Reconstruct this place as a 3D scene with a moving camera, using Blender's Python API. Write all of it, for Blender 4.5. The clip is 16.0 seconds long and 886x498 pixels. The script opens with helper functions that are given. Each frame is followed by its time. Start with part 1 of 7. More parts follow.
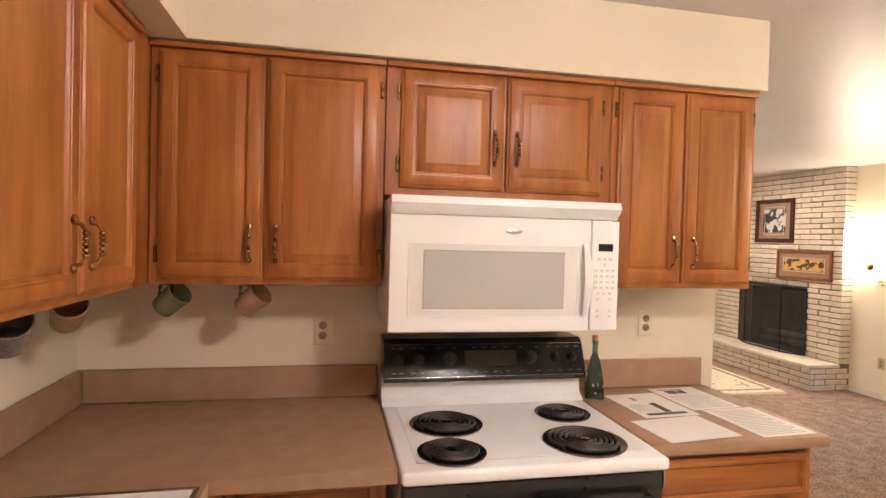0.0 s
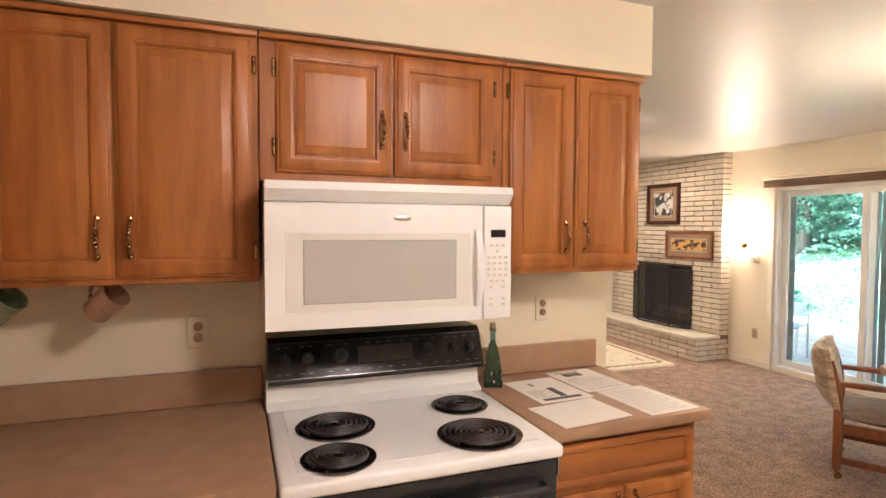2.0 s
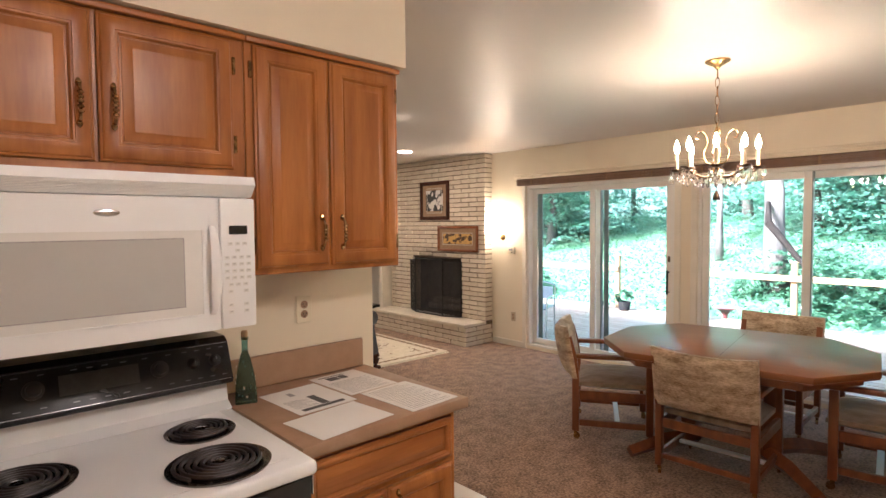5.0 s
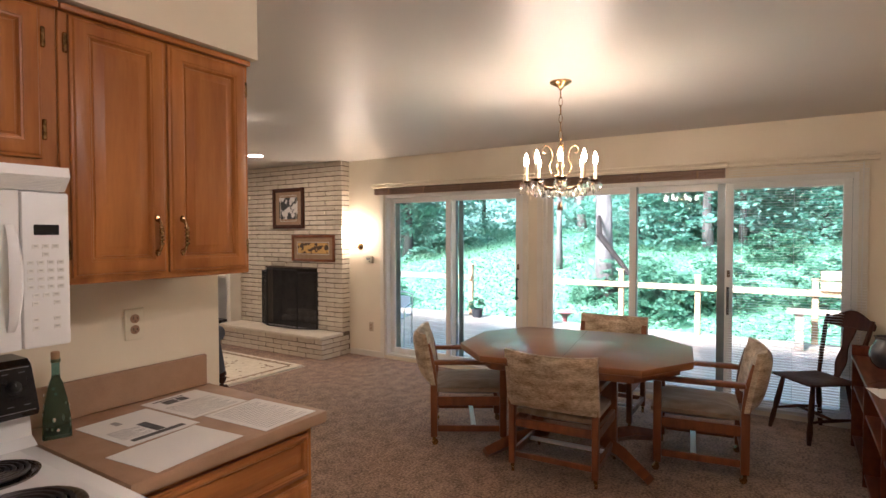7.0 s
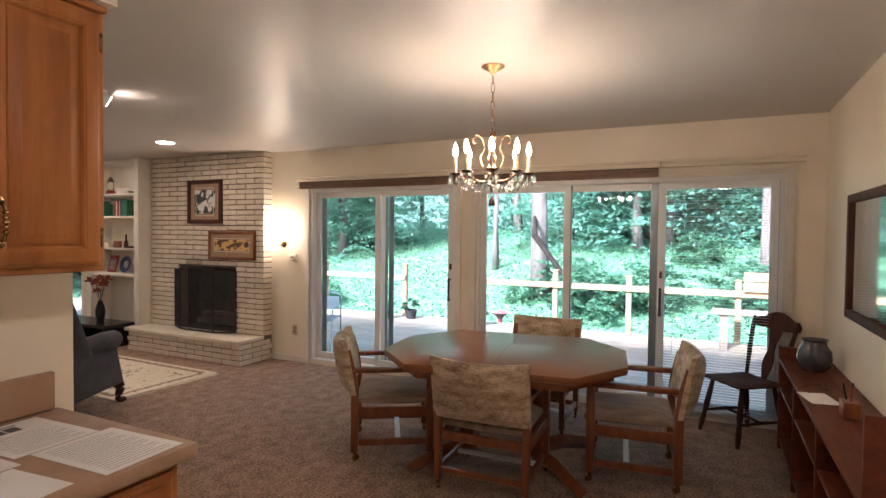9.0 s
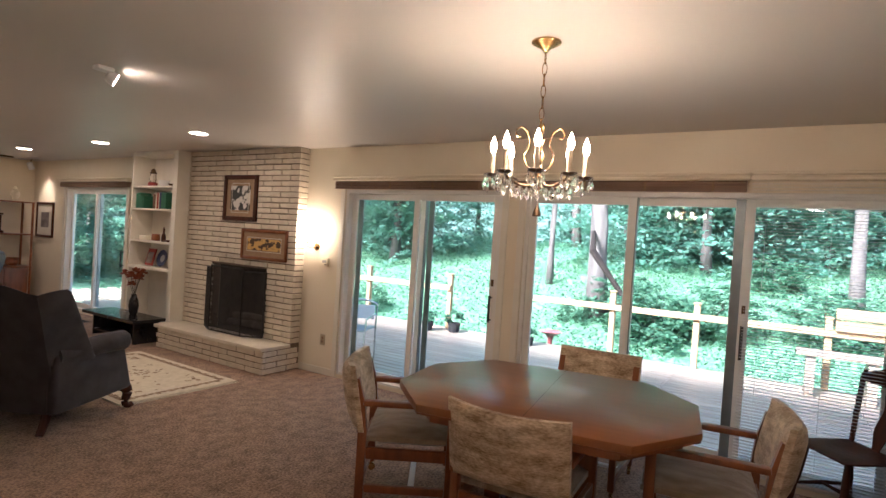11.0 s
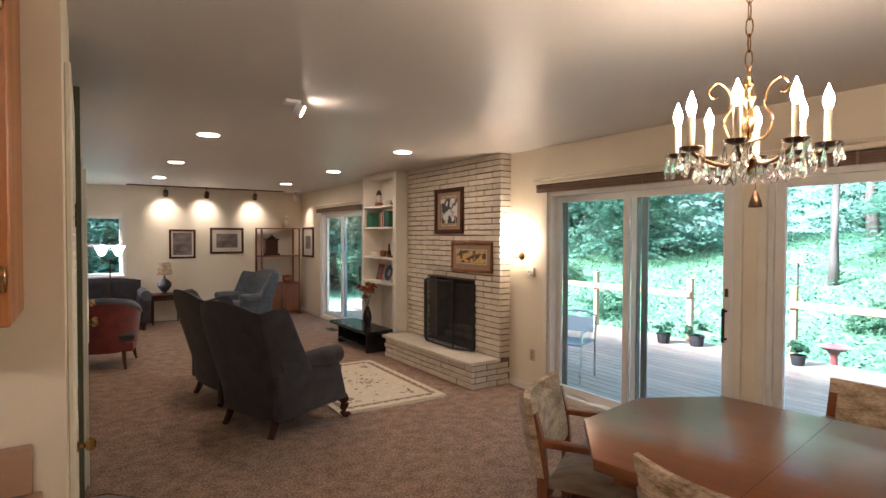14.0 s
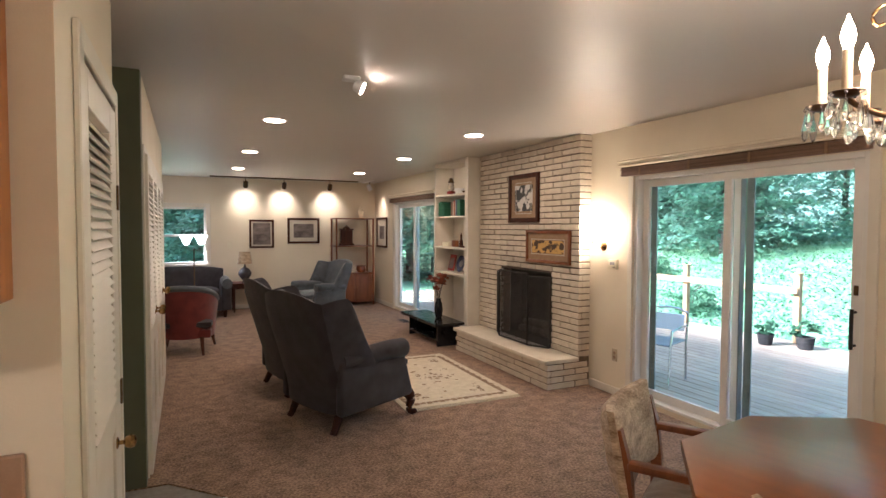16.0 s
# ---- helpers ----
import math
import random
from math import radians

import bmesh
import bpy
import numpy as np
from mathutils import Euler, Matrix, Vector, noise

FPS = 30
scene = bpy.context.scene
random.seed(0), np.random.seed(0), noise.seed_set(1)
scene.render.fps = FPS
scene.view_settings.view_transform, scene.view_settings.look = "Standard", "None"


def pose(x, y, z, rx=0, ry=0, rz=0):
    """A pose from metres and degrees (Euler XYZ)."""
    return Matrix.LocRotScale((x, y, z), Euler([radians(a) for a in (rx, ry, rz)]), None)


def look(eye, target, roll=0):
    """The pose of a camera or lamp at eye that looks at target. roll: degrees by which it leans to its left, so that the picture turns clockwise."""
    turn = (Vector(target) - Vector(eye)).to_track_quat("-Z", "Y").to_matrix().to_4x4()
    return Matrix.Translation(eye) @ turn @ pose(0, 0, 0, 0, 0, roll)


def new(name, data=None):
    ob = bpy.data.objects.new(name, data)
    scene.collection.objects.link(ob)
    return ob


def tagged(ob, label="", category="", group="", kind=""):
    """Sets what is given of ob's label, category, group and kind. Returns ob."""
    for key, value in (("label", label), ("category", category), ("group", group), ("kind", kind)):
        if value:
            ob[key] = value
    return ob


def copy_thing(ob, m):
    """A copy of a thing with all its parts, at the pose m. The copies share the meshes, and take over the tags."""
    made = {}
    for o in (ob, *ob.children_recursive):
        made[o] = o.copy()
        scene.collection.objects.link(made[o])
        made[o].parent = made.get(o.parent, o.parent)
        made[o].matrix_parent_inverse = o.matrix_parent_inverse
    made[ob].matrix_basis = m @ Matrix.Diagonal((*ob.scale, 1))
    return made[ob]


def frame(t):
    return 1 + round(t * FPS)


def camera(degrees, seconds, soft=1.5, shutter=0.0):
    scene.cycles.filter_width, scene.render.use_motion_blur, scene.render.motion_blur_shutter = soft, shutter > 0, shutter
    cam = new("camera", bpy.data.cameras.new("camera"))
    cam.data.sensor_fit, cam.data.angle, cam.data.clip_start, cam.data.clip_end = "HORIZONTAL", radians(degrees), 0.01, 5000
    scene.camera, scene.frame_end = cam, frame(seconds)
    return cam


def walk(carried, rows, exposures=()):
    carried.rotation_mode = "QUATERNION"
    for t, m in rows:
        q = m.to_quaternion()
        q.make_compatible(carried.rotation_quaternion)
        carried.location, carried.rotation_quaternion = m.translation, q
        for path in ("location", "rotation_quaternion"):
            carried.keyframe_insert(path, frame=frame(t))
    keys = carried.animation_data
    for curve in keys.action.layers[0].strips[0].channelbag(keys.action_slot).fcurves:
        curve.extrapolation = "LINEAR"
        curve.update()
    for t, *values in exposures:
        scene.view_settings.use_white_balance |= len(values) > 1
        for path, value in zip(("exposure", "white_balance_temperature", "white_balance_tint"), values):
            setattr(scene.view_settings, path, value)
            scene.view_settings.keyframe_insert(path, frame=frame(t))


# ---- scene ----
cam = camera(77.8, 16.0, soft=1.5)
PATH = [
    (0, (0.179, -0.111, 1.562), (0.579, 1.848, 1.519), 1.5),
    (0.5, (0.205, -0.09, 1.566), (0.663, 1.857, 1.516), 1.3),
    (1, (0.236, -0.07, 1.57), (0.774, 1.855, 1.512), 0.8),
    (1.5, (0.26, -0.042, 1.567), (0.885, 1.857, 1.499), 0.4),
    (2, (0.286, -0.023, 1.563), (0.991, 1.847, 1.481), 0.3),
    (2.5, (0.318, -0.003, 1.56), (1.121, 1.826, 1.462), 0.0),
    (3, (0.355, 0.011, 1.56), (1.26, 1.792, 1.451), -0.1),
    (3.5, (0.385, 0.02, 1.559), (1.4, 1.74, 1.447), -0.1),
    (4, (0.415, 0.03, 1.556), (1.554, 1.67, 1.446), -0.4),
    (6.5, (0.482, 0.078, 1.544), (2.095, 1.259, 1.486), -0.1),
    (7, (0.491, 0.094, 1.529), (2.179, 1.166, 1.474), -0.1),
    (7.5, (0.514, 0.101, 1.523), (2.257, 1.081, 1.466), -0.2),
    (8, (0.557, 0.108, 1.51), (2.337, 1.018, 1.451), -0.2),
    (8.2, (0.597, 0.115, 1.506), (2.386, 1.008, 1.443), -0.1),
    (10.3, (1.202, 0.26, 1.525), (2.968, 1.197, 1.485), 3.0),
    (10.5, (1.265, 0.269, 1.532), (3.014, 1.24, 1.493), 3.4),
    (11, (1.397, 0.323, 1.538), (3.094, 1.381, 1.504), 3.7),
    (11.5, (1.516, 0.35, 1.53), (3.16, 1.488, 1.498), 3.1),
    (12, (1.662, 0.367, 1.555), (3.195, 1.651, 1.516), 2.5),
    (12.5, (1.789, 0.366, 1.579), (3.173, 1.809, 1.533), 2.4),
    (13, (1.873, 0.349, 1.586), (3.127, 1.906, 1.538), 1.9),
    (13.5, (1.934, 0.36, 1.588), (3.1, 1.984, 1.541), 1.0),
    (14, (1.973, 0.372, 1.579), (3.069, 2.044, 1.531), 0.2),
    (14.5, (2.021, 0.425, 1.56), (3.059, 2.134, 1.505), -0.4),
    (15, (2.101, 0.517, 1.557), (3.06, 2.271, 1.49), -0.5),
    (15.5, (2.159, 0.591, 1.55), (3.038, 2.386, 1.477), -0.1),
    (16, (2.189, 0.629, 1.547), (3.04, 2.438, 1.468), 0.2),
]
EXPO = [(0.0, 3.88, 5450, 18), (3.0, 3.75, 5400, 17), (4.0, 3.5, 5400, 18), (6.5, 2.94, 5300, 20), (8.0, 2.80, 5300, 21), (10.5, 2.62, 5350, 21), (13.0, 2.68, 5400, 20), (16.0, 2.90, 5350, 19)]
walk(cam, [(t, look(eye, target, roll)) for t, eye, target, roll in PATH], EXPO)

# ---- sky and sun ----
world = bpy.data.worlds.new("sky")
scene.world = world
world.use_nodes = True
wn = world.node_tree
sky = wn.nodes.new("ShaderNodeTexSky")
sky.sky_type, sky.sun_disc = "NISHITA", False
sky.sun_elevation, sky.sun_rotation = radians(37), radians(-75)
sky.air_density, sky.dust_density = 1.0, 2.5
wn.links.new(sky.outputs[0], wn.nodes["Background"].inputs[0])
wn.nodes["Background"].inputs[1].default_value = 0.15
sun_data = bpy.data.lights.new("sun", "SUN")
sun_data.energy, sun_data.angle, sun_data.color = 5.0, radians(12), (1.0, 0.98, 0.93)
sun = new("sun", sun_data)
sun.matrix_world = look((-40, 20, 40), (12, 6, 0))

# ---- materials ----
def mat(name, c1, c2=None, rough=0.6, scale=8.0, stretch=(1, 1, 1), bump=0.0, bscale=80.0, metal=0.0, fine=0.25, coat=0.0, vary=0.0, spec=0.5, sheen=0.0, hard=False, rvar=0.07):
    """Two colours mixed by broad and fine noise, a fine relief, uneven gloss."""
    m = bpy.data.materials.new(name)
    m.use_nodes = True
    nt = m.node_tree
    b = nt.nodes["Principled BSDF"]
    N, L = nt.nodes.new, nt.links.new
    c2 = c2 or tuple(v * 0.85 for v in c1)
    co = N("ShaderNodeTexCoord")
    mp = N("ShaderNodeMapping")
    mp.inputs["Scale"].default_value = stretch
    L(co.outputs["Object"], mp.inputs[0])
    n1, n2 = N("ShaderNodeTexNoise"), N("ShaderNodeTexNoise")
    n1.inputs["Scale"].default_value, n1.inputs["Detail"].default_value = scale, 5
    n2.inputs["Scale"].default_value, n2.inputs["Detail"].default_value = bscale, 4
    L(mp.outputs[0], n1.inputs[0])
    L(mp.outputs[0], n2.inputs[0])
    add = N("ShaderNodeMath")
    add.operation = "MULTIPLY_ADD"
    L(n2.outputs[0], add.inputs[0])
    add.inputs[1].default_value = fine
    L(n1.outputs[0], add.inputs[2])
    last = add
    if vary:
        oi = N("ShaderNodeObjectInfo")
        isl = N("ShaderNodeNewGeometry")
        s1 = N("ShaderNodeMath")
        L(oi.outputs["Random"], s1.inputs[0])
        L(isl.outputs["Random Per Island"], s1.inputs[1])
        s2 = N("ShaderNodeMath")
        s2.operation = "MULTIPLY_ADD"
        L(s1.outputs[0], s2.inputs[0])
        s2.inputs[1].default_value = vary
        L(add.outputs[0], s2.inputs[2])
        last = s2
    mid, half = 0.5 + 0.5 * fine + vary, 0.17 + 0.10 * fine + 0.45 * vary
    lo, hi = mid - half, mid + half
    if hard:
        lo, hi = 0.49 + fine * 0.5, 0.53 + fine * 0.5
    ramp = N("ShaderNodeMapRange")
    ramp.inputs["From Min"].default_value, ramp.inputs["From Max"].default_value = lo, hi
    L(last.outputs[0], ramp.inputs[0])
    mix = N("ShaderNodeMix")
    mix.data_type = "RGBA"
    mix.inputs["A"].default_value, mix.inputs["B"].default_value = (*c1, 1), (*c2, 1)
    L(ramp.outputs[0], mix.inputs["Factor"])
    L(mix.outputs["Result"], b.inputs["Base Color"])
    rr = N("ShaderNodeMapRange")
    rr.inputs["To Min"].default_value, rr.inputs["To Max"].default_value = max(rough - rvar, 0.02), min(rough + rvar, 1)
    L(n1.outputs[0], rr.inputs[0])
    L(rr.outputs[0], b.inputs["Roughness"])
    b.inputs["Metallic"].default_value = metal
    b.inputs["Coat Weight"].default_value = coat
    b.inputs["Coat Roughness"].default_value = 0.12
    b.inputs["Specular IOR Level"].default_value = spec
    b.inputs["Sheen Weight"].default_value = sheen
    if bump:
        bp = N("ShaderNodeBump")
        bp.inputs["Strength"].default_value, bp.inputs["Distance"].default_value = min(bump, 1.0), 0.004
        L(n2.outputs[0], bp.inputs["Height"])
        L(bp.outputs[0], b.inputs["Normal"])
    return m


def glow(name, colour, strength):
    m = bpy.data.materials.new(name)
    m.use_nodes = True
    b = m.node_tree.nodes["Principled BSDF"]
    b.inputs["Base Color"].default_value = (*colour, 1)
    b.inputs["Emission Color"].default_value = (*colour, 1)
    b.inputs["Emission Strength"].default_value = strength
    return m


def glassy(name, colour=(1, 1, 1), rough=0.0, ior=1.45):
    m = bpy.data.materials.new(name)
    m.use_nodes = True
    b = m.node_tree.nodes["Principled BSDF"]
    b.inputs["Base Color"].default_value = (*colour, 1)
    b.inputs["Transmission Weight"].default_value = 1
    b.inputs["Roughness"].default_value, b.inputs["IOR"].default_value = rough, ior
    return m


WALL = mat("cream_wall_paint", (0.80, 0.72, 0.56), (0.74, 0.65, 0.49), 0.55, 1.5, bump=0.12, bscale=220, fine=0.1)
CEIL = mat("satin_ceiling_paint", (0.62, 0.58, 0.53), (0.60, 0.56, 0.51), 0.47, 0.35, fine=0.02, spec=0.5)
GREEN = mat("olive_green_paint", (0.115, 0.125, 0.07), (0.095, 0.105, 0.06), 0.5, 3, bump=0.1, bscale=200)
CABINET = mat("stained_cherry_wood", (0.47, 0.185, 0.040), (0.255, 0.080, 0.014), 0.38, 3.0, (5, 5, 0.55), 0.05, 26, spec=0.48, vary=0.10, fine=0.22)
CABINET_H = mat("stained_cherry_wood_crosswise", (0.45, 0.172, 0.037), (0.255, 0.080, 0.014), 0.38, 3.0, (0.55, 5, 5), 0.05, 26, spec=0.48, vary=0.10, fine=0.22)
LAMINATE = mat("tan_laminate", (0.40, 0.25, 0.15), (0.33, 0.20, 0.115), 0.45, 14, bump=0.06, bscale=260, fine=0.6)
ENAMEL = mat("white_enamel", (0.85, 0.85, 0.85), (0.82, 0.82, 0.82), 0.22, 3, bscale=30, fine=0.05)
PLASTIC = mat("white_plastic", (0.84, 0.84, 0.83), (0.80, 0.80, 0.79), 0.38, 4, bscale=60, fine=0.05)
IVORY = mat("ivory_plastic", (0.78, 0.71, 0.55), (0.74, 0.67, 0.5), 0.4, 6, bscale=60, fine=0.05)
GREYGLASS = mat("grey_window_screen", (0.50, 0.49, 0.46), (0.46, 0.45, 0.42), 0.2, 3, bscale=600, fine=0.1)
SURROUND = mat("off_white_surround", (0.74, 0.73, 0.69), (0.70, 0.69, 0.65), 0.35, 6)
BLACKGLOSS = mat("black_gloss_panel", (0.012, 0.012, 0.013), (0.02, 0.02, 0.02), 0.13, 6, bscale=40)
BLACKMATTE = mat("black_iron", (0.015, 0.014, 0.013), (0.03, 0.027, 0.024), 0.55, 20, bump=0.15, bscale=120)
SOOT = mat("soot_dark_firebox", (0.02, 0.018, 0.016), (0.05, 0.043, 0.036), 0.9, 9, bump=0.4, bscale=40)
COIL = mat("burner_coil", (0.03, 0.027, 0.027), (0.06, 0.05, 0.05), 0.45, 30, metal=0.6, bscale=90)
CHROME = mat("worn_chrome", (0.75, 0.75, 0.76), (0.62, 0.62, 0.63), 0.16, 20, metal=1.0)
BRASS = mat("antique_brass", (0.58, 0.36, 0.15), (0.12, 0.068, 0.028), 0.24, 60, metal=1.0, fine=0.6)
GOLD = mat("polished_brass", (0.52, 0.34, 0.15), (0.36, 0.22, 0.08), 0.22, 20, metal=1.0)
BRONZE = mat("dark_bronze", (0.09, 0.055, 0.03), (0.16, 0.10, 0.05), 0.35, 30, metal=0.9)
OAK = mat("honey_oak", (0.26, 0.082, 0.022), (0.15, 0.042, 0.011), 0.36, 6, (3, 3, 0.6), 0.12, 90, coat=0.2, fine=0.4)
TABLEWOOD = mat("glossy_table_veneer", (0.27, 0.096, 0.025), (0.225, 0.077, 0.020), 0.30, 5, (4, 0.4, 4), 0.0, 60, spec=0.55, fine=0.3, rvar=0.0, coat=0.15)
DARKWOOD = mat("dark_walnut", (0.075, 0.022, 0.009), (0.035, 0.011, 0.006), 0.62, 6, (4, 4, 0.6), 0.08, 80, spec=0.25)
REDWOOD = mat("mahogany_shelf", (0.15, 0.038, 0.013), (0.085, 0.02, 0.007), 0.45, 6, (0.6, 4, 4), 0.08, 80, spec=0.25)
BLACKWOOD = mat("black_lacquer", (0.012, 0.012, 0.014), (0.022, 0.021, 0.022), 0.25, 8, bscale=60)
FABRIC = mat("tan_patterned_upholstery", (0.68, 0.53, 0.35), (0.20, 0.125, 0.06), 0.9, 9, (1, 0.8, 2.4), 0.7, 60, fine=0.7, sheen=0.2)
SEATFAB = mat("grey_tan_seat_upholstery", (0.42, 0.33, 0.23), (0.20, 0.145, 0.095), 0.9, 6, (1.2, 3.4, 2), 0.45, 240, fine=0.5, sheen=0.3)
BLUEGREY = mat("slate_blue_upholstery", (0.046, 0.040, 0.045), (0.024, 0.020, 0.023), 0.85, 9, bump=0.4, bscale=300, fine=0.6, sheen=0.1)
PALEBLUE = mat("pale_blue_upholstery", (0.10, 0.115, 0.125), (0.055, 0.063, 0.072), 0.85, 9, bump=0.4, bscale=300, fine=0.6, sheen=0.3)
REDFAB = mat("brick_red_upholstery", (0.17, 0.02, 0.014), (0.10, 0.012, 0.009), 0.8, 9, bump=0.3, bscale=300, fine=0.5, sheen=0.3)
CARPET = mat("taupe_cut_pile_carpet", (0.42, 0.275, 0.18), (0.12, 0.072, 0.043), 0.98, 10, bump=1.0, bscale=62, fine=1.9, spec=0.1, sheen=0.15)
RUG = mat("cream_wool_rug", (0.72, 0.64, 0.49), (0.60, 0.52, 0.38), 0.95, 18, bump=0.5, bscale=200, fine=0.5)
RUGDARK = mat("brown_rug_border", (0.16, 0.10, 0.06), (0.36, 0.25, 0.15), 0.95, 26, bump=0.5, bscale=200, fine=0.6)
TILE = mat("white_floor_tile", (0.70, 0.66, 0.58), (0.62, 0.58, 0.50), 0.25, 4, bscale=60, vary=0.08)
GROUT = mat("grey_grout", (0.30, 0.27, 0.23), (0.24, 0.21, 0.18), 0.9, 30)
BRICK = mat("cream_brick", (0.74, 0.66, 0.52), (0.58, 0.49, 0.36), 0.85, 9, bump=0.7, bscale=70, fine=0.5, vary=0.3)
SOOTBRICK = mat("smoke_stained_brick", (0.40, 0.34, 0.26), (0.60, 0.52, 0.40), 0.9, 14, bump=0.7, bscale=70, fine=0.5, vary=0.3)
MORTAR = mat("brown_grey_mortar", (0.20, 0.15, 0.105), (0.12, 0.088, 0.063), 0.95, 25, bump=0.6, bscale=140)
STONE = mat("cream_hearth_slab", (0.72, 0.65, 0.52), (0.62, 0.55, 0.43), 0.6, 6, bump=0.2, bscale=60)
WHITE = mat("white_woodwork_paint", (0.78, 0.73, 0.62), (0.72, 0.67, 0.56), 0.42, 5, bump=0.05, bscale=120, fine=0.1)
VINYL = mat("white_vinyl_frame", (0.80, 0.78, 0.73), (0.74, 0.72, 0.66), 0.4, 5, fine=0.1)
ALU = mat("grey_door_edge", (0.28, 0.31, 0.31), (0.22, 0.25, 0.25), 0.4, 8, metal=0.5)
DARKALU = mat("dark_green_grey_screen_frame", (0.20, 0.26, 0.25), (0.15, 0.20, 0.19), 0.45, 8, metal=0.2)
BLIND = mat("taupe_folded_blind", (0.30, 0.18, 0.11), (0.17, 0.095, 0.055), 0.5, 6, (1, 0.3, 12), 0.2, 40)
POT = mat("matt_black_pot", (0.02, 0.02, 0.02), (0.035, 0.032, 0.03), 0.8, 12, spec=0.2)
SLAT = mat("white_blind_slat", (0.74, 0.72, 0.68), (0.68, 0.66, 0.62), 0.45, 6)
GLASS = glassy("window_glass", (0.97, 1.0, 0.985), 0.0, 1.40)
CRYSTAL = glassy("cut_crystal", (1, 0.98, 0.95), 0.14, 1.55)
BOTTLE = glassy("blue_green_bottle_glass", (0.16, 0.38, 0.36), 0.03, 1.45)
CANDLE = mat("cream_candle_sleeve", (0.60, 0.50, 0.34), (0.54, 0.44, 0.29), 0.5, 8)
BULB = glow("candle_bulb", (1.0, 0.74, 0.45), 50)
SCONCEB = glow("sconce_bulb", (1.0, 0.78, 0.50), 105)
DISC = glow("recessed_lamp", (1.0, 0.76, 0.50), 24)
GLOBE = glow("kitchen_globe_glass", (1.0, 0.80, 0.58), 9.0)
UPLIGHT = glow("torchiere_bowl", (1.0, 0.93, 0.82), 1.6)
PAPER = mat("white_paper", (0.82, 0.80, 0.76), (0.78, 0.76, 0.72), 0.8, 5, fine=0.1)
INK = mat("printed_ink", (0.05, 0.05, 0.05), (0.12, 0.11, 0.11), 0.7, 30)
GREYINK = mat("grey_print", (0.28, 0.27, 0.27), (0.40, 0.39, 0.38), 0.7, 90)
MATBOARD = mat("tan_mount_board", (0.33, 0.22, 0.13), (0.28, 0.18, 0.10), 0.9, 30)
CREAMMAT = mat("cream_mount_board", (0.62, 0.57, 0.46), (0.56, 0.50, 0.40), 0.9, 30)
PRINT_BW = mat("ink_print_picture", (0.02, 0.02, 0.02), (0.62, 0.60, 0.55), 0.5, 9, fine=0.05, hard=True)
PRINT_GOLD = mat("ochre_print_picture", (0.60, 0.36, 0.09), (0.06, 0.03, 0.015), 0.5, 13, (1, 1.2, 1.6), fine=0.1, hard=True)
PRINT_SEA = mat("faded_landscape_picture", (0.26, 0.21, 0.19), (0.06, 0.045, 0.04), 0.5, 5, (1, 1, 2.2), fine=0.3)
CLAY = mat("dark_stoneware", (0.035, 0.035, 0.045), (0.08, 0.07, 0.07), 0.2, 12)
MUGGREEN = mat("sage_mug_glaze", (0.25, 0.26, 0.17), (0.08, 0.12, 0.05), 0.25, 14)
MUGTAN = mat("pink_tan_mug_glaze", (0.42, 0.25, 0.16), (0.30, 0.17, 0.10), 0.25, 20)
MUGBLUE = mat("dark_blue_mug_glaze", (0.05, 0.07, 0.10), (0.30, 0.28, 0.26), 0.25, 5)
PETAL = mat("russet_flower", (0.19, 0.028, 0.012), (0.27, 0.07, 0.025), 0.8, 20, vary=0.3)
BOOKS = [mat("book_cloth_" + n, c, None, 0.7, 12) for n, c in (("green", (0.02, 0.12, 0.06)), ("red", (0.28, 0.03, 0.02)), ("brown", (0.13, 0.07, 0.035)), ("cream", (0.6, 0.52, 0.38)), ("navy", (0.02, 0.03, 0.09)))]
DECK = mat("weathered_deck_board", (0.42, 0.325, 0.235), (0.17, 0.125, 0.088), 0.34, 4, (4, 0.5, 4), 0.3, 70, vary=0.25, fine=0.4)
RAIL = mat("new_pine_lumber", (0.33, 0.215, 0.105), (0.25, 0.155, 0.07), 0.6, 5, (1, 1, 1), 0.2, 60, vary=0.15)
BARK = mat("tree_bark", (0.12, 0.102, 0.085), (0.055, 0.046, 0.038), 0.95, 4, (3, 3, 0.5), 1.0, 30, fine=0.5)
DARKBARK = mat("wet_dead_bark", (0.03, 0.024, 0.02), (0.015, 0.012, 0.01), 0.95, 6, (3, 3, 0.5), 0.8, 40, fine=0.5, spec=0.05)
GRASS = mat("woodland_floor", (0.15, 0.29, 0.16), (0.10, 0.20, 0.10), 0.95, 1.5, bump=0.8, bscale=20, fine=0.5)
RUSTGRILL = mat("brown_metal_grille", (0.10, 0.075, 0.05), (0.07, 0.05, 0.035), 0.5, 20, metal=0.3)


def leaf_mat(name, c1, c2):
    m = mat(name, c1, c2, 0.8, 0.8, vary=0.12, fine=0.2, spec=0.12)
    nt = m.node_tree
    b = nt.nodes["Principled BSDF"]
    tr = nt.nodes.new("ShaderNodeBsdfTranslucent")
    mx = nt.nodes.new("ShaderNodeMixShader")
    mx.inputs[0].default_value = 0.62
    for l in list(nt.links):
        if l.to_node == b and l.to_socket.name == "Base Color":
            nt.links.new(l.from_socket, tr.inputs[0])
    nt.links.new(b.outputs[0], mx.inputs[1])
    nt.links.new(tr.outputs[0], mx.inputs[2])
    nt.links.new(mx.outputs[0], nt.nodes["Material Output"].inputs[0])
    return m


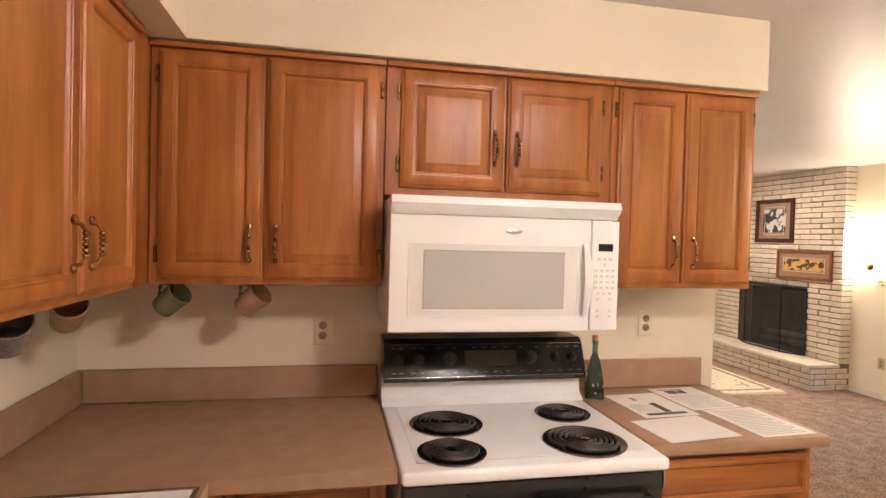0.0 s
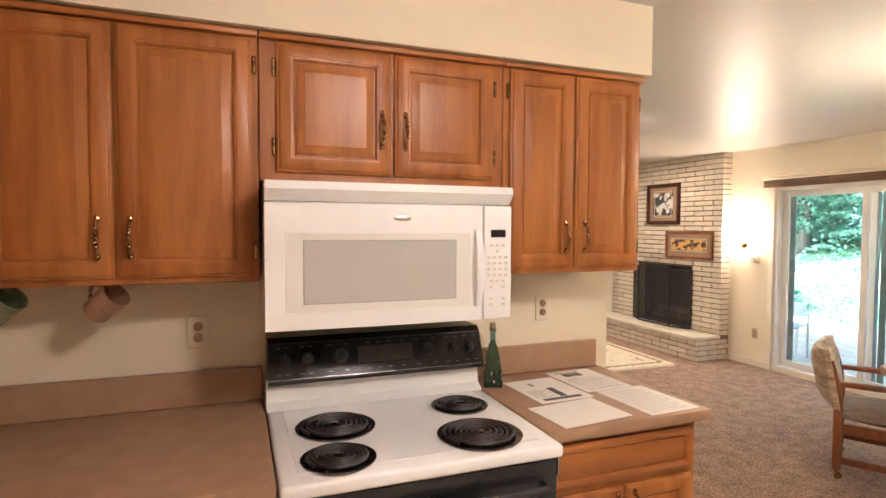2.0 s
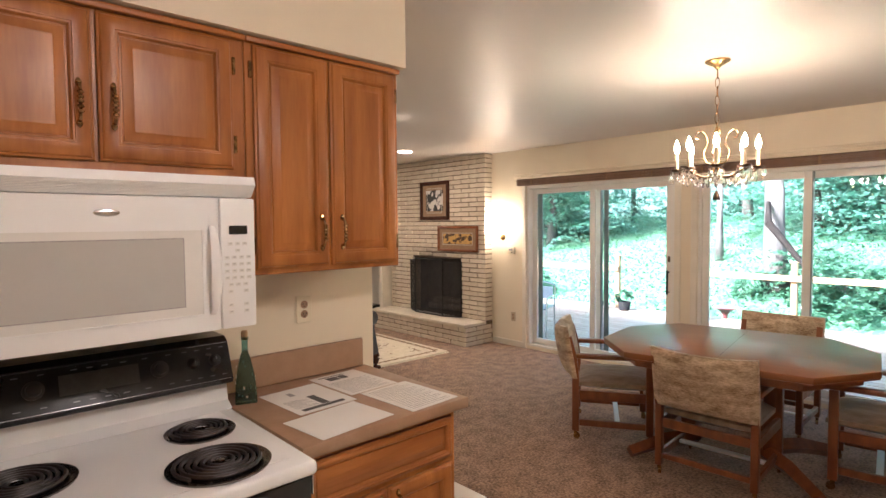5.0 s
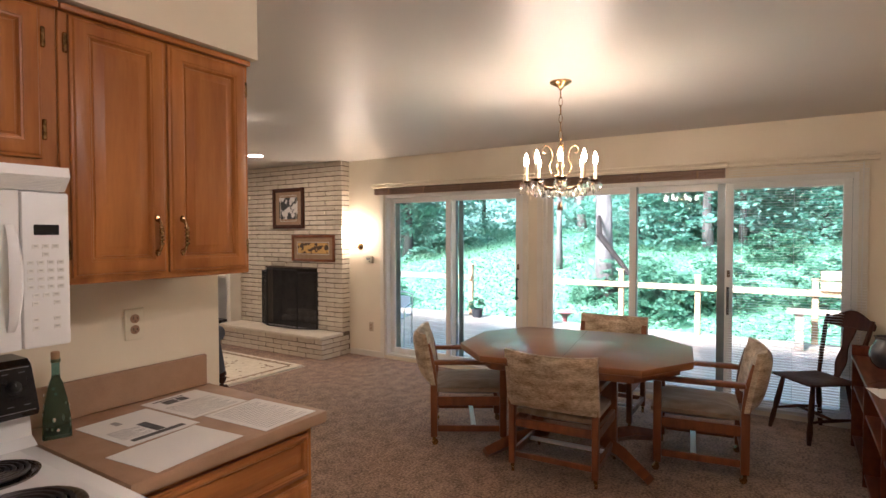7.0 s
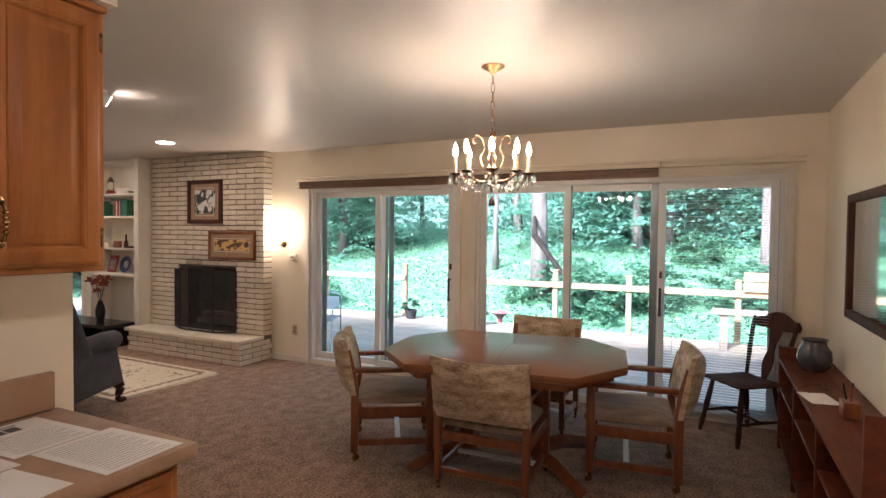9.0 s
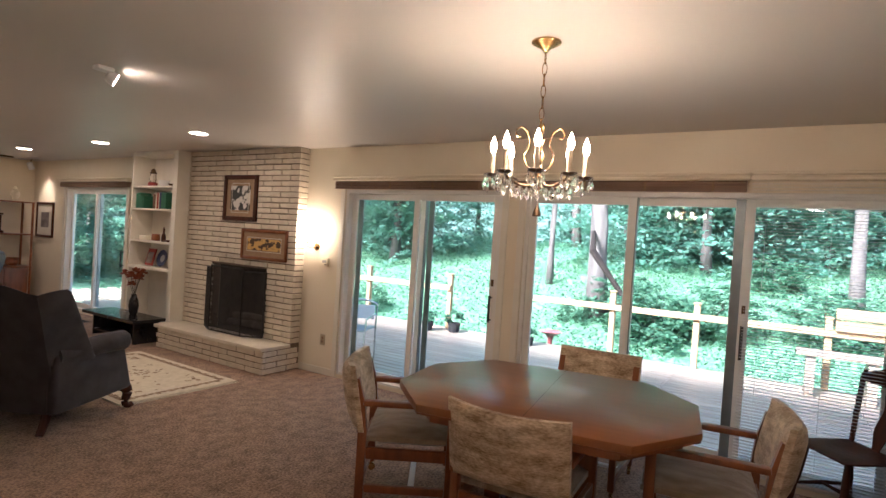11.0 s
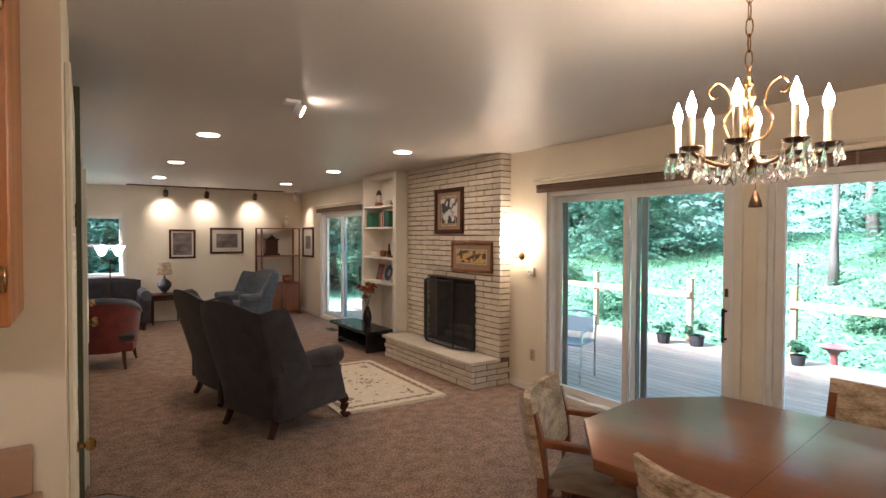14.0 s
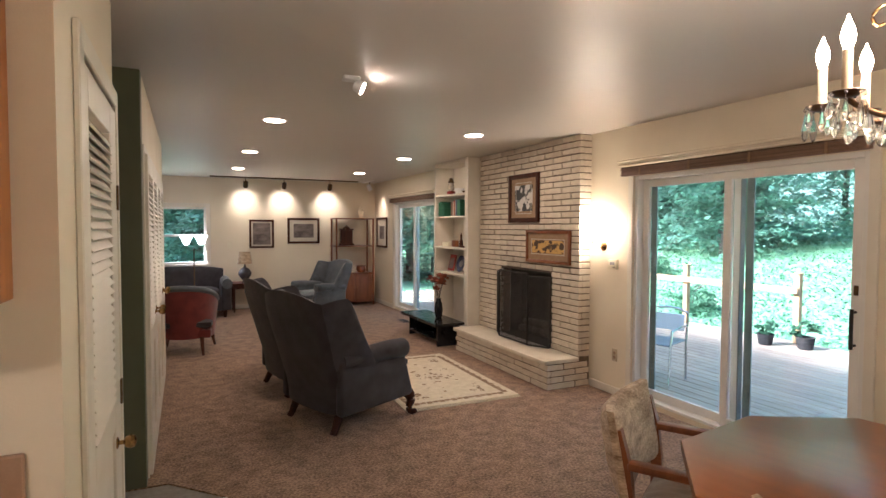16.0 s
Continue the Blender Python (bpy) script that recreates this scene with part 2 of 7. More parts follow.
LEAF = leaf_mat("maple_leaves", (0.105, 0.255, 0.185), (0.28, 0.48, 0.36))
LEAF2 = leaf_mat("undergrowth_leaves", (0.08, 0.19, 0.11), (0.135, 0.27, 0.165))


# ---- mesh helpers ----
def box(bm, x0, x1, y0, y1, z0, z1, bev=0.0, seg=1):
    r = bmesh.ops.create_cube(bm, size=1)
    for v in r["verts"]:
        v.co = Vector(((x0 + x1) / 2 + v.co.x * (x1 - x0), (y0 + y1) / 2 + v.co.y * (y1 - y0), (z0 + z1) / 2 + v.co.z * (z1 - z0)))
    if bev:
        es = list({e for v in r["verts"] for e in v.link_edges})
        bmesh.ops.bevel(bm, geom=es, offset=bev, segments=seg, profile=0.5, affect="EDGES", clamp_overlap=True)
    return bm


def rod(bm, a, b, r0, r1=None, n=10):
    a, b = Vector(a), Vector(b)
    m = Matrix.Translation((a + b) / 2) @ (b - a).to_track_quat("Z", "Y").to_matrix().to_4x4()
    bmesh.ops.create_cone(bm, cap_ends=True, segments=n, radius1=r0, radius2=r0 if r1 is None else r1, depth=(b - a).length, matrix=m)
    return bm


def lathe(bm, profile, n=16, m=None, loop=False):
    """Profile of (radius, height) turned round the z axis."""
    m = m or Matrix()
    rings = []
    for r, z in profile:
        rings.append([bm.verts.new(m @ Vector((r * math.cos(2 * math.pi * i / n), r * math.sin(2 * math.pi * i / n), z))) for i in range(n)])
    for p, q in zip(rings, rings[1:]):
        for i in range(n):
            bm.faces.new((p[i], p[(i + 1) % n], q[(i + 1) % n], q[i]))
    if loop:
        for i in range(n):
            bm.faces.new((rings[-1][i], rings[-1][(i + 1) % n], rings[0][(i + 1) % n], rings[0][i]))
        return bm
    bm.faces.new(list(reversed(rings[0])))
    bm.faces.new(rings[-1])
    return bm


def tube(bm, pts, r, n=8):
    """A round bar that follows points; r is a radius or one radius a point."""
    pts = [Vector(p) for p in pts]
    rs = r if isinstance(r, (list, tuple)) else [r] * len(pts)
    rings = []
    for i, p in enumerate(pts):
        d = (pts[min(i + 1, len(pts) - 1)] - pts[max(i - 1, 0)]).normalized()
        q = d.to_track_quat("Z", "Y").to_matrix()
        rings.append([bm.verts.new(p + q @ Vector((rs[i] * math.cos(2 * math.pi * k / n), rs[i] * math.sin(2 * math.pi * k / n), 0))) for k in range(n)])
    for a, b in zip(rings, rings[1:]):
        for k in range(n):
            bm.faces.new((a[k], a[(k + 1) % n], b[(k + 1) % n], b[k]))
    bm.faces.new(list(reversed(rings[0])))
    bm.faces.new(rings[-1])
    return bm


def curved(pts, n=5):
    """Points of a smooth line through the points given."""
    p = [Vector(q) for q in pts]
    out = []
    for i in range(len(p) - 1):
        a, b, c, d = p[max(i - 1, 0)], p[i], p[i + 1], p[min(i + 2, len(p) - 1)]
        for k in range(n):
            t = k / n
            out.append(0.5 * (2 * b + (c - a) * t + (2 * a - 5 * b + 4 * c - d) * t * t + (3 * b - a - 3 * c + d) * t ** 3))
    return out + [p[-1]]


def slab(bm, outline, z0, z1, bev=0.0):
    """An upright prism over an outline of (x, y)."""
    lo = [bm.verts.new((x, y, z0)) for x, y in outline]
    hi = [bm.verts.new((x, y, z1)) for x, y in outline]
    n = len(outline)
    fs = [bm.faces.new(list(reversed(lo))), bm.faces.new(hi)]
    for i in range(n):
        fs.append(bm.faces.new((lo[i], lo[(i + 1) % n], hi[(i + 1) % n], hi[i])))
    if bev:
        bmesh.ops.bevel(bm, geom=list({e for f in fs for e in f.edges}), offset=bev, segments=2, profile=0.5, affect="EDGES", clamp_overlap=True)
    return bm


def B(*a, **k):
    return box(bmesh.new(), *a, **k)


def finish(name, bm, material, smooth=False):
    bmesh.ops.recalc_face_normals(bm, faces=bm.faces)
    me = bpy.data.meshes.new(name)
    bm.to_mesh(me)
    bm.free()
    me.materials.append(material)
    if smooth:
        me.polygons.foreach_set("use_smooth", [True] * len(me.polygons))
        me.set_sharp_from_angle(angle=radians(38))
    return new(name, me)


def part(name, bm, material, parent, label="", smooth=True):
    ob = finish(name, bm, material, smooth)
    ob.parent = parent
    if label:
        ob["label"] = label
    return ob


def thing(name, label, category, at=(0, 0, 0), rz=0.0, group=""):
    ob = new(name)
    ob.empty_display_size = 0.1
    ob.matrix_world = pose(*at, 0, 0, rz)
    return tagged(ob, label, category, group)


def structure(name, bm, material, label, category, smooth=False):
    return tagged(finish(name, bm, material, smooth), label, category, kind="structure")


def solo(name, bm, material, label, category, at=(0, 0, 0), rz=0.0, group=""):
    ob = finish(name, bm, material, True)
    ob.matrix_world = pose(*at, 0, 0, rz)
    return tagged(ob, label, category, group)


def piece(name, mesh, parent, at, rz=0.0, scale=(1, 1, 1)):
    ob = new(name, mesh)
    ob.parent = parent
    ob.matrix_basis = pose(*at, 0, 0, rz) @ Matrix.Diagonal((*scale, 1))
    return ob

# ---- the shell ----
W, FAR, C, K = 5.78, 11.6, 2.45, 2.13      # window wall, far wall, ceiling, range wall
RIGHT, T = -0.60, 0.16


def wall_with_holes(name, axis, at, thick, lo, hi, holes, top, label, material=WALL):
    """A wall along one axis with rectangular openings (from, to, sill, head), built of butted blocks."""
    bm = bmesh.new()

    def blk(a, b, z0, z1):
        if b - a < 1e-4 or z1 - z0 < 1e-4:
            return
        if axis == "y":
            box(bm, at, at + thick, a, b, z0, z1)
        else:
            box(bm, a, b, at, at + thick, z0, z1)
    cur = lo
    for a, b, s, h in sorted(holes):
        blk(cur, a, 0, top)
        blk(a, b, 0, s)
        blk(a, b, h, top)
        cur = b
    blk(cur, hi, 0, top)
    return structure(name, bm, material, label, "wall")


D1, D2, D3 = (2.46, 4.30), (-0.34, 2.24), (8.55, 10.42)
HEAD = 2.0
wall_with_holes("wall_east", "y", W, T, RIGHT - T, FAR + T, [(*D1, 0.04, HEAD), (*D2, 0.04, HEAD), (*D3, 0.04, HEAD), (5.30, 6.32, 0.285, 1.07)], C, "cream painted wall with three sliding door openings")
wall_with_holes("wall_north", "x", FAR, T, 0.3, W, [(1.44, 2.55, 0.86, 1.9)], C, "cream painted far wall of the living room with a window")
wall_with_holes("wall_south", "x", RIGHT - T, T, 2.75, W, [], C, "cream painted dining room wall")
wall_with_holes("wall_south_return", "y", 2.75, 0.14, -2.4, RIGHT - T, [], C, "cream painted wall return")
wall_with_holes("wall_kitchen_south", "x", -2.4 - T, T, -0.73, 2.89, [], C, "cream painted kitchen wall")
wall_with_holes("wall_west", "y", -0.73 - T, T, -2.4 - T, K, [], C, "cream painted kitchen wall")
wall_with_holes("wall_range", "x", K, 0.14, -0.73 - T, 1.93, [], C, "cream painted kitchen wall behind the range")
wall_with_holes("wall_pantry", "y", 1.79, 0.14, K + 0.14, 3.25, [(2.42, 3.19, 0.0, 2.02)], C, "cream painted wall with a pantry door opening")
wall_with_holes("wall_hall_green", "x", 4.27, 0.12, 0.3, 1.965, [], C, "olive green painted hall wall", GREEN)
wall_with_holes("wall_closet", "y", 1.845, 0.12, 4.39, 7.6, [(4.41, 7.04, 0.0, 2.0)], C, "cream painted wall with a closet opening")
wall_with_holes("wall_closet_end", "x", 7.48, 0.12, 0.3, 1.845, [], C, "cream painted wall end")
wall_with_holes("wall_living_west", "y", 0.3 - T, T, 4.27, FAR + T, [], C, "cream painted living room wall")
wall_with_holes("wall_hall_west", "y", 0.3 - T, T, K + 0.14, 4.27, [], C, "cream painted hall wall")
structure("ceiling", B(-1.0, W + T, -2.6, FAR + T, C, C + 0.12), CEIL, "satin off-white painted ceiling with a soft sheen", "ceiling")
# kitchen soffits over the wall cabinets
bm = B(-0.73, 1.862, 1.78, K, 2.175, C)
box(bm, -0.73, -0.285, -2.4, 1.78, 2.175, C)
structure("soffit", bm, WALL, "cream painted soffit above the kitchen cabinets", "soffit")

# floors: carpet, and a white tiled strip in kitchen and hall
slab_c = bmesh.new()
slab(slab_c, [(2.70, -2.4), (W, -2.4), (W, FAR), (0.3, FAR), (0.3, 4.27), (2.08, 4.27), (2.70, 3.62)], -0.06, 0.0)
structure("floor_carpet", slab_c, CARPET, "taupe cut-pile carpet floor", "carpet")
bm = bmesh.new()
slab(bm, [(-0.73, -2.4), (2.70, -2.4), (2.70, 3.62), (2.08, 4.27), (0.3, 4.27), (0.3, 2.13), (-0.73, 2.13)], -0.06, -0.008)
floor_tiles = structure("floor_tile", bm, GROUT, "white tiled kitchen and hall floor with grey grout", "floor")

# skirting
bm = bmesh.new()
for a, b in ((4.32, 4.85), (2.26, 2.44), (RIGHT, -0.36), (10.46, FAR)):
    box(bm, W - 0.014, W, a, b, 0, 0.075, 0.004)
box(bm, 2.7, W - 0.02, FAR - 0.014, FAR, 0, 0.075, 0.004)
box(bm, 2.8, W - 0.02, RIGHT, RIGHT + 0.014, 0, 0.075, 0.004)
box(bm, 1.965, 1.979, 7.08, 7.6, 0, 0.075, 0.004)
structure("baseboard", bm, WHITE, "cream painted baseboard", "baseboard")


# ---- sliding glass doors ----
def slider(name, y0, y1, panels, handles, label):
    """A sliding door set in the east wall: outer frame, sashes on two tracks, glass."""
    th = thing(name, label, "sliding door", (W, 0, 0))
    th["kind"] = "structure"
    bm = bmesh.new()
    box(bm, 0.0, 0.12, y0, y0 + 0.035, 0.04, HEAD, 0.004)
    box(bm, 0.0, 0.12, y1 - 0.035, y1, 0.04, HEAD, 0.004)
    box(bm, 0.0, 0.12, y0 + 0.036, y1 - 0.036, HEAD - 0.035, HEAD, 0.004)
    box(bm, 0.0, 0.13, y0 + 0.036, y1 - 0.036, 0.04, 0.065, 0.004)
    part("door_frame", bm, VINYL, th, smooth=False)
    bm = bmesh.new()
    box(bm, -0.02, -0.002, y1, y1 + 0.06, 0.0, HEAD + 0.03, 0.004)
    box(bm, -0.02, -0.002, y0 - 0.06, y0, 0.0, HEAD + 0.03, 0.004)
    part("casing", bm, WHITE, th, smooth=False)
    for a, b, x in panels:
        sash = bmesh.new()
        w = 0.062
        for p in ((a, a + w, 0.067, HEAD - 0.037), (b - w, b, 0.067, HEAD - 0.037), (a + w, b - w, 0.067, 0.067 + 0.07), (a + w, b - w, HEAD - 0.037 - 0.06, HEAD - 0.037)):
            box(sash, x, x + 0.035, *p, 0.004)
        s = part("sash", sash, VINYL, th, smooth=False)
        g = part("pane", B(x + 0.014, x + 0.020, a + w, b - w, 0.137, HEAD - 0.097), GLASS, s, "clear glass pane", smooth=False)
        g.visible_shadow = False
        ed = bmesh.new()
        box(ed, x - 0.004, x + 0.039, a - 0.006, a + 0.004, 0.069, HEAD - 0.04)
        part("weather_strip", ed, ALU, s, "grey weather strip", smooth=False)
    for y, z, x in handles:
        bm = bmesh.new()
        rod(bm, (x - 0.045, y, z - 0.12), (x - 0.045, y, z + 0.12), 0.011, n=10)
        rod(bm, (x, y, z - 0.10), (x - 0.045, y, z - 0.10), 0.008, n=8)
        rod(bm, (x, y, z + 0.10), (x - 0.045, y, z + 0.10), 0.008, n=8)
        h = part("handle", bm, BLACKMATTE, th, "black pull handle")
        part("latch", B(x - 0.012, x, y - 0.012, y + 0.012, z + 0.20, z + 0.26, bev=0.003), BRONZE, th, "dark latch")
    return th


slider("sliding_door_1", *D1, [(3.32, 4.265, 0.07), (2.495, 3.43, 0.02)], [(2.525, 0.95, 0.02)], "white framed two-panel sliding glass door to the deck")
slider("sliding_door_2", *D2, [(1.32, 2.205, 0.02), (0.585, 1.40, 0.07), (-0.305, 0.58, 0.02)], [(0.55, 0.95, 0.02)], "white framed three-panel sliding glass door to the deck")
slider("sliding_door_3", *D3, [(9.45, 10.385, 0.07), (8.585, 9.52, 0.02)], [(8.62, 0.95, 0.02)], "white framed sliding glass door at the end of the living room")

# insect screen frame parked outside the fixed panel of the first door
scr = thing("screen_door", "grey metal insect screen frame behind the glass", "screen door", (W, 0, 0))
scr["kind"] = "structure"
part("stile", B(0.107, 0.119, 3.245, 3.305, 0.067, HEAD - 0.037, bev=0.002), DARKALU, scr)
part("stile", B(0.107, 0.119, 4.14, 4.205, 0.067, HEAD - 0.037, bev=0.002), DARKALU, scr)
part("screen_rail", B(0.107, 0.119, 3.306, 4.139, 0.067, 0.12, bev=0.002), ALU, scr)
part("screen_rail", B(0.107, 0.119, 3.306, 4.139, HEAD - 0.075, HEAD - 0.037, bev=0.002), ALU, scr)
part("interlock", B(0.064, 0.0695, 0.588, 0.645, 0.07, HEAD - 0.04, bev=0.001), ALU, bpy.data.objects["sliding_door_2"], "grey metal interlock strip")

# folded blinds above the doors, one let down over the last panel
def valance(y0, y1):
    th = thing("window_blind", "taupe blind folded up under a cream valance rail", "blind", (W, 0, 0))
    part("rail", B(-0.088, -0.003, y0, y1, 2.082, 2.104, bev=0.005), WALL, th)
    part("rail_web", B(-0.066, -0.003, y0 + 0.004, y1 - 0.004, 2.1045, 2.1175), WALL, th, smooth=False)
    part("upper_rail", B(-0.098, -0.003, y0, y1, 2.118, 2.140, bev=0.006), WALL, th)
    part("head_channel", B(-0.058, -0.006, y0 + 0.02, y1 - 0.02, 2.074, 2.0815), BRONZE, th, "dark metal head channel", smooth=False)
    bm = bmesh.new()
    rb_ = random.Random(int(y0 * 100))
    for k in range(9):
        e = rb_.uniform(-0.004, 0.004)
        box(bm, -0.064 + e, -0.008 + e, y0 + 0.02 + abs(e), y1 - 0.02, 2.006 + k * 0.0074, 2.0108 + k * 0.0074)
    part("folded_slats", bm, BLIND, th, "folded taupe slats", smooth=False)
    n = int((y1 - y0) / 0.45)
    for k in range(n):
        y = y0 + (k + 0.5) * (y1 - y0) / n
        part("ladder_tape", B(-0.0705, -0.0688, y - 0.009, y + 0.009, 2.0, 2.074), MATBOARD, th, "tan ladder tape", smooth=False)
        part("cord_lock", B(-0.072, -0.0708, y - 0.004, y + 0.004, 1.985, 2.0, bev=0.0005), SLAT, th, smooth=False)


valance(2.42, 4.43)
valance(0.56, 2.415)
valance(8.45, 10.55)
blind = thing("venetian_blind", "white venetian blind let down with open slats", "blind", (W, 0, 0))
part("head_rail", B(-0.088, -0.004, -0.46, 0.555, 2.082, 2.104, bev=0.005), WALL, blind)
part("rail_web", B(-0.066, -0.004, -0.455, 0.55, 2.1045, 2.1175), WALL, blind, smooth=False)
part("upper_rail", B(-0.098, -0.004, -0.46, 0.555, 2.118, 2.140, bev=0.006), WALL, blind)
slat_mesh = finish("slat", B(-0.0125, 0.0125, -0.475, 0.475, -0.0006, 0.0006), SLAT)
m = slat_mesh.data
bpy.data.objects.remove(slat_mesh)
for k in range(92):
    piece("slat", m, blind, (-0.045, 0.075, 2.06 - k * 0.0215))
bm = bmesh.new()
for y in (-0.3, 0.08, 0.45):
    rod(bm, (-0.045, y, 0.08), (-0.045, y, 2.08), 0.0012, n=5)
rod(bm, (-0.07, -0.36, 0.6), (-0.07, -0.36, 2.07), 0.004, n=6)
part("cord", bm, SLAT, blind)
part("bottom_rail", B(-0.06, -0.03, -0.4, 0.55, 0.07, 0.09, bev=0.004), SLAT, blind)

# far window
win = thing("window_1", "white framed double-hung window in the far wall", "window", (-0.11, FAR, 0))
win["kind"] = "structure"
bm = bmesh.new()
for a, b, z0, z1 in ((1.55, 1.59, 0.86, 1.9), (2.62, 2.66, 0.86, 1.9), (1.59, 2.62, 0.86, 0.90), (1.59, 2.62, 1.86, 1.9), (1.59, 2.62, 1.36, 1.40)):
    box(bm, a, b, 0.03, 0.09, z0, z1, 0.004)
part("window_frame", bm, VINYL, win, smooth=False)
g = part("pane", B(1.59, 2.62, 0.06, 0.066, 0.9, 1.86), GLASS, win, smooth=False)
g.visible_shadow = False
part("window_sill", B(1.5, 2.71, -0.05, 0.03, 0.83, 0.86, bev=0.005), WHITE, win)
bm = bmesh.new()
box(bm, 1.48, 1.549, -0.018, -0.002, 0.86, 1.97, 0.004)
box(bm, 2.661, 2.73, -0.018, -0.002, 0.86, 1.97, 0.004)
box(bm, 1.549, 2.661, -0.018, -0.002, 1.901, 1.97, 0.004)
part("casing", bm, WHITE, win)


# ---- louvred doors ----
def louvre_door(name, at, rz, width, height, label, knob=None, group="", wide=0.0):
    """A leaf standing in the local xz plane, front towards -y, with real slats."""
    th = thing(name, label, "door", at, rz, group)
    th["kind"] = "structure"
    st, t = 0.075, 0.032
    bm = bmesh.new()
    box(bm, 0, st, -t, 0, 0.01, height, 0.003)
    box(bm, width - st, width + wide, -t, 0, 0.01, height, 0.003)
    box(bm, st, width - st, -t, 0, height - 0.11, height, 0.003)
    box(bm, st, width - st, -t, 0, 0.78, 0.90, 0.003)
    box(bm, st, width - st, -t, 0, 0.01, 0.16, 0.003)
    part("leaf_frame", bm, WHITE, th, smooth=False)
    part("panel", B(st, width - st, -t + 0.012, -0.012, 0.16, 0.78), WHITE, th, smooth=False)
    sl = bmesh.new()
    box(sl, st - width / 2, width / 2 - st, -0.004, 0.004, -0.029, 0.029)
    for v in sl.verts:
        v.co = Matrix.Rotation(radians(-38), 3, "X") @ v.co
    tmp = finish("slat", sl, WHITE)
    me = tmp.data
    bpy.data.objects.remove(tmp)
    n = int((height - 0.11 - 0.90) / 0.034)
    for k in range(n):
        piece("slat", me, th, (width / 2, -t / 2, 0.918 + k * (height - 1.02) / n))
    if knob:
        bm = bmesh.new()
        lathe(bm, [(0.022, 0), (0.022, 0.004), (0.008, 0.008), (0.008, 0.022), (0.02, 0.03), (0.026, 0.045), (0.022, 0.06), (0.008, 0.066)], 14, pose(knob[0], -t, knob[1], 90))
        part("knob", bm, GOLD, th, "brass knob")
    return th


# pantry door in the wall that ends the range wall (its front faces +x)
pd = louvre_door("louvre_door_1", (1.912, 2.425, 0.0), 90, 0.66, 2.0, "cream painted half-louvred pantry door with brass knob", knob=(0.60, 0.72), wide=0.10)
for z in (1.66, 0.88, 0.25):
    part("hinge", B(0.735, 0.772, -0.041, -0.033, z - 0.05, z + 0.05, bev=0.003), BRONZE, pd, "dark hinge")
bm = bmesh.new()
box(bm, 1.93, 1.948, 2.345, 2.418, 0, 2.09, 0.004)
box(bm, 1.93, 1.948, 3.192, 3.25, 0, 2.09, 0.004)
box(bm, 1.93, 1.948, 2.418, 3.192, 2.022, 2.09, 0.004)
structure("trim_pantry", bm, WHITE, "cream painted door casing", "trim")
for k in range(4):
    louvre_door("louvre_door_%d" % (k + 2), (1.961, 4.415 + k * 0.655, 0.0), 90, 0.65, 1.985, "cream painted louvred bifold closet door", knob=(0.55, 0.95) if k % 2 == 0 else (0.06, 0.95), group="closet bifold doors")
bm = bmesh.new()
box(bm, 1.965, 1.975, 4.391, 4.409, 0, 2.04, 0.003)
box(bm, 1.965, 1.975, 7.042, 7.07, 0, 2.04, 0.003)
box(bm, 1.965, 1.975, 4.409, 7.042, 2.002, 2.04, 0.003)
structure("trim_closet", bm, WHITE, "cream painted closet casing", "trim")

# ---- kitchen ----
def pull(parent, at, rz=0.0):
    """An antique brass beaded pull, upright, standing off a door whose front faces local -y."""
    bm = bmesh.new()
    m = pose(*at, 0, 0, rz)
    pts = [m @ Vector(p) for p in ((0, 0, -0.05), (0, -0.018, -0.045), (0, -0.027, -0.03), (0, -0.029, 0), (0, -0.027, 0.03), (0, -0.018, 0.045), (0, 0, 0.05))]
    tube(bm, pts, [0.006, 0.005, 0.004, 0.0042, 0.004, 0.005, 0.006], 8)
    for k in (-2, -1, 0, 1, 2):
        lathe(bm, [(0.003, -0.006), (0.0075, -0.003), (0.0085, 0), (0.0075, 0.003), (0.003, 0.006)], 8, m @ pose(0, -0.028, k * 0.0125))
    for z in (-0.055, 0.055):
        lathe(bm, [(0.002, -0.011), (0.0075, -0.004), (0.0085, 0.002), (0.004, 0.011)], 8, m @ pose(0, -0.004, z))
    return part("handle", bm, BRASS, parent, "antique brass beaded pull")


def panel_door(parent, x0, x1, z0, z1, y, name="door", mt=CABINET):
    """A raised-panel door, front face at local y: an ogee-edged frame and a fielded panel."""
    w = 0.056 if (z1 - z0) > 0.2 else 0.030

    def rings(bm, steps, cap):
        prev = None
        for ins, dep in steps:
            ring = [bm.verts.new((xx, y + dep, zz)) for xx, zz in ((x0 + ins, z0 + ins), (x1 - ins, z0 + ins), (x1 - ins, z1 - ins), (x0 + ins, z1 - ins))]
            if prev:
                for i in range(4):
                    bm.faces.new((prev[i], prev[(i + 1) % 4], ring[(i + 1) % 4], ring[i]))
            prev = ring
        if cap:
            bm.faces.new(prev)
        return bm
    edge = [(0.0, 0.020), (0.0, 0.010), (0.0025, 0.0075), (0.0065, 0.0065), (0.0085, 0.0025), (0.012, 0.0), (w - 0.012, 0.0), (w - 0.0105, 0.0022), (w - 0.006, 0.003), (w - 0.002, 0.0075), (w, 0.0125)]
    d = part(name, rings(bmesh.new(), edge, False), mt, parent)
    field = [(w - 0.001, 0.0128), (w + 0.004, 0.0125), (w + 0.0055, 0.0095), (w + 0.026, 0.0035), (w + 0.029, 0.0012), (w + 0.033, 0.0008)]
    part("panel", rings(bmesh.new(), field, True), mt, d, "raised panel")
    return d


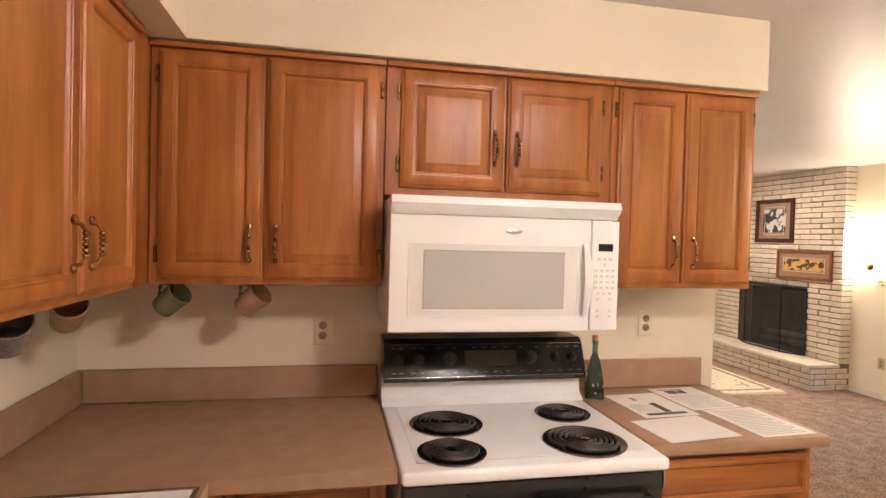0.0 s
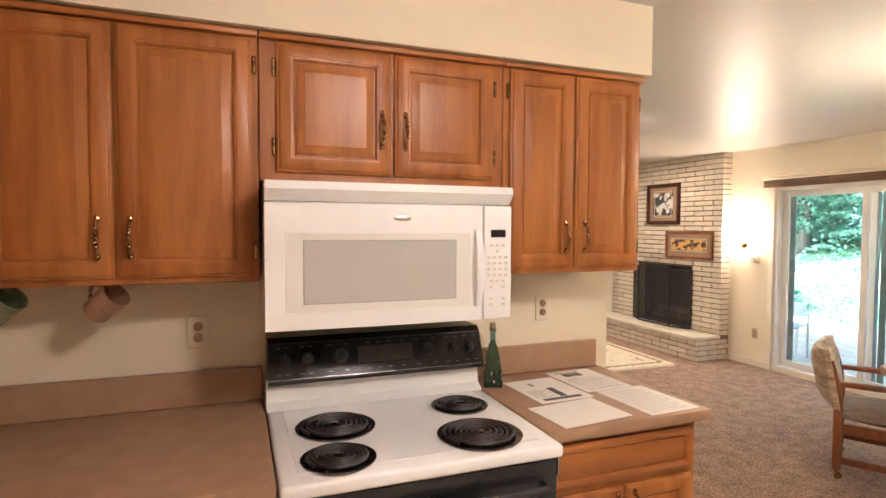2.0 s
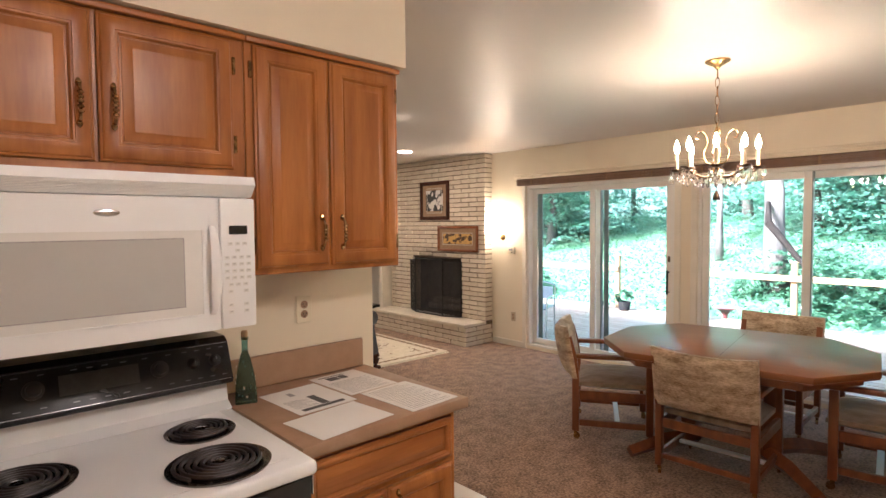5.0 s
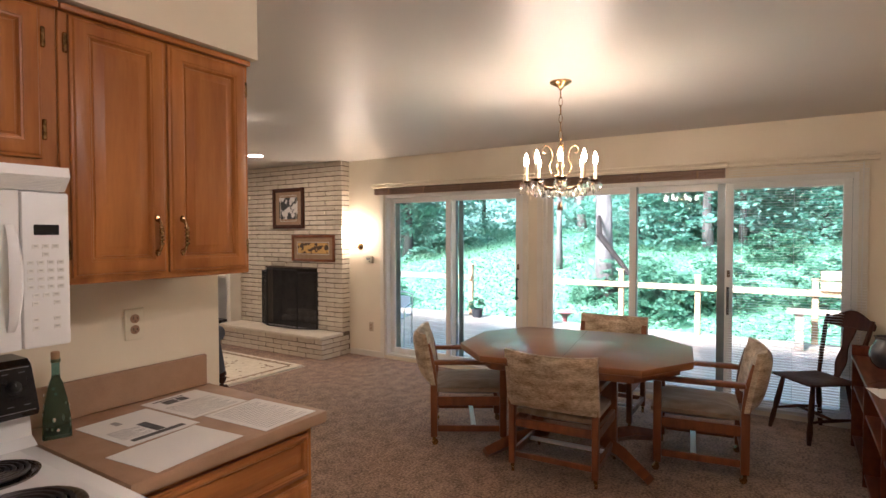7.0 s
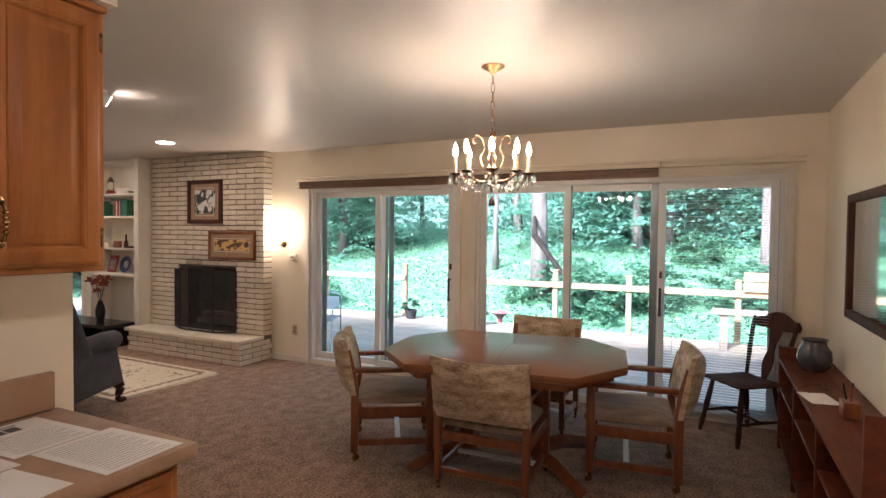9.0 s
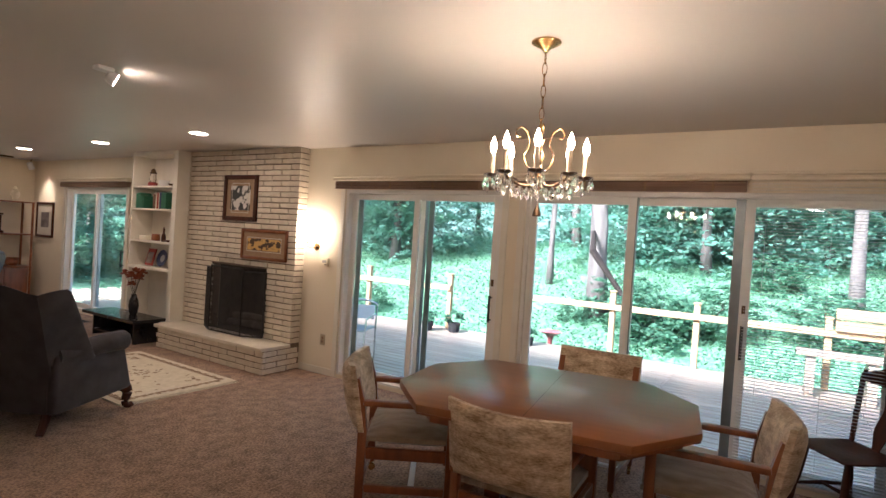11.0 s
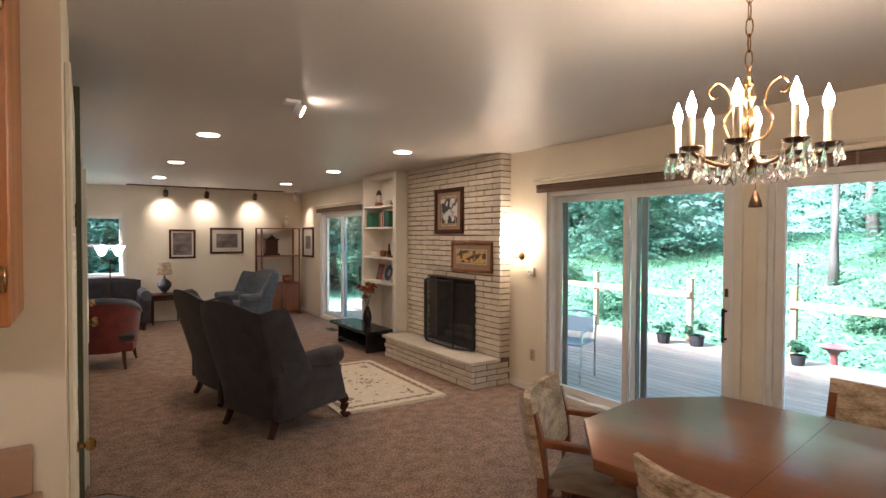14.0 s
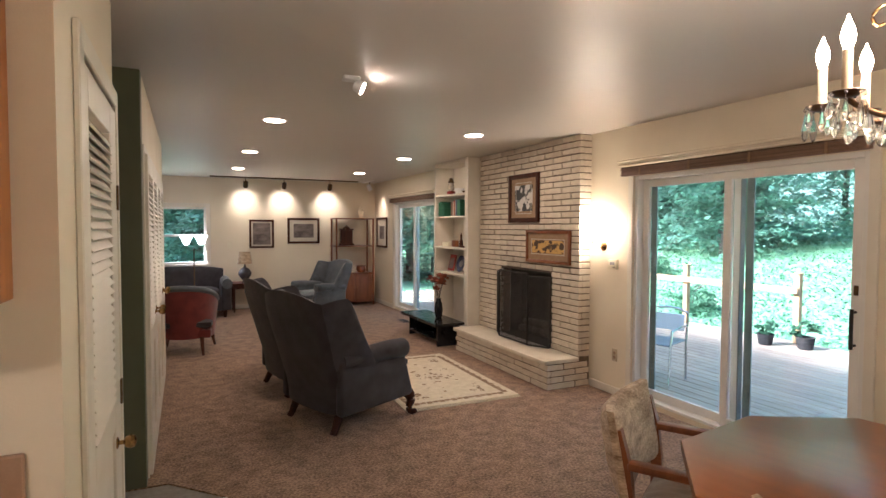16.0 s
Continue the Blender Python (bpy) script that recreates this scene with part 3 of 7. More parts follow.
def hinge(parent, x, y, z):
    part("hinge", B(x - 0.006, x + 0.006, y - 0.006, y + 0.004, z - 0.028, z + 0.028, bev=0.003), BRASS, parent, "antique brass hinge")


def wall_cabinet(x0, x1, z0, doors, label, at=(0, 0, 0), rz=0.0, front=1.82, back=K - 0.004, top=2.17, end=False):
    th = thing("wall_cabinet", label, "cabinet", at, rz, "kitchen wall cabinets")
    part("body", B(x0, x1, front, back, z0, top, bev=0.003), CABINET, th, smooth=False)
    part("crown_strip", B(x0, x1, front - 0.024, front, top - 0.02, top, bev=0.006, seg=2), CABINET_H, th)
    for d0, d1, a, b, px in doors:
        d = panel_door(th, d0, d1, a, b, front - 0.022)
        pull(d, (px, front - 0.022, a + 0.12 if b - a > 0.5 else a + 0.15))
        hx = d0 - 0.008 if px > (d0 + d1) / 2 else d1 + 0.008
        hinge(th, hx, front - 0.004, a + 0.08)
        hinge(th, hx, front - 0.004, b - 0.08)
    return th


ZB, ZT = 1.405, 2.145
wall_cabinet(-0.40, 0.355, 1.385, [(-0.37, -0.048, ZB, ZT, -0.085), (-0.038, 0.335, ZB, ZT, -0.002)], "cherry-stained wall cabinet with two raised-panel doors")
wall_cabinet(0.357, 1.213, 1.705, [(0.41, 0.785, 1.735, ZT, 0.75), (0.797, 1.17, 1.735, ZT, 0.832)], "short cherry-stained wall cabinet above the microwave")
wall_cabinet(1.215, 1.845, 1.385, [(1.24, 1.515, ZB, ZT, 1.478), (1.527, 1.825, ZB, ZT, 1.563)], "cherry-stained wall cabinet with an exposed end panel")
# the run on the west wall: local x runs along world y
wall_cabinet(0.90, 1.70, 1.385, [(0.92, 1.285, ZB, ZT, 1.245), (1.297, 1.66, ZB, ZT, 1.337)], "cherry-stained wall cabinet on the side wall", (0, 0, 0), 90, front=0.405, back=0.726)
wall_cabinet(0.05, 0.898, 1.385, [(0.07, 0.465, ZB, ZT, 0.43), (0.477, 0.88, ZB, ZT, 0.515)], "cherry-stained wall cabinet beside the sink", (0, 0, 0), 90, front=0.405, back=0.726)
part_filler = solo("corner_filler", B(-0.726, -0.402, 1.702, K - 0.004, 1.385, 2.17), CABINET, "cherry-stained corner filler panel", "cabinet panel")

# base cabinets and worktops
def base_cabinet(x0, x1, label, doors, drawer=True):
    th = thing("base_cabinet", label, "cabinet", group="kitchen base cabinets")
    part("body", B(x0, x1, 1.50, K - 0.004, 0.1, 0.872, bev=0.002), CABINET, th, smooth=False)
    part("toe_kick", B(x0, x1, 1.57, K - 0.01, 0.001, 0.099), DARKWOOD, th, smooth=False)
    if drawer:
        panel_door(th, x0 + 0.025, x1 - 0.025, 0.70, 0.85, 1.478, "drawer", CABINET_H)
    n = len(doors)
    for i, px in enumerate(doors):
        a = x0 + 0.025 + i * (x1 - x0 - 0.05) / n
        b = x0 + 0.025 + (i + 1) * (x1 - x0 - 0.05) / n
        d = panel_door(th, a + 0.002, b - 0.002, 0.14, 0.68 if drawer else 0.85, 1.478)
        pull(d, (px, 1.478, 0.60))
    return th


base_cabinet(1.205, 1.845, "cherry-stained base cabinet with a drawer over two doors", [1.49, 1.56])
base_cabinet(-0.10, 0.355, "cherry-stained base cabinet beside the range", [0.31])
th = thing("base_cabinet", "cherry-stained sink base cabinet along the side wall", "cabinet", group="kitchen base cabinets")
part("body", B(-0.726, -0.14, -0.6, 1.49, 0.1, 0.872), CABINET, th, smooth=False)
part("toe_kick", B(-0.72, -0.2, -0.6, 1.49, 0.001, 0.099), DARKWOOD, th, smooth=False)
part("corner_body", B(-0.726, -0.102, 1.492, K - 0.004, 0.1, 0.872), CABINET, th, smooth=False)

ct = thing("worktop", "tan laminate worktop with upstand beside the range", "worktop")
part("top", B(1.203, 1.879, 1.455, K - 0.004, 0.874, 0.914, bev=0.006, seg=2), LAMINATE, ct)
part("upstand", B(1.203, 1.859, K - 0.024, K - 0.004, 0.9145, 1.04, bev=0.004), LAMINATE, ct)
ct = thing("worktop", "tan laminate corner worktop with upstand and inset sink", "worktop")
bm = bmesh.new()
slab(bm, [(-0.726, -0.6), (-0.12, -0.6), (-0.12, 0.55), (-0.60, 0.55), (-0.60, 1.30), (-0.17, 1.30), (-0.17, 0.5505), (-0.12, 0.5505), (-0.12, 1.39), (0.374, 1.39), (0.374, K - 0.004), (-0.726, K - 0.004)], 0.874, 0.9138)
part("top", bm, LAMINATE, ct)
bm = bmesh.new()
box(bm, -0.704, 0.374, K - 0.024, K - 0.004, 0.9145, 1.04, 0.004)
box(bm, -0.726, -0.706, -0.6, K - 0.004, 0.9145, 1.04, 0.004)
part("upstand", bm, LAMINATE, ct)
sk = thing("kitchen_sink", "white enamel inset sink with a dark rim", "sink")
bm = bmesh.new()
for a in ((-0.64, -0.13, 1.333, 1.345), (-0.64, -0.13, 0.505, 0.517), (-0.64, -0.628, 0.5175, 1.3325), (-0.142, -0.13, 0.5175, 1.3325)):
    box(bm, *a, 0.9142, 0.922, 0.002)
part("rim", bm, BRONZE, sk, "dark metal rim")
for a in ((-0.585, -0.185, 1.255, 1.28, 0.72, 0.919), (-0.585, -0.185, 0.57, 0.595, 0.72, 0.919), (-0.627, -0.143, 1.2805, 1.3325, 0.9142, 0.9195), (-0.627, -0.143, 0.5178, 0.5695, 0.9142, 0.9195), (-0.627, -0.5855, 0.57, 1.28, 0.9142, 0.9195), (-0.1845, -0.143, 0.57, 1.28, 0.9142, 0.9195), (-0.585, -0.56, 0.595, 1.255, 0.72, 0.919), (-0.21, -0.185, 0.595, 1.255, 0.72, 0.919), (-0.585, -0.185, 0.57, 1.28, 0.70, 0.72)):
    part("basin_floor" if a[5] < 0.73 else "basin_side" if a[4] < 0.9 else "ledge", B(*a), ENAMEL, sk, smooth=False)

# ---- range ----
RX0, RX1 = 0.380, 1.193
rg = thing("electric_range", "white enamel electric range with black control panel", "range")
part("body", B(RX0 + 0.004, RX1 - 0.004, 1.42, K - 0.01, 0.02, 0.875), ENAMEL, rg, smooth=False)
part("cooktop", B(RX0, RX1, 1.350, 2.02, 0.878, 0.918, bev=0.012, seg=3), ENAMEL, rg)
bm = bmesh.new()
box(bm, RX0 + 0.05, RX1 - 0.05, 1.41, 1.925, 0.9185, 0.9208, 0.0011)
part("cooktop_field", bm, ENAMEL, rg, "slightly raised cooking field")
# riser: sloping white splash behind the burners, then the black panel
bm = bmesh.new()
prof = [(1.935, 0.918), (1.975, 0.940), (1.99, 1.018), (K - 0.012, 1.018), (K - 0.012, 0.918)]
lo = [bm.verts.new((RX0, y, z)) for y, z in prof]
hi = [bm.verts.new((RX1, y, z)) for y, z in prof]
bm.faces.new(lo), bm.faces.new(list(reversed(hi)))
for i in range(len(prof)):
    bm.faces.new((lo[i], lo[(i + 1) % 5], hi[(i + 1) % 5], hi[i]))
part("riser", bm, ENAMEL, rg, smooth=False)
bm = bmesh.new()
prof = [(1.940, 1.008), (1.930, 1.023), (1.980, 1.148), (2.005, 1.163), (K - 0.012, 1.163), (K - 0.012, 1.019), (1.991, 1.019), (1.991, 1.008)]
lo = [bm.verts.new((RX0 + 0.004, y, z)) for y, z in prof]
hi = [bm.verts.new((RX1 + 0.004, y, z)) for y, z in prof]
bm.faces.new(lo), bm.faces.new(list(reversed(hi)))
n = len(prof)
for i in range(n):
    bm.faces.new((lo[i], lo[(i + 1) % n], hi[(i + 1) % n], hi[i]))
cp = part("control_panel", bm, BLACKGLOSS, rg, "black glossy control panel", smooth=False)


def on_panel(x, s):
    """A pose on the sloping control panel, s from 0 at its foot to 1 at its head, +z outwards."""
    y, z = 1.930 + 0.05 * s, 1.023 + 0.125 * s
    return Matrix.Translation((x, y, z)) @ Matrix.Rotation(radians(90 - 21.8), 4, "X")


for x in (0.44, 0.52, 1.075, 1.145):
    for s, r in ((0.55, 0.019),):
        bm = bmesh.new()
        lathe(bm, [(r + 0.002, 0), (r, 0.003), (r - 0.003, 0.005), (r - 0.006, 0.016), (r - 0.009, 0.018)], 16, on_panel(x, s))
        k = part("knob", bm, BLACKMATTE, cp, "black burner knob")
        bm = bmesh.new()
        box(bm, -0.0010, 0.0010, 0.0, r - 0.010, 0.0182, 0.0190)
        bmesh.ops.transform(bm, matrix=on_panel(x, s), verts=bm.verts)
        part("pointer", bm, GREYINK, k, "white pointer")
for x in (0.64, 0.97):
    bm = bmesh.new()
    lathe(bm, [(0.026, 0), (0.025, 0.003), (0.02, 0.005), (0.018, 0.02), (0.012, 0.022)], 20, on_panel(x, 0.55))
    k = part("dial", bm, BLACKMATTE, cp, "black oven dial with a silver ring")
    bm = bmesh.new()
    lathe(bm, [(0.0275, 0.0), (0.0275, 0.0025), (0.0255, 0.003)], 20, on_panel(x, 0.55))
    part("ring", bm, COIL, k)
bm = bmesh.new()
box(bm, -0.105, 0.105, -0.03, 0.03, 0.0, 0.002)
bmesh.ops.transform(bm, matrix=on_panel(0.805, 0.55), verts=bm.verts)
part("clock_window", bm, mat("dim_clock_glass", (0.05, 0.045, 0.04), (0.07, 0.065, 0.06), 0.15, 20), cp, "dim clock window", smooth=False)
for z0, sx in ((0.965, 0.0008), (0.03, 0.0006)):
    bm = bmesh.new()
    box(bm, RX0 + 0.004, RX1 - 0.004, -sx, sx, 0.0003, 0.0012)
    bmesh.ops.transform(bm, matrix=on_panel(0, z0), verts=bm.verts)
    part("trim_line", bm, CHROME, cp, "thin silver trim line", smooth=False)
bm = bmesh.new()
for x in (0.42, 0.45, 0.50, 0.53, 0.60, 0.66, 0.74, 0.78, 0.82, 0.87, 0.93, 1.0, 1.05, 1.09, 1.13, 1.17):
    b2 = bmesh.new()
    box(b2, -0.008, 0.008, -0.0012, 0.0012, 0.0002, 0.0008)
    for sx in (0.16, 0.86):
        b3 = b2.copy()
        bmesh.ops.transform(b3, matrix=on_panel(x, sx), verts=b3.verts)
        me = bpy.data.meshes.new("tmp")
        b3.to_mesh(me)
        bm.from_mesh(me)
        bpy.data.meshes.remove(me)
        b3.free()
    b2.free()
tagged(part("panel_marks", bm, mat("dim_print", (0.12, 0.12, 0.12), None, 0.4, 20), cp, "small white markings", smooth=False), kind="stuff")
# burners: (x, y, radius)
PAN = mat("smoked_chrome_pan", (0.30, 0.28, 0.27), (0.10, 0.085, 0.08), 0.22, 25, metal=1.0)
for x, y, r in ((0.578, 1.715, 0.112), (0.545, 1.47, 0.090), (1.03, 1.775, 0.088), (0.985, 1.50, 0.118)):
    bu = part("burner", lathe(bmesh.new(), [(r + 0.012, 0.9205), (r + 0.014, 0.9265), (r + 0.008, 0.9275), (r - 0.004, 0.9225), (0.02, 0.9215)], 32, pose(x, y, 0)), PAN, rg, "dark chrome drip pan")
    bm = bmesh.new()
    turns = 4.6 if r < 0.09 else 5.6
    pts = []
    for i in range(int(turns * 22) + 1):
        a = i / 22 * 2 * math.pi
        rr = 0.018 + (r - 0.022) * i / (turns * 22)
        pts.append((x + rr * math.cos(a), y + rr * math.sin(a), 0.9305))
    tube(bm, pts, 0.0058, 6)
    part("coil", bm, COIL, bu, "black spiral coil")
    bm = bmesh.new()
    lathe(bm, [(0.014, 0.926), (0.014, 0.9345), (0.006, 0.936)], 12, pose(x, y, 0))
    for k in range(3):
        a = k * 2.094
        rod(bm, (x, y, 0.9245), (x + (r - 0.006) * math.cos(a), y + (r - 0.006) * math.sin(a), 0.9245), 0.003, n=6)
    part("support", bm, CHROME, bu)
bm = B(RX0 + 0.006, RX1 - 0.006, 1.375, 1.418, 0.22, 0.872, bev=0.006)
od = part("oven_door", bm, BLACKGLOSS, rg, "black glass oven door")
bm = bmesh.new()
tube(bm, [(RX0 + 0.06, 1.376, 0.80), (RX0 + 0.06, 1.335, 0.80), (RX1 - 0.06, 1.335, 0.80), (RX1 - 0.06, 1.376, 0.80)], 0.011, 10)
part("handle", bm, BLACKMATTE, od, "black bar handle")
part("lower_drawer", B(RX0 + 0.006, RX1 - 0.006, 1.385, 1.418, 0.03, 0.21, bev=0.006), ENAMEL, rg)
for z in (0.84, 0.70):
    part("side_trim", B(RX1 - 0.003, RX1 + 0.003, 1.38, 1.41, z - 0.03, z + 0.03, bev=0.002), CHROME, rg)
tw = bmesh.new()
for i in range(17):
    x = 0.70 + i * 0.0165
    y = 1.322 + 0.004 * math.sin(i * 1.3)
    for z in (0.812, 0.45):
        tw.verts.new((x, y, z + (0.0 if z > 0.6 else 0.004 * math.sin(i))))
tw.verts.ensure_lookup_table()
for i in range(16):
    tw.faces.new((tw.verts[2 * i], tw.verts[2 * i + 2], tw.verts[2 * i + 3], tw.verts[2 * i + 1]))
bmesh.ops.solidify(tw, geom=tw.faces[:], thickness=0.004)
TOWEL = mat("printed_dish_towel", (0.72, 0.66, 0.50), (0.34, 0.26, 0.18), 0.9, 16, bump=0.4, bscale=200, fine=0.5)
solo("dish_towel", tw, TOWEL, "cream printed dish towel hanging on the oven handle", "towel")

# ---- microwave ----
MX0, MX1, MY, MZ0, MZ1 = 0.362, 1.146, 1.605, 1.258, 1.693
mw = thing("microwave_oven", "white over-range microwave oven under the cabinet", "microwave")
part("body", B(MX0 + 0.004, MX1 - 0.004, MY + 0.045, K - 0.006, MZ0 + 0.004, MZ1 - 0.002, bev=0.004), PLASTIC, mw)
bm = bmesh.new()
prof = [(MY - 0.006, MZ1 - 0.024), (MY + 0.002, MZ1), (MY + 0.06, MZ1), (MY + 0.06, MZ1 - 0.058), (MY + 0.026, MZ1 - 0.058)]
lo = [bm.verts.new((MX0, y, z)) for y, z in prof]
hi = [bm.verts.new((MX1, y, z)) for y, z in prof]
bm.faces.new(lo), bm.faces.new(list(reversed(hi)))
for i in range(5):
    bm.faces.new((lo[i], lo[(i + 1) % 5], hi[(i + 1) % 5], hi[i]))
vent = part("vent_hood", bm, PLASTIC, mw, "white sloping vent grille", smooth=False)
bm = bmesh.new()
for k in range(9):
    z = MZ1 - 0.028 - k * 0.0035
    y = MY - 0.0065 + (MZ1 - 0.024 - z) * 0.95
    box(bm, MX0 + 0.012, MX1 - 0.012, y - 0.0004, y + 0.004, z - 0.0009, z + 0.0009)
part("louvres", bm, SURROUND, vent, "fine pale louvres", smooth=False)
# door: a gently bowed front
def bowed(bm, x0, x1, z0, z1, y, depth, bow, bev):
    n = 14
    lo, hi, lb, hb = [], [], [], []
    for i in range(n + 1):
        u = i / n
        yy = y - bow * (1 - (2 * u - 1) ** 2)
        x = x0 + (x1 - x0) * u
        lo.append(bm.verts.new((x, yy, z0)))
        hi.append(bm.verts.new((x, yy, z1)))
        lb.append(bm.verts.new((x, y + depth, z0)))
        hb.append(bm.verts.new((x, y + depth, z1)))
    for i in range(n):
        bm.faces.new((lo[i], lo[i + 1], hi[i + 1], hi[i]))
        bm.faces.new((hb[i], hb[i + 1], lb[i + 1], lb[i]))
        bm.faces.new((hi[i], hi[i + 1], hb[i + 1], hb[i]))
        bm.faces.new((lb[i], lb[i + 1], lo[i + 1], lo[i]))
    bm.faces.new((lo[0], hi[0], hb[0], lb[0]))
    bm.faces.new((lo[n], lb[n], hb[n], hi[n]))
    return bm


DX1 = 1.043
door = part("door", bowed(bmesh.new(), MX0, DX1, MZ0, MZ1 - 0.062, MY + 0.012, 0.032, 0.010, 0), PLASTIC, mw, "white bowed door")
SX0, SX1, SZ0, SZ1 = MX0 + 0.062, DX1 - 0.048, MZ0 + 0.05, MZ1 - 0.152
def on_door(x0, x1, z0, z1, proud):
    """A thin sheet that follows the bowed front of the microwave door."""
    bm = bmesh.new()
    n, rows = 12, []
    for i in range(n + 1):
        x = x0 + (x1 - x0) * i / n
        u = (x - MX0) / (DX1 - MX0)
        y = MY + 0.012 - 0.010 * (1 - (2 * u - 1) ** 2)
        rows.append([bm.verts.new((x, y + d, z)) for d, z in ((-proud, z0), (-proud, z1), (0.004, z1), (0.004, z0))])
    for p, q in zip(rows, rows[1:]):
        for k in range(4):
            bm.faces.new((p[k], p[(k + 1) % 4], q[(k + 1) % 4], q[k]))
    bm.faces.new(rows[0]), bm.faces.new(list(reversed(rows[-1])))
    return bm


for a in ((SX0 - 0.004, SX0, SZ0 - 0.004, SZ1 + 0.004), (SX1, SX1 + 0.004, SZ0 - 0.004, SZ1 + 0.004), (SX0, SX1, SZ1, SZ1 + 0.004), (SX0, SX1, SZ0 - 0.004, SZ0)):
    part("surround_lip", on_door(*a, 0.0042), PLASTIC, door, "raised white lip round the window")
sur = part("window_surround", on_door(SX0, SX1, SZ0, SZ1, 0.0012), SURROUND, door, "off-white window surround")
WX0, WX1, WZ0, WZ1 = SX0 + 0.047, SX1 - 0.050, SZ0 + 0.027, SZ1 - 0.023
part("window_edge", on_door(WX0 - 0.003, WX1 + 0.003, WZ0 - 0.003, WZ1 + 0.003, 0.0020), GREYINK, sur, "grey window edge")
part("window", on_door(WX0, WX1, WZ0, WZ1, 0.0027), GREYGLASS, sur, "grey screened window")
bm = bmesh.new()
blade = []
for i in range(17):
    u = i / 16
    z = MZ0 + 0.045 + u * (MZ1 - MZ0 - 0.185)
    off = 0.036 * math.sin(math.pi * u) ** 0.6
    wdt = 0.009 + 0.006 * math.sin(math.pi * u)
    blade.append([bm.verts.new((DX1 - 0.020 + a * wdt, MY + 0.010 - off + b, z)) for a, b in ((-1, 0.0), (-0.4, -0.004), (0.6, -0.003), (1, 0.004), (0.5, 0.010), (-0.7, 0.008))])
for p, q in zip(blade, blade[1:]):
    for k in range(6):
        bm.faces.new((p[k], p[(k + 1) % 6], q[(k + 1) % 6], q[k]))
bm.faces.new(blade[0]), bm.faces.new(list(reversed(blade[-1])))
part("handle", bm, PLASTIC, door, "white bow handle")
bm = bmesh.new()
lathe(bm, [(0.03, 0), (0.029, 0.003), (0.02, 0.005)], 20)
bmesh.ops.transform(bm, matrix=pose(MX0 + 0.405, MY + 0.003, MZ1 - 0.105, 90) @ Matrix.Diagonal((1, 0.32, 1, 1)), verts=bm.verts)
part("badge", bm, CHROME, door, "small oval silver badge")
KEYINK = mat("pale_grey_key_print", (0.46, 0.45, 0.44), (0.56, 0.55, 0.53), 0.6, 40)
pn = part("control_panel", B(DX1 + 0.0025, MX1, MY + 0.004, MY + 0.044, MZ0, MZ1 - 0.062, bev=0.006, seg=2), PLASTIC, mw, "white keypad panel")
part("display", B(DX1 + 0.026, MX1 - 0.024, MY + 0.001, MY + 0.006, MZ1 - 0.165, MZ1 - 0.140, bev=0.001), BLACKGLOSS, pn, "dark display")
for r in range(11):
    cols = (3, 1, 4, 4, 4, 4, 3, 2, 0, 2, 2)[r]
    for c in range(cols):
        cx = DX1 + 0.05 + (c - (cols - 1) / 2) * (0.021 if cols > 2 else 0.045)
        z = MZ1 - 0.192 - r * 0.0195
        part("key", B(cx - 0.007, cx + 0.007, MY + 0.0030, MY + 0.005, z - 0.0050, z + 0.0050), SURROUND, pn, smooth=False)
        part("key_mark", B(cx - 0.0035, cx + 0.0035, MY + 0.0022, MY + 0.0029, z - 0.0010, z + 0.0026), KEYINK, pn, smooth=False)
part("underside", B(MX0 + 0.02, MX1 - 0.02, MY + 0.06, K - 0.05, MZ0 - 0.004, MZ0 + 0.003), BLACKMATTE, mw, smooth=False)


# ---- small kitchen things ----
def outlet(at, rz, mtl=IVORY, blank=False, label="ivory duplex wall outlet"):
    th = thing("wall_outlet", label, "outlet", at, rz)
    part("plate", B(-0.036, 0.036, -0.006, 0, -0.058, 0.058, bev=0.003), mtl, th)
    if not blank:
        for z in (-0.02, 0.02):
            bm = bmesh.new()
            lathe(bm, [(0.0165, 0), (0.0165, 0.003), (0.015, 0.004)], 16, pose(0, -0.005, z, 90))
            s = part("socket", bm, LAMINATE, th, "tan socket face")
            bm = bmesh.new()
            box(bm, -0.008, -0.0055, -0.0105, -0.0085, z - 0.002, z + 0.006)
            box(bm, 0.0055, 0.008, -0.0105, -0.0085, z - 0.002, z + 0.006)
            box(bm, -0.002, 0.002, -0.0105, -0.0085, z - 0.010, z - 0.006)
            part("slots", bm, BLACKMATTE, s, "dark slots", smooth=False)
    return th


outlet((0.155, K, 1.178), 0)
outlet((1.578, K, 1.20), 0)
bt = thing("glass_bottle", "corked blue-green glass bottle with painted leaves", "bottle", (1.262, 1.985, 0.9145))
bm = bmesh.new()
lathe(bm, [(0.050, 0), (0.053, 0.006), (0.050, 0.06), (0.038, 0.12), (0.024, 0.165), (0.015, 0.18), (0.0145, 0.225), (0.018, 0.228), (0.018, 0.236)], 4, pose(0, 0, 0, 0, 0, 25))
bmesh.ops.bevel(bm, geom=[e for e in bm.edges if abs(e.verts[0].co.z - e.verts[1].co.z) > 0.01], offset=0.006, segments=2, affect="EDGES")
part("flask", bm, BOTTLE, bt, "blue-green glass flask")
part("cork", lathe(bmesh.new(), [(0.011, 0.226), (0.012, 0.25), (0.011, 0.258)], 12), mat("cork", (0.45, 0.28, 0.14), None, 0.9, 60), bt)
bm = bmesh.new()
rnd = random.Random(8)
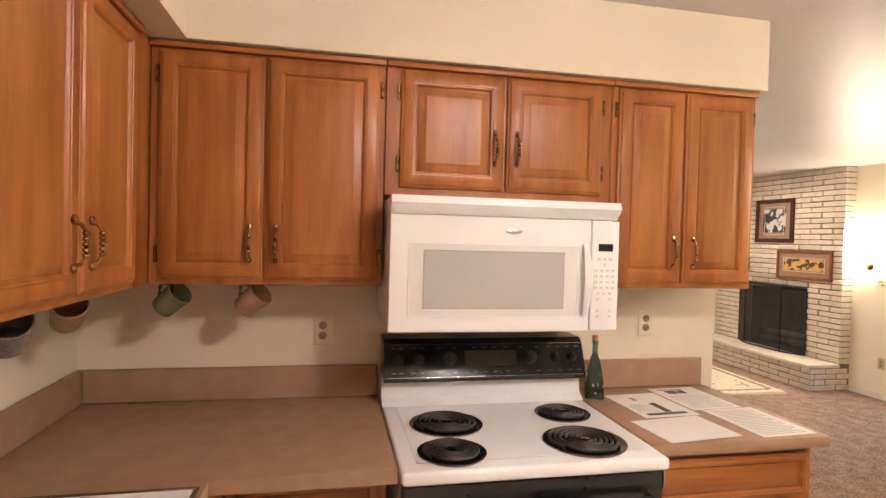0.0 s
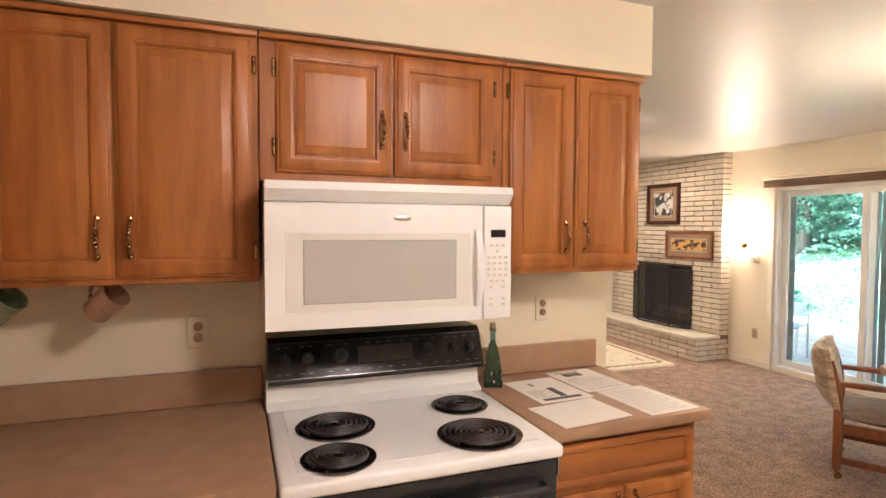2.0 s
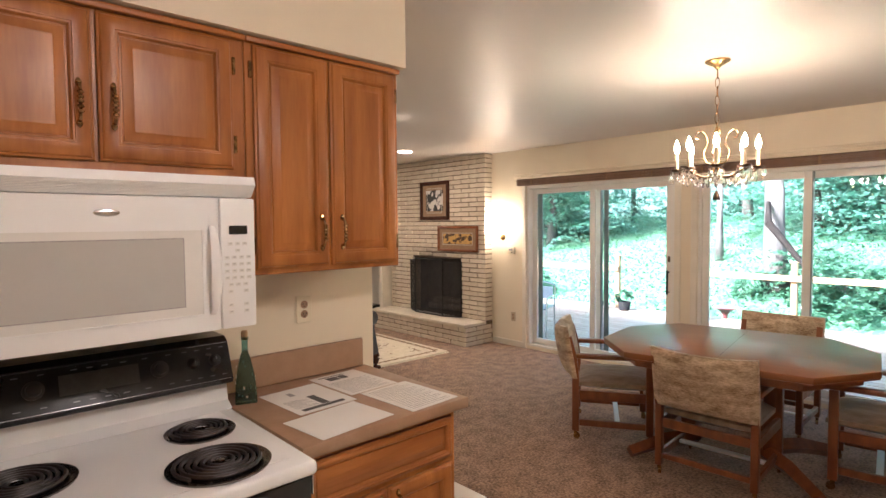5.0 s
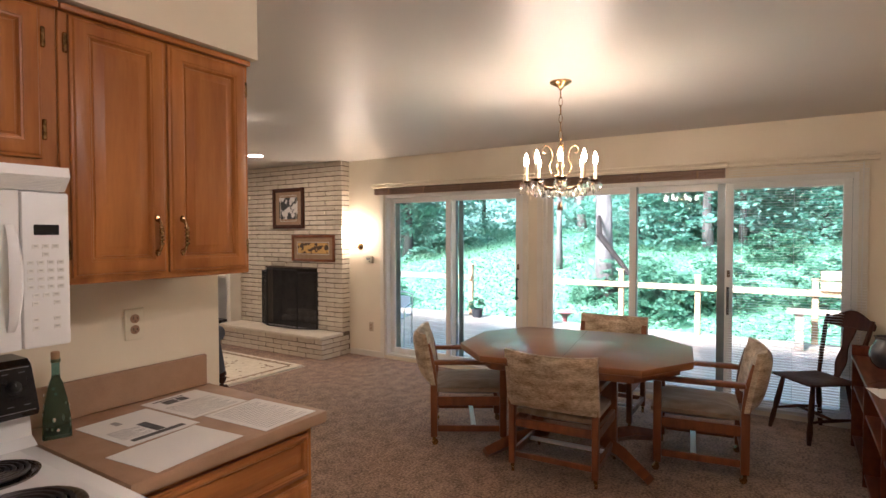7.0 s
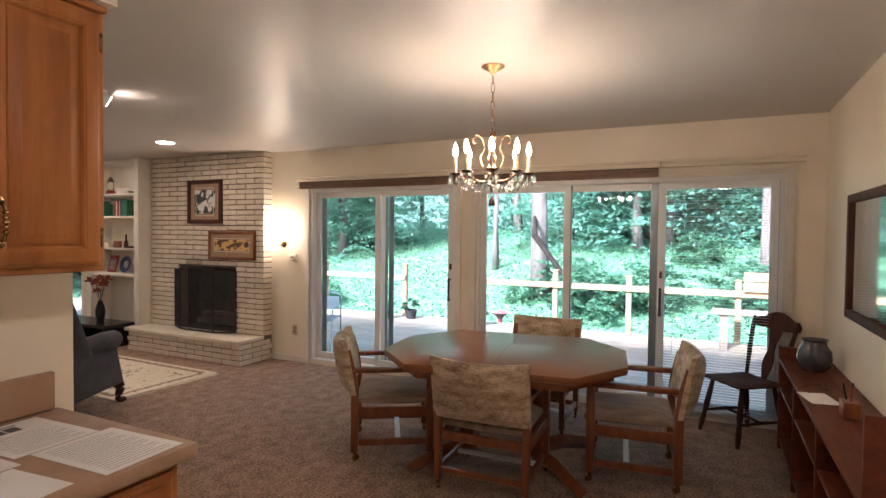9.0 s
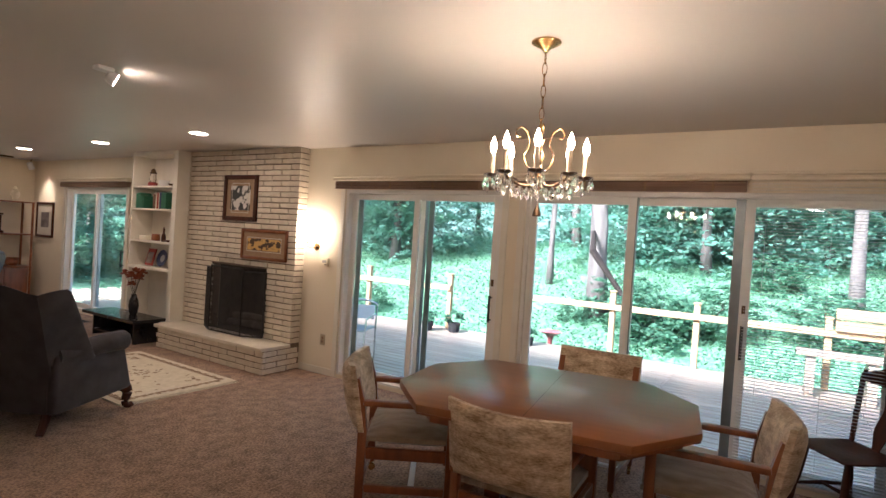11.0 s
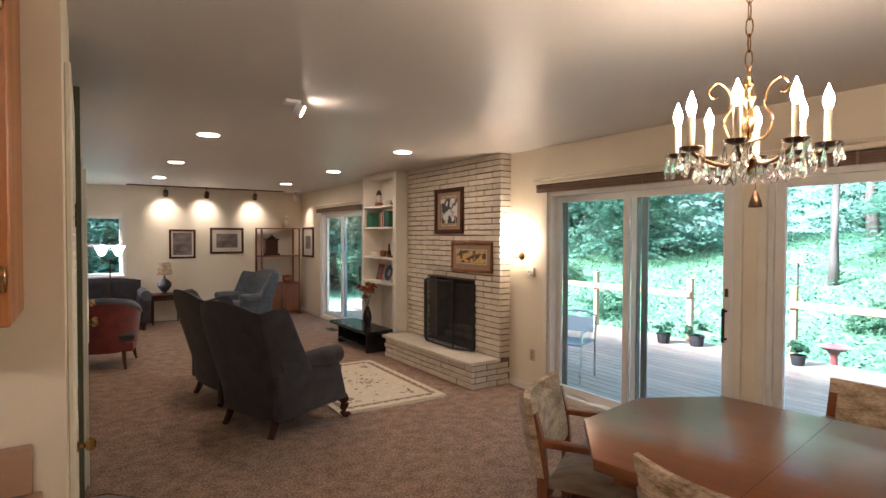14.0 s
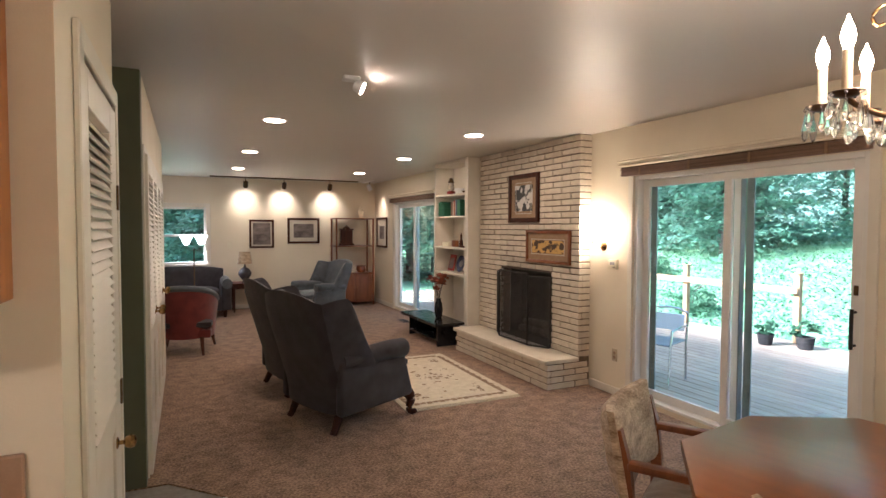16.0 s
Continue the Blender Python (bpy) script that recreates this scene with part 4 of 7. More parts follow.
for i in range(16):
    a, z = rnd.uniform(0, 6.28), rnd.uniform(0.015, 0.14)
    r = 0.040 - 0.010 * (z / 0.14)
    lathe(bm, [(0.001, -0.001), (0.008, 0.0), (0.001, 0.001)], 6, Matrix.Translation((r * math.cos(a), r * math.sin(a), z)) @ Matrix.Rotation(a, 4, "Z") @ Matrix.Rotation(1.57, 4, "Y") @ Matrix.Diagonal((rnd.uniform(0.5, 1.2), 0.6, 1, 1)))
part("painted_leaves", bm, IVORY, bt, "pale painted leaves")


def mug(at, rz, mtl, label, s=1.0):
    """A mug hanging from a cup hook by its handle, mouth tipped to the side."""
    th = thing("hanging_mug", label, "mug", at, rz, "mugs under the cabinets")
    tip = pose(0, 0, -0.055 * s, 0, 52, 0)
    bm = bmesh.new()
    lathe(bm, [(0.030 * s, -0.045 * s), (0.036 * s, -0.04 * s), (0.041 * s, 0.045 * s), (0.038 * s, 0.045 * s), (0.033 * s, -0.034 * s), (0.004, -0.036 * s)], 22, tip)
    part("cup", bm, mtl, th)
    bm = bmesh.new()
    pts = [tip @ Vector((-0.036 * s - 0.026 * s * math.sin(u * math.pi), 0, (u - 0.5) * 0.056 * s)) for u in [i / 8 for i in range(9)]]
    tube(bm, pts, 0.005 * s, 8)
    part("handle", bm, mtl, th)
    bm = bmesh.new()
    pts = [(0, 0, 0.0), (0, 0, -0.01), (0.008, 0, -0.018), (0.004, 0, -0.026), (-0.006, 0, -0.024)]
    tube(bm, pts, 0.0016, 6)
    part("cup_hook", bm, BRASS, th, "brass cup hook")


mug((-0.345, 1.88, 1.385), -28, MUGGREEN, "sage green mug hanging under the cabinet", 1.08)
mug((-0.085, 1.88, 1.385), -28, MUGTAN, "pinkish tan mug hanging under the cabinet", 1.1)
mug((-0.53, 1.58, 1.385), -60, MUGTAN, "tan mug with a dark red inside hanging under the cabinet", 1.1)
mug((-0.53, 1.29, 1.385), -60, MUGBLUE, "dark blue mug hanging under the cabinet", 1.15)


def sheet(corner, rz, w, h, bars, z, label):
    th = thing("paper_sheet", label, "paper", (*corner, z), rz, "papers on the worktop")
    part("sheet", B(0, w, 0, h, 0, 0.0012), PAPER, th, smooth=False)
    for i, (a, b, c, d, dark) in enumerate(bars):
        part("print_block", B(a, b, c, d, 0.0013, 0.0018), INK if dark else GREYINK, th, "dark printed block" if dark else "grey lines of print", smooth=False)


lines = lambda x0, x1, y0, n, st: [(x0, x1 - (0.03 if k % 3 == 2 else 0.0), y0 + k * st, y0 + k * st + 0.0022, False) for k in range(n)]
sheet((1.33, 1.705), 3, 0.235, 0.29, [(0.12, 0.15, 0.05, 0.16, True), (0.03, 0.20, 0.022, 0.045, True), (0.08, 0.10, 0.2, 0.24, False)] + lines(0.02, 0.11, 0.06, 9, 0.011), 0.9146, "printed white paper sheet with dark blocks")
sheet((1.575, 1.77), 3, 0.225, 0.295, [(0.05, 0.10, 0.21, 0.255, True), (0.105, 0.14, 0.21, 0.255, True), (0.03, 0.15, 0.265, 0.272, True)] + lines(0.02, 0.2, 0.02, 13, 0.013), 0.9146, "printed white paper sheet")
sheet((1.625, 1.47), 3, 0.225, 0.295, lines(0.02, 0.2, 0.02, 18, 0.0145), 0.9146, "white paper sheet with lines of print")
sheet((1.275, 1.465), 6, 0.29, 0.215, [], 0.9146, "blank white paper sheet")

# ceiling globe that lights the kitchen
kl = thing("ceiling_light", "white glass globe ceiling light with a brass base", "ceiling light", (1.10, 0.0, C))
part("base", lathe(bmesh.new(), [(0.10, 0.0), (0.10, -0.02), (0.07, -0.035)], 24), GOLD, kl)
part("globe", lathe(bmesh.new(), [(0.06, -0.03), (0.12, -0.055), (0.15, -0.10), (0.14, -0.15), (0.09, -0.185), (0.01, -0.195)], 24), GLOBE, kl, "lit white glass globe")

# ---- dining table and chairs ----
TC = (4.23, 1.376)
tb = thing("dining_table", "octagonal oak dining table with a glossy veneered top", "table", (*TC, 0), 9)
HX, HY, CX, CY = 0.605, 0.762, 0.36, 0.275
full = [(-HX, -HY + CY), (-HX + CX, -HY), (HX - CX, -HY), (HX, -HY + CY), (HX, HY - CY), (HX - CX, HY), (-HX + CX, HY), (-HX, HY - CY)]
part("tabletop", slab(bmesh.new(), full, 0.712, 0.75, 0.006), TABLEWOOD, tb, "glossy veneered octagonal top")
part("edge_band", slab(bmesh.new(), [(x * 0.994, y * 0.994) for x, y in full], 0.702, 0.7117, 0.003), OAK, tb)
part("apron", slab(bmesh.new(), [(x * 0.90, y * 0.90) for x, y in full], 0.655, 0.7015, 0.004), OAK, tb)
part("leaf_seam", B(-HX + 0.012, HX - 0.012, -0.0008, 0.0008, 0.7500, 0.7503), DARKWOOD, tb, "thin seam between the two halves", smooth=False)
for s in (-1, 1):
    part("column", B(-0.09, 0.09, s * 0.24 - 0.045, s * 0.24 + 0.045, 0.10, 0.664, bev=0.008, seg=2), OAK, tb)
for sx in (-1, 1):
    for sy in (-1, 1):
        bm = bmesh.new()
        a, b = Vector((sx * 0.04, sy * 0.2, 0.11)), Vector((sx * 0.40, sy * 0.52, 0.045))
        tube(bm, [a, a.lerp(b, 0.5) + Vector((0, 0, 0.025)), b], [0.055, 0.05, 0.04], 4)
        part("foot", bm, OAK, tb)
part("stretcher", B(-0.03, 0.03, -0.194, 0.194, 0.20, 0.30, bev=0.006), OAK, tb)


def cushion(bm, x0, x1, y0, y1, z0, z1, crown=0.02, n=8, curve=0.0):
    """A padded block: rounded at the rims, crowned on top, bowed along y by curve."""
    def P(u, v, top):
        e = (1 - abs(2 * u - 1) ** 4) * (1 - abs(2 * v - 1) ** 4)
        x, y = x0 + (x1 - x0) * u, y0 + (y1 - y0) * v
        zm, h = (z0 + z1) / 2, (z1 - z0) / 2
        z = zm + (h * (0.35 + 0.65 * e ** 0.45) + crown * e) * (1 if top else -1)
        return (x, y, z + curve * ((2 * v - 1) ** 2))
    g = {}
    for top in (True, False):
        for i in range(n + 1):
            for j in range(n + 1):
                g[top, i, j] = bm.verts.new(P(i / n, j / n, top))
    for i in range(n):
        for j in range(n):
            bm.faces.new([g[True, *k] for k in ((i, j), (i + 1, j), (i + 1, j + 1), (i, j + 1))])
            bm.faces.new([g[False, *k] for k in ((i, j), (i, j + 1), (i + 1, j + 1), (i + 1, j))])
    for i in range(n):
        for a, b in (((i, 0), (i + 1, 0)), ((i + 1, n), (i, n)), ((0, i + 1), (0, i)), ((n, i), (n, i + 1))):
            bm.faces.new((g[True, *a], g[False, *a], g[False, *b], g[True, *b]))
    return bm


def dining_chair():
    """Faces local +x: oak frame, arms, padded seat and wide padded back, casters."""
    th = thing("dining_chair", "oak dining armchair on casters with tan patterned upholstery", "chair", group="chairs round the table")
    for s in (-1, 1):
        y = s * 0.265
        bm = bmesh.new()
        box(bm, -0.295, -0.245, y - 0.02, y + 0.02, 0.06, 0.44, 0.007, 2)
        q = [(-0.295, 0.44), (-0.245, 0.44), (-0.262, 0.60), (-0.30, 0.74), (-0.345, 0.73), (-0.315, 0.60)]
        lo = [bm.verts.new((a, y - 0.02, b)) for a, b in q]
        hi = [bm.verts.new((a, y + 0.02, b)) for a, b in q]
        bm.faces.new(lo), bm.faces.new(list(reversed(hi)))
        for i in range(6):
            bm.faces.new((lo[i], lo[(i + 1) % 6], hi[(i + 1) % 6], hi[i]))
        part("rear_leg", bm, OAK, th)
        part("front_leg", B(0.205, 0.255, y - 0.02, y + 0.02, 0.06, 0.585, bev=0.007, seg=2), OAK, th)
        bm = bmesh.new()
        box(bm, -0.27, 0.275, y - 0.03, y + 0.03, 0.5855, 0.618, 0.01, 2)
        for v in bm.verts:
            v.co.z += 0.012 * math.sin((v.co.x + 0.27) * 5.5)
        part("arm", bm, OAK, th)
        part("side_rail", B(-0.244, 0.204, y - 0.014, y + 0.014, 0.10, 0.145, bev=0.005), OAK, th)
        part("seat_rail", B(-0.244, 0.204, y - 0.014, y + 0.014, 0.29, 0.355, bev=0.004), OAK, th)
        for x in (-0.27, 0.23):
            bm = bmesh.new()
            lathe(bm, [(0.012, 0.038), (0.012, 0.06)], 8, pose(x, y, 0))
            lathe(bm, [(0.020, -0.009), (0.023, -0.006), (0.023, 0.006), (0.020, 0.009)], 14, pose(x + 0.008, y, 0.024, 90, 0, 20))
            part("caster", bm, GOLD, th, "small brass caster")
    # a dark bar given white plastic, so the window's reflection is in its colour
    part("cross_rail", B(0.0, 0.035, -0.25, 0.25, 0.118, 0.138, bev=0.004), PLASTIC, th, "cross bar coloured white for its daylight reflection")
    part("front_rail", B(0.21, 0.24, -0.244, 0.244, 0.29, 0.355, bev=0.004), OAK, th)
    part("rear_rail", B(-0.28, -0.255, -0.244, 0.244, 0.30, 0.355, bev=0.004), OAK, th)
    part("lower_rear_rail", B(-0.285, -0.26, -0.244, 0.244, 0.105, 0.14, bev=0.004), OAK, th)
    part("seat", cushion(bmesh.new(), -0.25, 0.27, -0.25, 0.25, 0.358, 0.435, 0.014), SEATFAB, th, "grey-tan padded seat")
    bm = cushion(bmesh.new(), -0.172, 0.172, -0.290, 0.290, -0.042, 0.042, 0.020, 12, -0.0)
    for v in bm.verts:
        u, y, d = v.co.x, v.co.y, v.co.z
        wrap = -0.05 * (1 - (y / 0.29) ** 2)
        v.co = Vector((-0.275 + wrap + d - 0.22 * (u + 0.165) * 0.9, y, 0.625 + u * (1 + 0.07 * (y / 0.29) ** 2)))
    part("backrest", bm, FABRIC, th, "tan padded back")
    return th


ch = dining_chair()
ch.matrix_basis = pose(3.965, 1.342, 0, 0, 0, 3)
copy_thing(ch, pose(4.15, 2.175, 0, 0, 0, -58))
copy_thing(ch, pose(4.49, 0.62, 0, 0, 0, 98))
copy_thing(ch, pose(5.06, 1.41, 0, 0, 0, 181))


# ---- windsor chair ----
wc = thing("windsor_chair", "dark-stained wooden chair with a carved splat back", "chair", (5.49, -0.07, 0), 128)
bm = cushion(bmesh.new(), -0.20, 0.21, -0.21, 0.21, 0.415, 0.445, 0.0, 10)
for v in bm.verts:
    if v.co.z > 0.43:
        v.co.z -= 0.012 * math.exp(-((v.co.x + 0.03) ** 2 + v.co.y ** 2) / 0.02)
part("seat", bm, DARKWOOD, wc, "saddled dark seat")
for sx, sy in ((0.14, 0.15), (0.14, -0.15), (-0.14, 0.14), (-0.14, -0.14)):
    bm = bmesh.new()
    a, b = Vector((sx, sy, 0.415)), Vector((sx * 1.5, sy * 1.35, 0.0))
    tube(bm, [a, a.lerp(b, 0.25), a.lerp(b, 0.5), a.lerp(b, 0.62), a.lerp(b, 0.8), b], [0.015, 0.02, 0.022, 0.016, 0.021, 0.013], 10)
    part("leg", bm, DARKWOOD, wc)
for s in (-1, 1):
    bm = bmesh.new()
    tube(bm, [(-0.18, s * 0.175, 0.16), (0.0, s * 0.18, 0.165), (0.18, s * 0.185, 0.16)], [0.009, 0.014, 0.009], 8)
    part("stretcher", bm, DARKWOOD, wc)
    bm = bmesh.new()
    tube(bm, [(-0.17, s * 0.165, 0.43), (-0.205, s * 0.18, 0.62), (-0.25, s * 0.20, 0.80), (-0.275, s * 0.205, 0.89)], [0.014, 0.017, 0.016, 0.012], 10)
    part("post", bm, DARKWOOD, wc)
part("stretcher", tube(bmesh.new(), [(0.0, -0.18, 0.165), (0, 0, 0.168), (0, 0.18, 0.165)], [0.009, 0.014, 0.009], 8), DARKWOOD, wc)
bm = bmesh.new()
N = 18
rows = []
for i in range(N + 1):
    y = -0.225 + 0.45 * i / N
    u = y / 0.225
    top = 0.905 + 0.035 * math.cos(u * 3.14159 * 1.0) * (1 - 0.2 * u * u) - 0.02 * (abs(u) > 0.9)
    bot = 0.80 + 0.02 * u * u
    x = -0.262 - 0.03 * (1 - u * u)
    rows.append([bm.verts.new((x + d, y, z)) for d, z in ((0.009, bot), (-0.009, bot), (-0.022, top), (-0.004, top))])
for a, b in zip(rows, rows[1:]):
    for k in range(4):
        bm.faces.new((a[k], a[(k + 1) % 4], b[(k + 1) % 4], b[k]))
bm.faces.new(rows[0]), bm.faces.new(list(reversed(rows[-1])))
part("crest", bm, DARKWOOD, wc, "shaped crest rail")
bm = bmesh.new()
rows = []
for i in range(13):
    z = 0.43 + 0.385 * i / 12
    w = 0.022 + 0.024 * math.sin(i / 12 * 3.14159 * 1.6) ** 2 + 0.008 * (i / 12)
    x = -0.175 - 0.11 * (i / 12)
    rows.append([bm.verts.new((x + d, s * w, z)) for d, s in ((0.006, -1), (0.006, 1), (-0.006, 1), (-0.006, -1))])
for a, b in zip(rows, rows[1:]):
    for k in range(4):
        bm.faces.new((a[k], a[(k + 1) % 4], b[(k + 1) % 4], b[k]))
bm.faces.new(rows[0]), bm.faces.new(list(reversed(rows[-1])))
part("splat", bm, DARKWOOD, wc, "vase-shaped back splat")

# ---- low bookcase by the dining wall ----
bc = thing("low_bookcase", "low open mahogany bookcase against the dining wall", "bookcase", (0, 0, 0))
X0, X1, Y0, Y1, HT = 2.93, 5.38, RIGHT + 0.004, -0.28, 0.655
part("top", B(X0 + 0.023, X1, Y0, Y1, HT - 0.022, HT, bev=0.003), REDWOOD, bc)
for x in (X0 + 0.024, 3.82, 4.60, X1 - 0.022):
    part("upright", B(x, x + 0.022, Y0 + 0.002, Y1 - 0.004, 0.0, HT - 0.023 if x < 5 else HT - 0.023, bev=0.002), REDWOOD, bc)
part("end_lip", B(X1 - 0.02, X1, Y0, Y1, HT + 0.001, HT + 0.075, bev=0.003), REDWOOD, bc)
part("end_panel", B(X0 - 0.001, X0 + 0.022, Y0, Y1 + 0.003, 0.0, 0.95, bev=0.003), REDWOOD, bc, "tall end panel")
part("back", B(X0 + 0.023, X1 - 0.023, Y0, Y0 + 0.008, 0.02, HT - 0.023), REDWOOD, bc, smooth=False)
for a, b in ((X0 + 0.047, 3.819), (3.843, 4.599), (4.623, X1 - 0.023)):
    for z in (0.06, 0.42):
        part("shelf", B(a, b, Y0 + 0.009, Y1 - 0.012, z, z + 0.02, bev=0.002), REDWOOD, bc)
vs = thing("stoneware_jug", "dark glazed stoneware jug with a small handle", "jug", (5.0, -0.44, HT + 0.0005))
part("jug_body", lathe(bmesh.new(), [(0.055, 0), (0.085, 0.03), (0.10, 0.085), (0.092, 0.13), (0.07, 0.165), (0.066, 0.19), (0.076, 0.205), (0.068, 0.205), (0.058, 0.185), (0.05, 0.17)], 24), CLAY, vs)
part("handle", tube(bmesh.new(), [(0.062, 0.03, 0.19), (0.10, 0.04, 0.185), (0.112, 0.042, 0.155), (0.09, 0.036, 0.13)], 0.009, 8), CLAY, vs)
solo("paper_card", B(-0.11, 0.11, -0.07, 0.07, 0, 0.0015), PAPER, "white card lying on the bookcase", "paper", (4.28, -0.36, HT + 0.0005), 12)
sg = thing("reading_glasses", "folded wire reading glasses on the bookcase", "glasses", (4.45, -0.42, HT + 0.004), 20)
for s in (-1, 1):
    bm = bmesh.new()
    tube(bm, [(s * 0.033 + 0.024 * math.cos(a), 0, 0.02 + 0.019 * math.sin(a)) for a in [k * math.pi / 6 for k in range(13)]], 0.0018, 6)
    part("lens_rim", bm, BRONZE, sg)
    part("temple", tube(bmesh.new(), [(s * 0.057, 0, 0.024), (s * 0.055, 0.06, 0.02), (s * 0.05, 0.12, 0.0)], 0.0018, 6), BRONZE, sg)
part("bridge", tube(bmesh.new(), [(-0.009, 0, 0.024), (0, 0, 0.028), (0.009, 0, 0.024)], 0.0018, 6), BRONZE, sg)
hol = thing("pen_holder", "small wooden holder with pens", "pen holder", (3.98, -0.44, HT + 0.0005))
part("cup", B(-0.05, 0.05, -0.035, 0.035, 0, 0.08, bev=0.004), OAK, hol)
for i, (x, y) in enumerate(((-0.02, 0.0), (0.015, 0.012), (0.03, -0.01))):
    part("pen", rod(bmesh.new(), (x, y, 0.081), (x * 1.8, y * 2, 0.155), 0.0042, n=8), BOOKS[1] if i == 0 else BLACKWOOD, hol)


# ---- pictures ----
def picture(name, at, rz, w, h, border, mount, art, label, blocks=(), matw=0.05, frame_mat=DARKWOOD, glazed=True):
    """A framed picture whose front faces local -y, hung with its centre at the given place."""
    th = thing(name, label, "picture", at, rz)
    bm = bmesh.new()
    for a in ((-w / 2, -w / 2 + border, -h / 2, h / 2), (w / 2 - border, w / 2, -h / 2, h / 2), (-w / 2 + border, w / 2 - border, h / 2 - border, h / 2), (-w / 2 + border, w / 2 - border, -h / 2, -h / 2 + border)):
        box(bm, a[0], a[1], -0.028, -0.001, a[2], a[3], 0.005, 2)
    part("picture_frame", bm, frame_mat, th)
    part("mount", B(-w / 2 + border, w / 2 - border, -0.012, -0.002, -h / 2 + border, h / 2 - border), mount, th, smooth=False)
    aw, ah = w / 2 - border - matw, h / 2 - border - matw
    part("print", B(-aw, aw, -0.014, -0.0122, -ah, ah), art, th, smooth=False)
    for a, b, c, d, mtl in blocks:
        part("print_shape", B(a, b, -0.0155, -0.0142, c, d), mtl, th, smooth=False)
    return th


FX = 5.625
picture("framed_picture", (FX + 0.012, 5.82, 1.875), 90 + 180, 0.60, 0.54, 0.05, MATBOARD, PRINT_BW, "dark framed black and white print on the brick chimney", matw=0.075,
        blocks=[(-0.155, 0.155, -0.175, -0.168, CREAMMAT), (-0.155, -0.148, -0.168, 0.175, CREAMMAT), (0.148, 0.155, -0.168, 0.175, CREAMMAT), (-0.155, 0.155, 0.168, 0.175, CREAMMAT)])
picture("framed_picture", (FX + 0.012, 5.365, 1.345), 270, 0.77, 0.345, 0.032, MATBOARD, PRINT_GOLD, "wide framed ochre print with a brown mount on the brick", matw=0.075,
        blocks=[(-0.29, 0.29, -0.082, -0.075, CREAMMAT), (-0.29, 0.29, 0.075, 0.082, CREAMMAT), (-0.29, -0.283, -0.075, 0.075, CREAMMAT), (0.283, 0.29, -0.075, 0.075, CREAMMAT)], frame_mat=OAK)
picture("framed_picture", (3.52, FAR, 1.41), 0, 0.45, 0.54, 0.035, CREAMMAT, PRINT_SEA, "dark framed landscape print on the far wall", matw=0.03)
picture("framed_picture", (4.31, FAR, 1.47), 0, 0.62, 0.50, 0.04, CREAMMAT, PRINT_SEA, "dark framed landscape print with a pale mount", matw=0.075)
picture("framed_picture", (W, 11.12, 1.44), 270, 0.62, 0.60, 0.04, CREAMMAT, PRINT_SEA, "dark framed print beside the sliding door", matw=0.13)
MIRROR = mat("mirror_glass", (0.85, 0.87, 0.86), (0.84, 0.86, 0.85), 0.03, 2, metal=1.0)
mi = thing("wall_mirror", "dark wood framed mirror on the dining wall", "mirror", (4.32, RIGHT, 1.40), 180)
bm = bmesh.new()
for a in ((-0.58, -0.53, -0.37, 0.37), (0.53, 0.58, -0.37, 0.37), (-0.53, 0.53, 0.32, 0.37), (-0.53, 0.53, -0.37, -0.32)):
    box(bm, a[0], a[1], -0.03, -0.001, a[2], a[3], 0.006, 2)
part("mirror_frame", bm, DARKWOOD, mi)
part("mirror_glass", B(-0.53, 0.53, -0.012, -0.004, -0.32, 0.32), MIRROR, mi, smooth=False)

# ---- chandelier ----
CHX, CHY = 3.703, 1.287
cd = thing("chandelier", "brass chandelier with eight lit candle bulbs and crystal drops", "chandelier", (CHX, CHY, 0), 9)
part("canopy", lathe(bmesh.new(), [(0.066, C - 0.001), (0.066, C - 0.008), (0.05, C - 0.018), (0.02, C - 0.034), (0.008, C - 0.05)], 24), GOLD, cd, "round brass ceiling canopy")
z, k = C - 0.046, 0
while z > 2.09:
    bm = bmesh.new()
    pts = [(0.0105 * math.cos(a), 0, z - 0.026 + 0.030 * math.sin(a)) for a in [i * math.pi / 5 for i in range(11)]]
    tube(bm, pts, 0.0023, 6)
    bmesh.ops.transform(bm, matrix=Matrix.Rotation(k * math.pi / 2, 4, "Z"), verts=bm.verts)
    part("chain_link", bm, BRASS, cd)
    z -= 0.050
    k += 1
part("stem", lathe(bmesh.new(), [(0.004, 2.085), (0.010, 2.07), (0.016, 2.05), (0.008, 2.035), (0.022, 2.01), (0.012, 1.985), (0.018, 1.96), (0.026, 1.93), (0.014, 1.90), (0.022, 1.875), (0.012, 1.855), (0.03, 1.83), (0.045, 1.815), (0.03, 1.80), (0.012, 1.785), (0.006, 1.77)], 18), GOLD, cd, "turned brass stem")
for i in range(4):
    a = i * math.pi / 2 + 0.35
    bm = bmesh.new()
    prof = [(0.016, 1.875), (0.05, 1.89), (0.065, 1.94), (0.045, 1.99), (0.055, 2.04), (0.085, 2.065), (0.108, 2.045), (0.10, 2.02), (0.085, 2.022)]
    tube(bm, curved([(r * math.cos(a), r * math.sin(a), zz) for r, zz in prof]), 0.004, 8)
    part("scroll", bm, BRASS, cd, "curved brass scroll")
R = 0.205
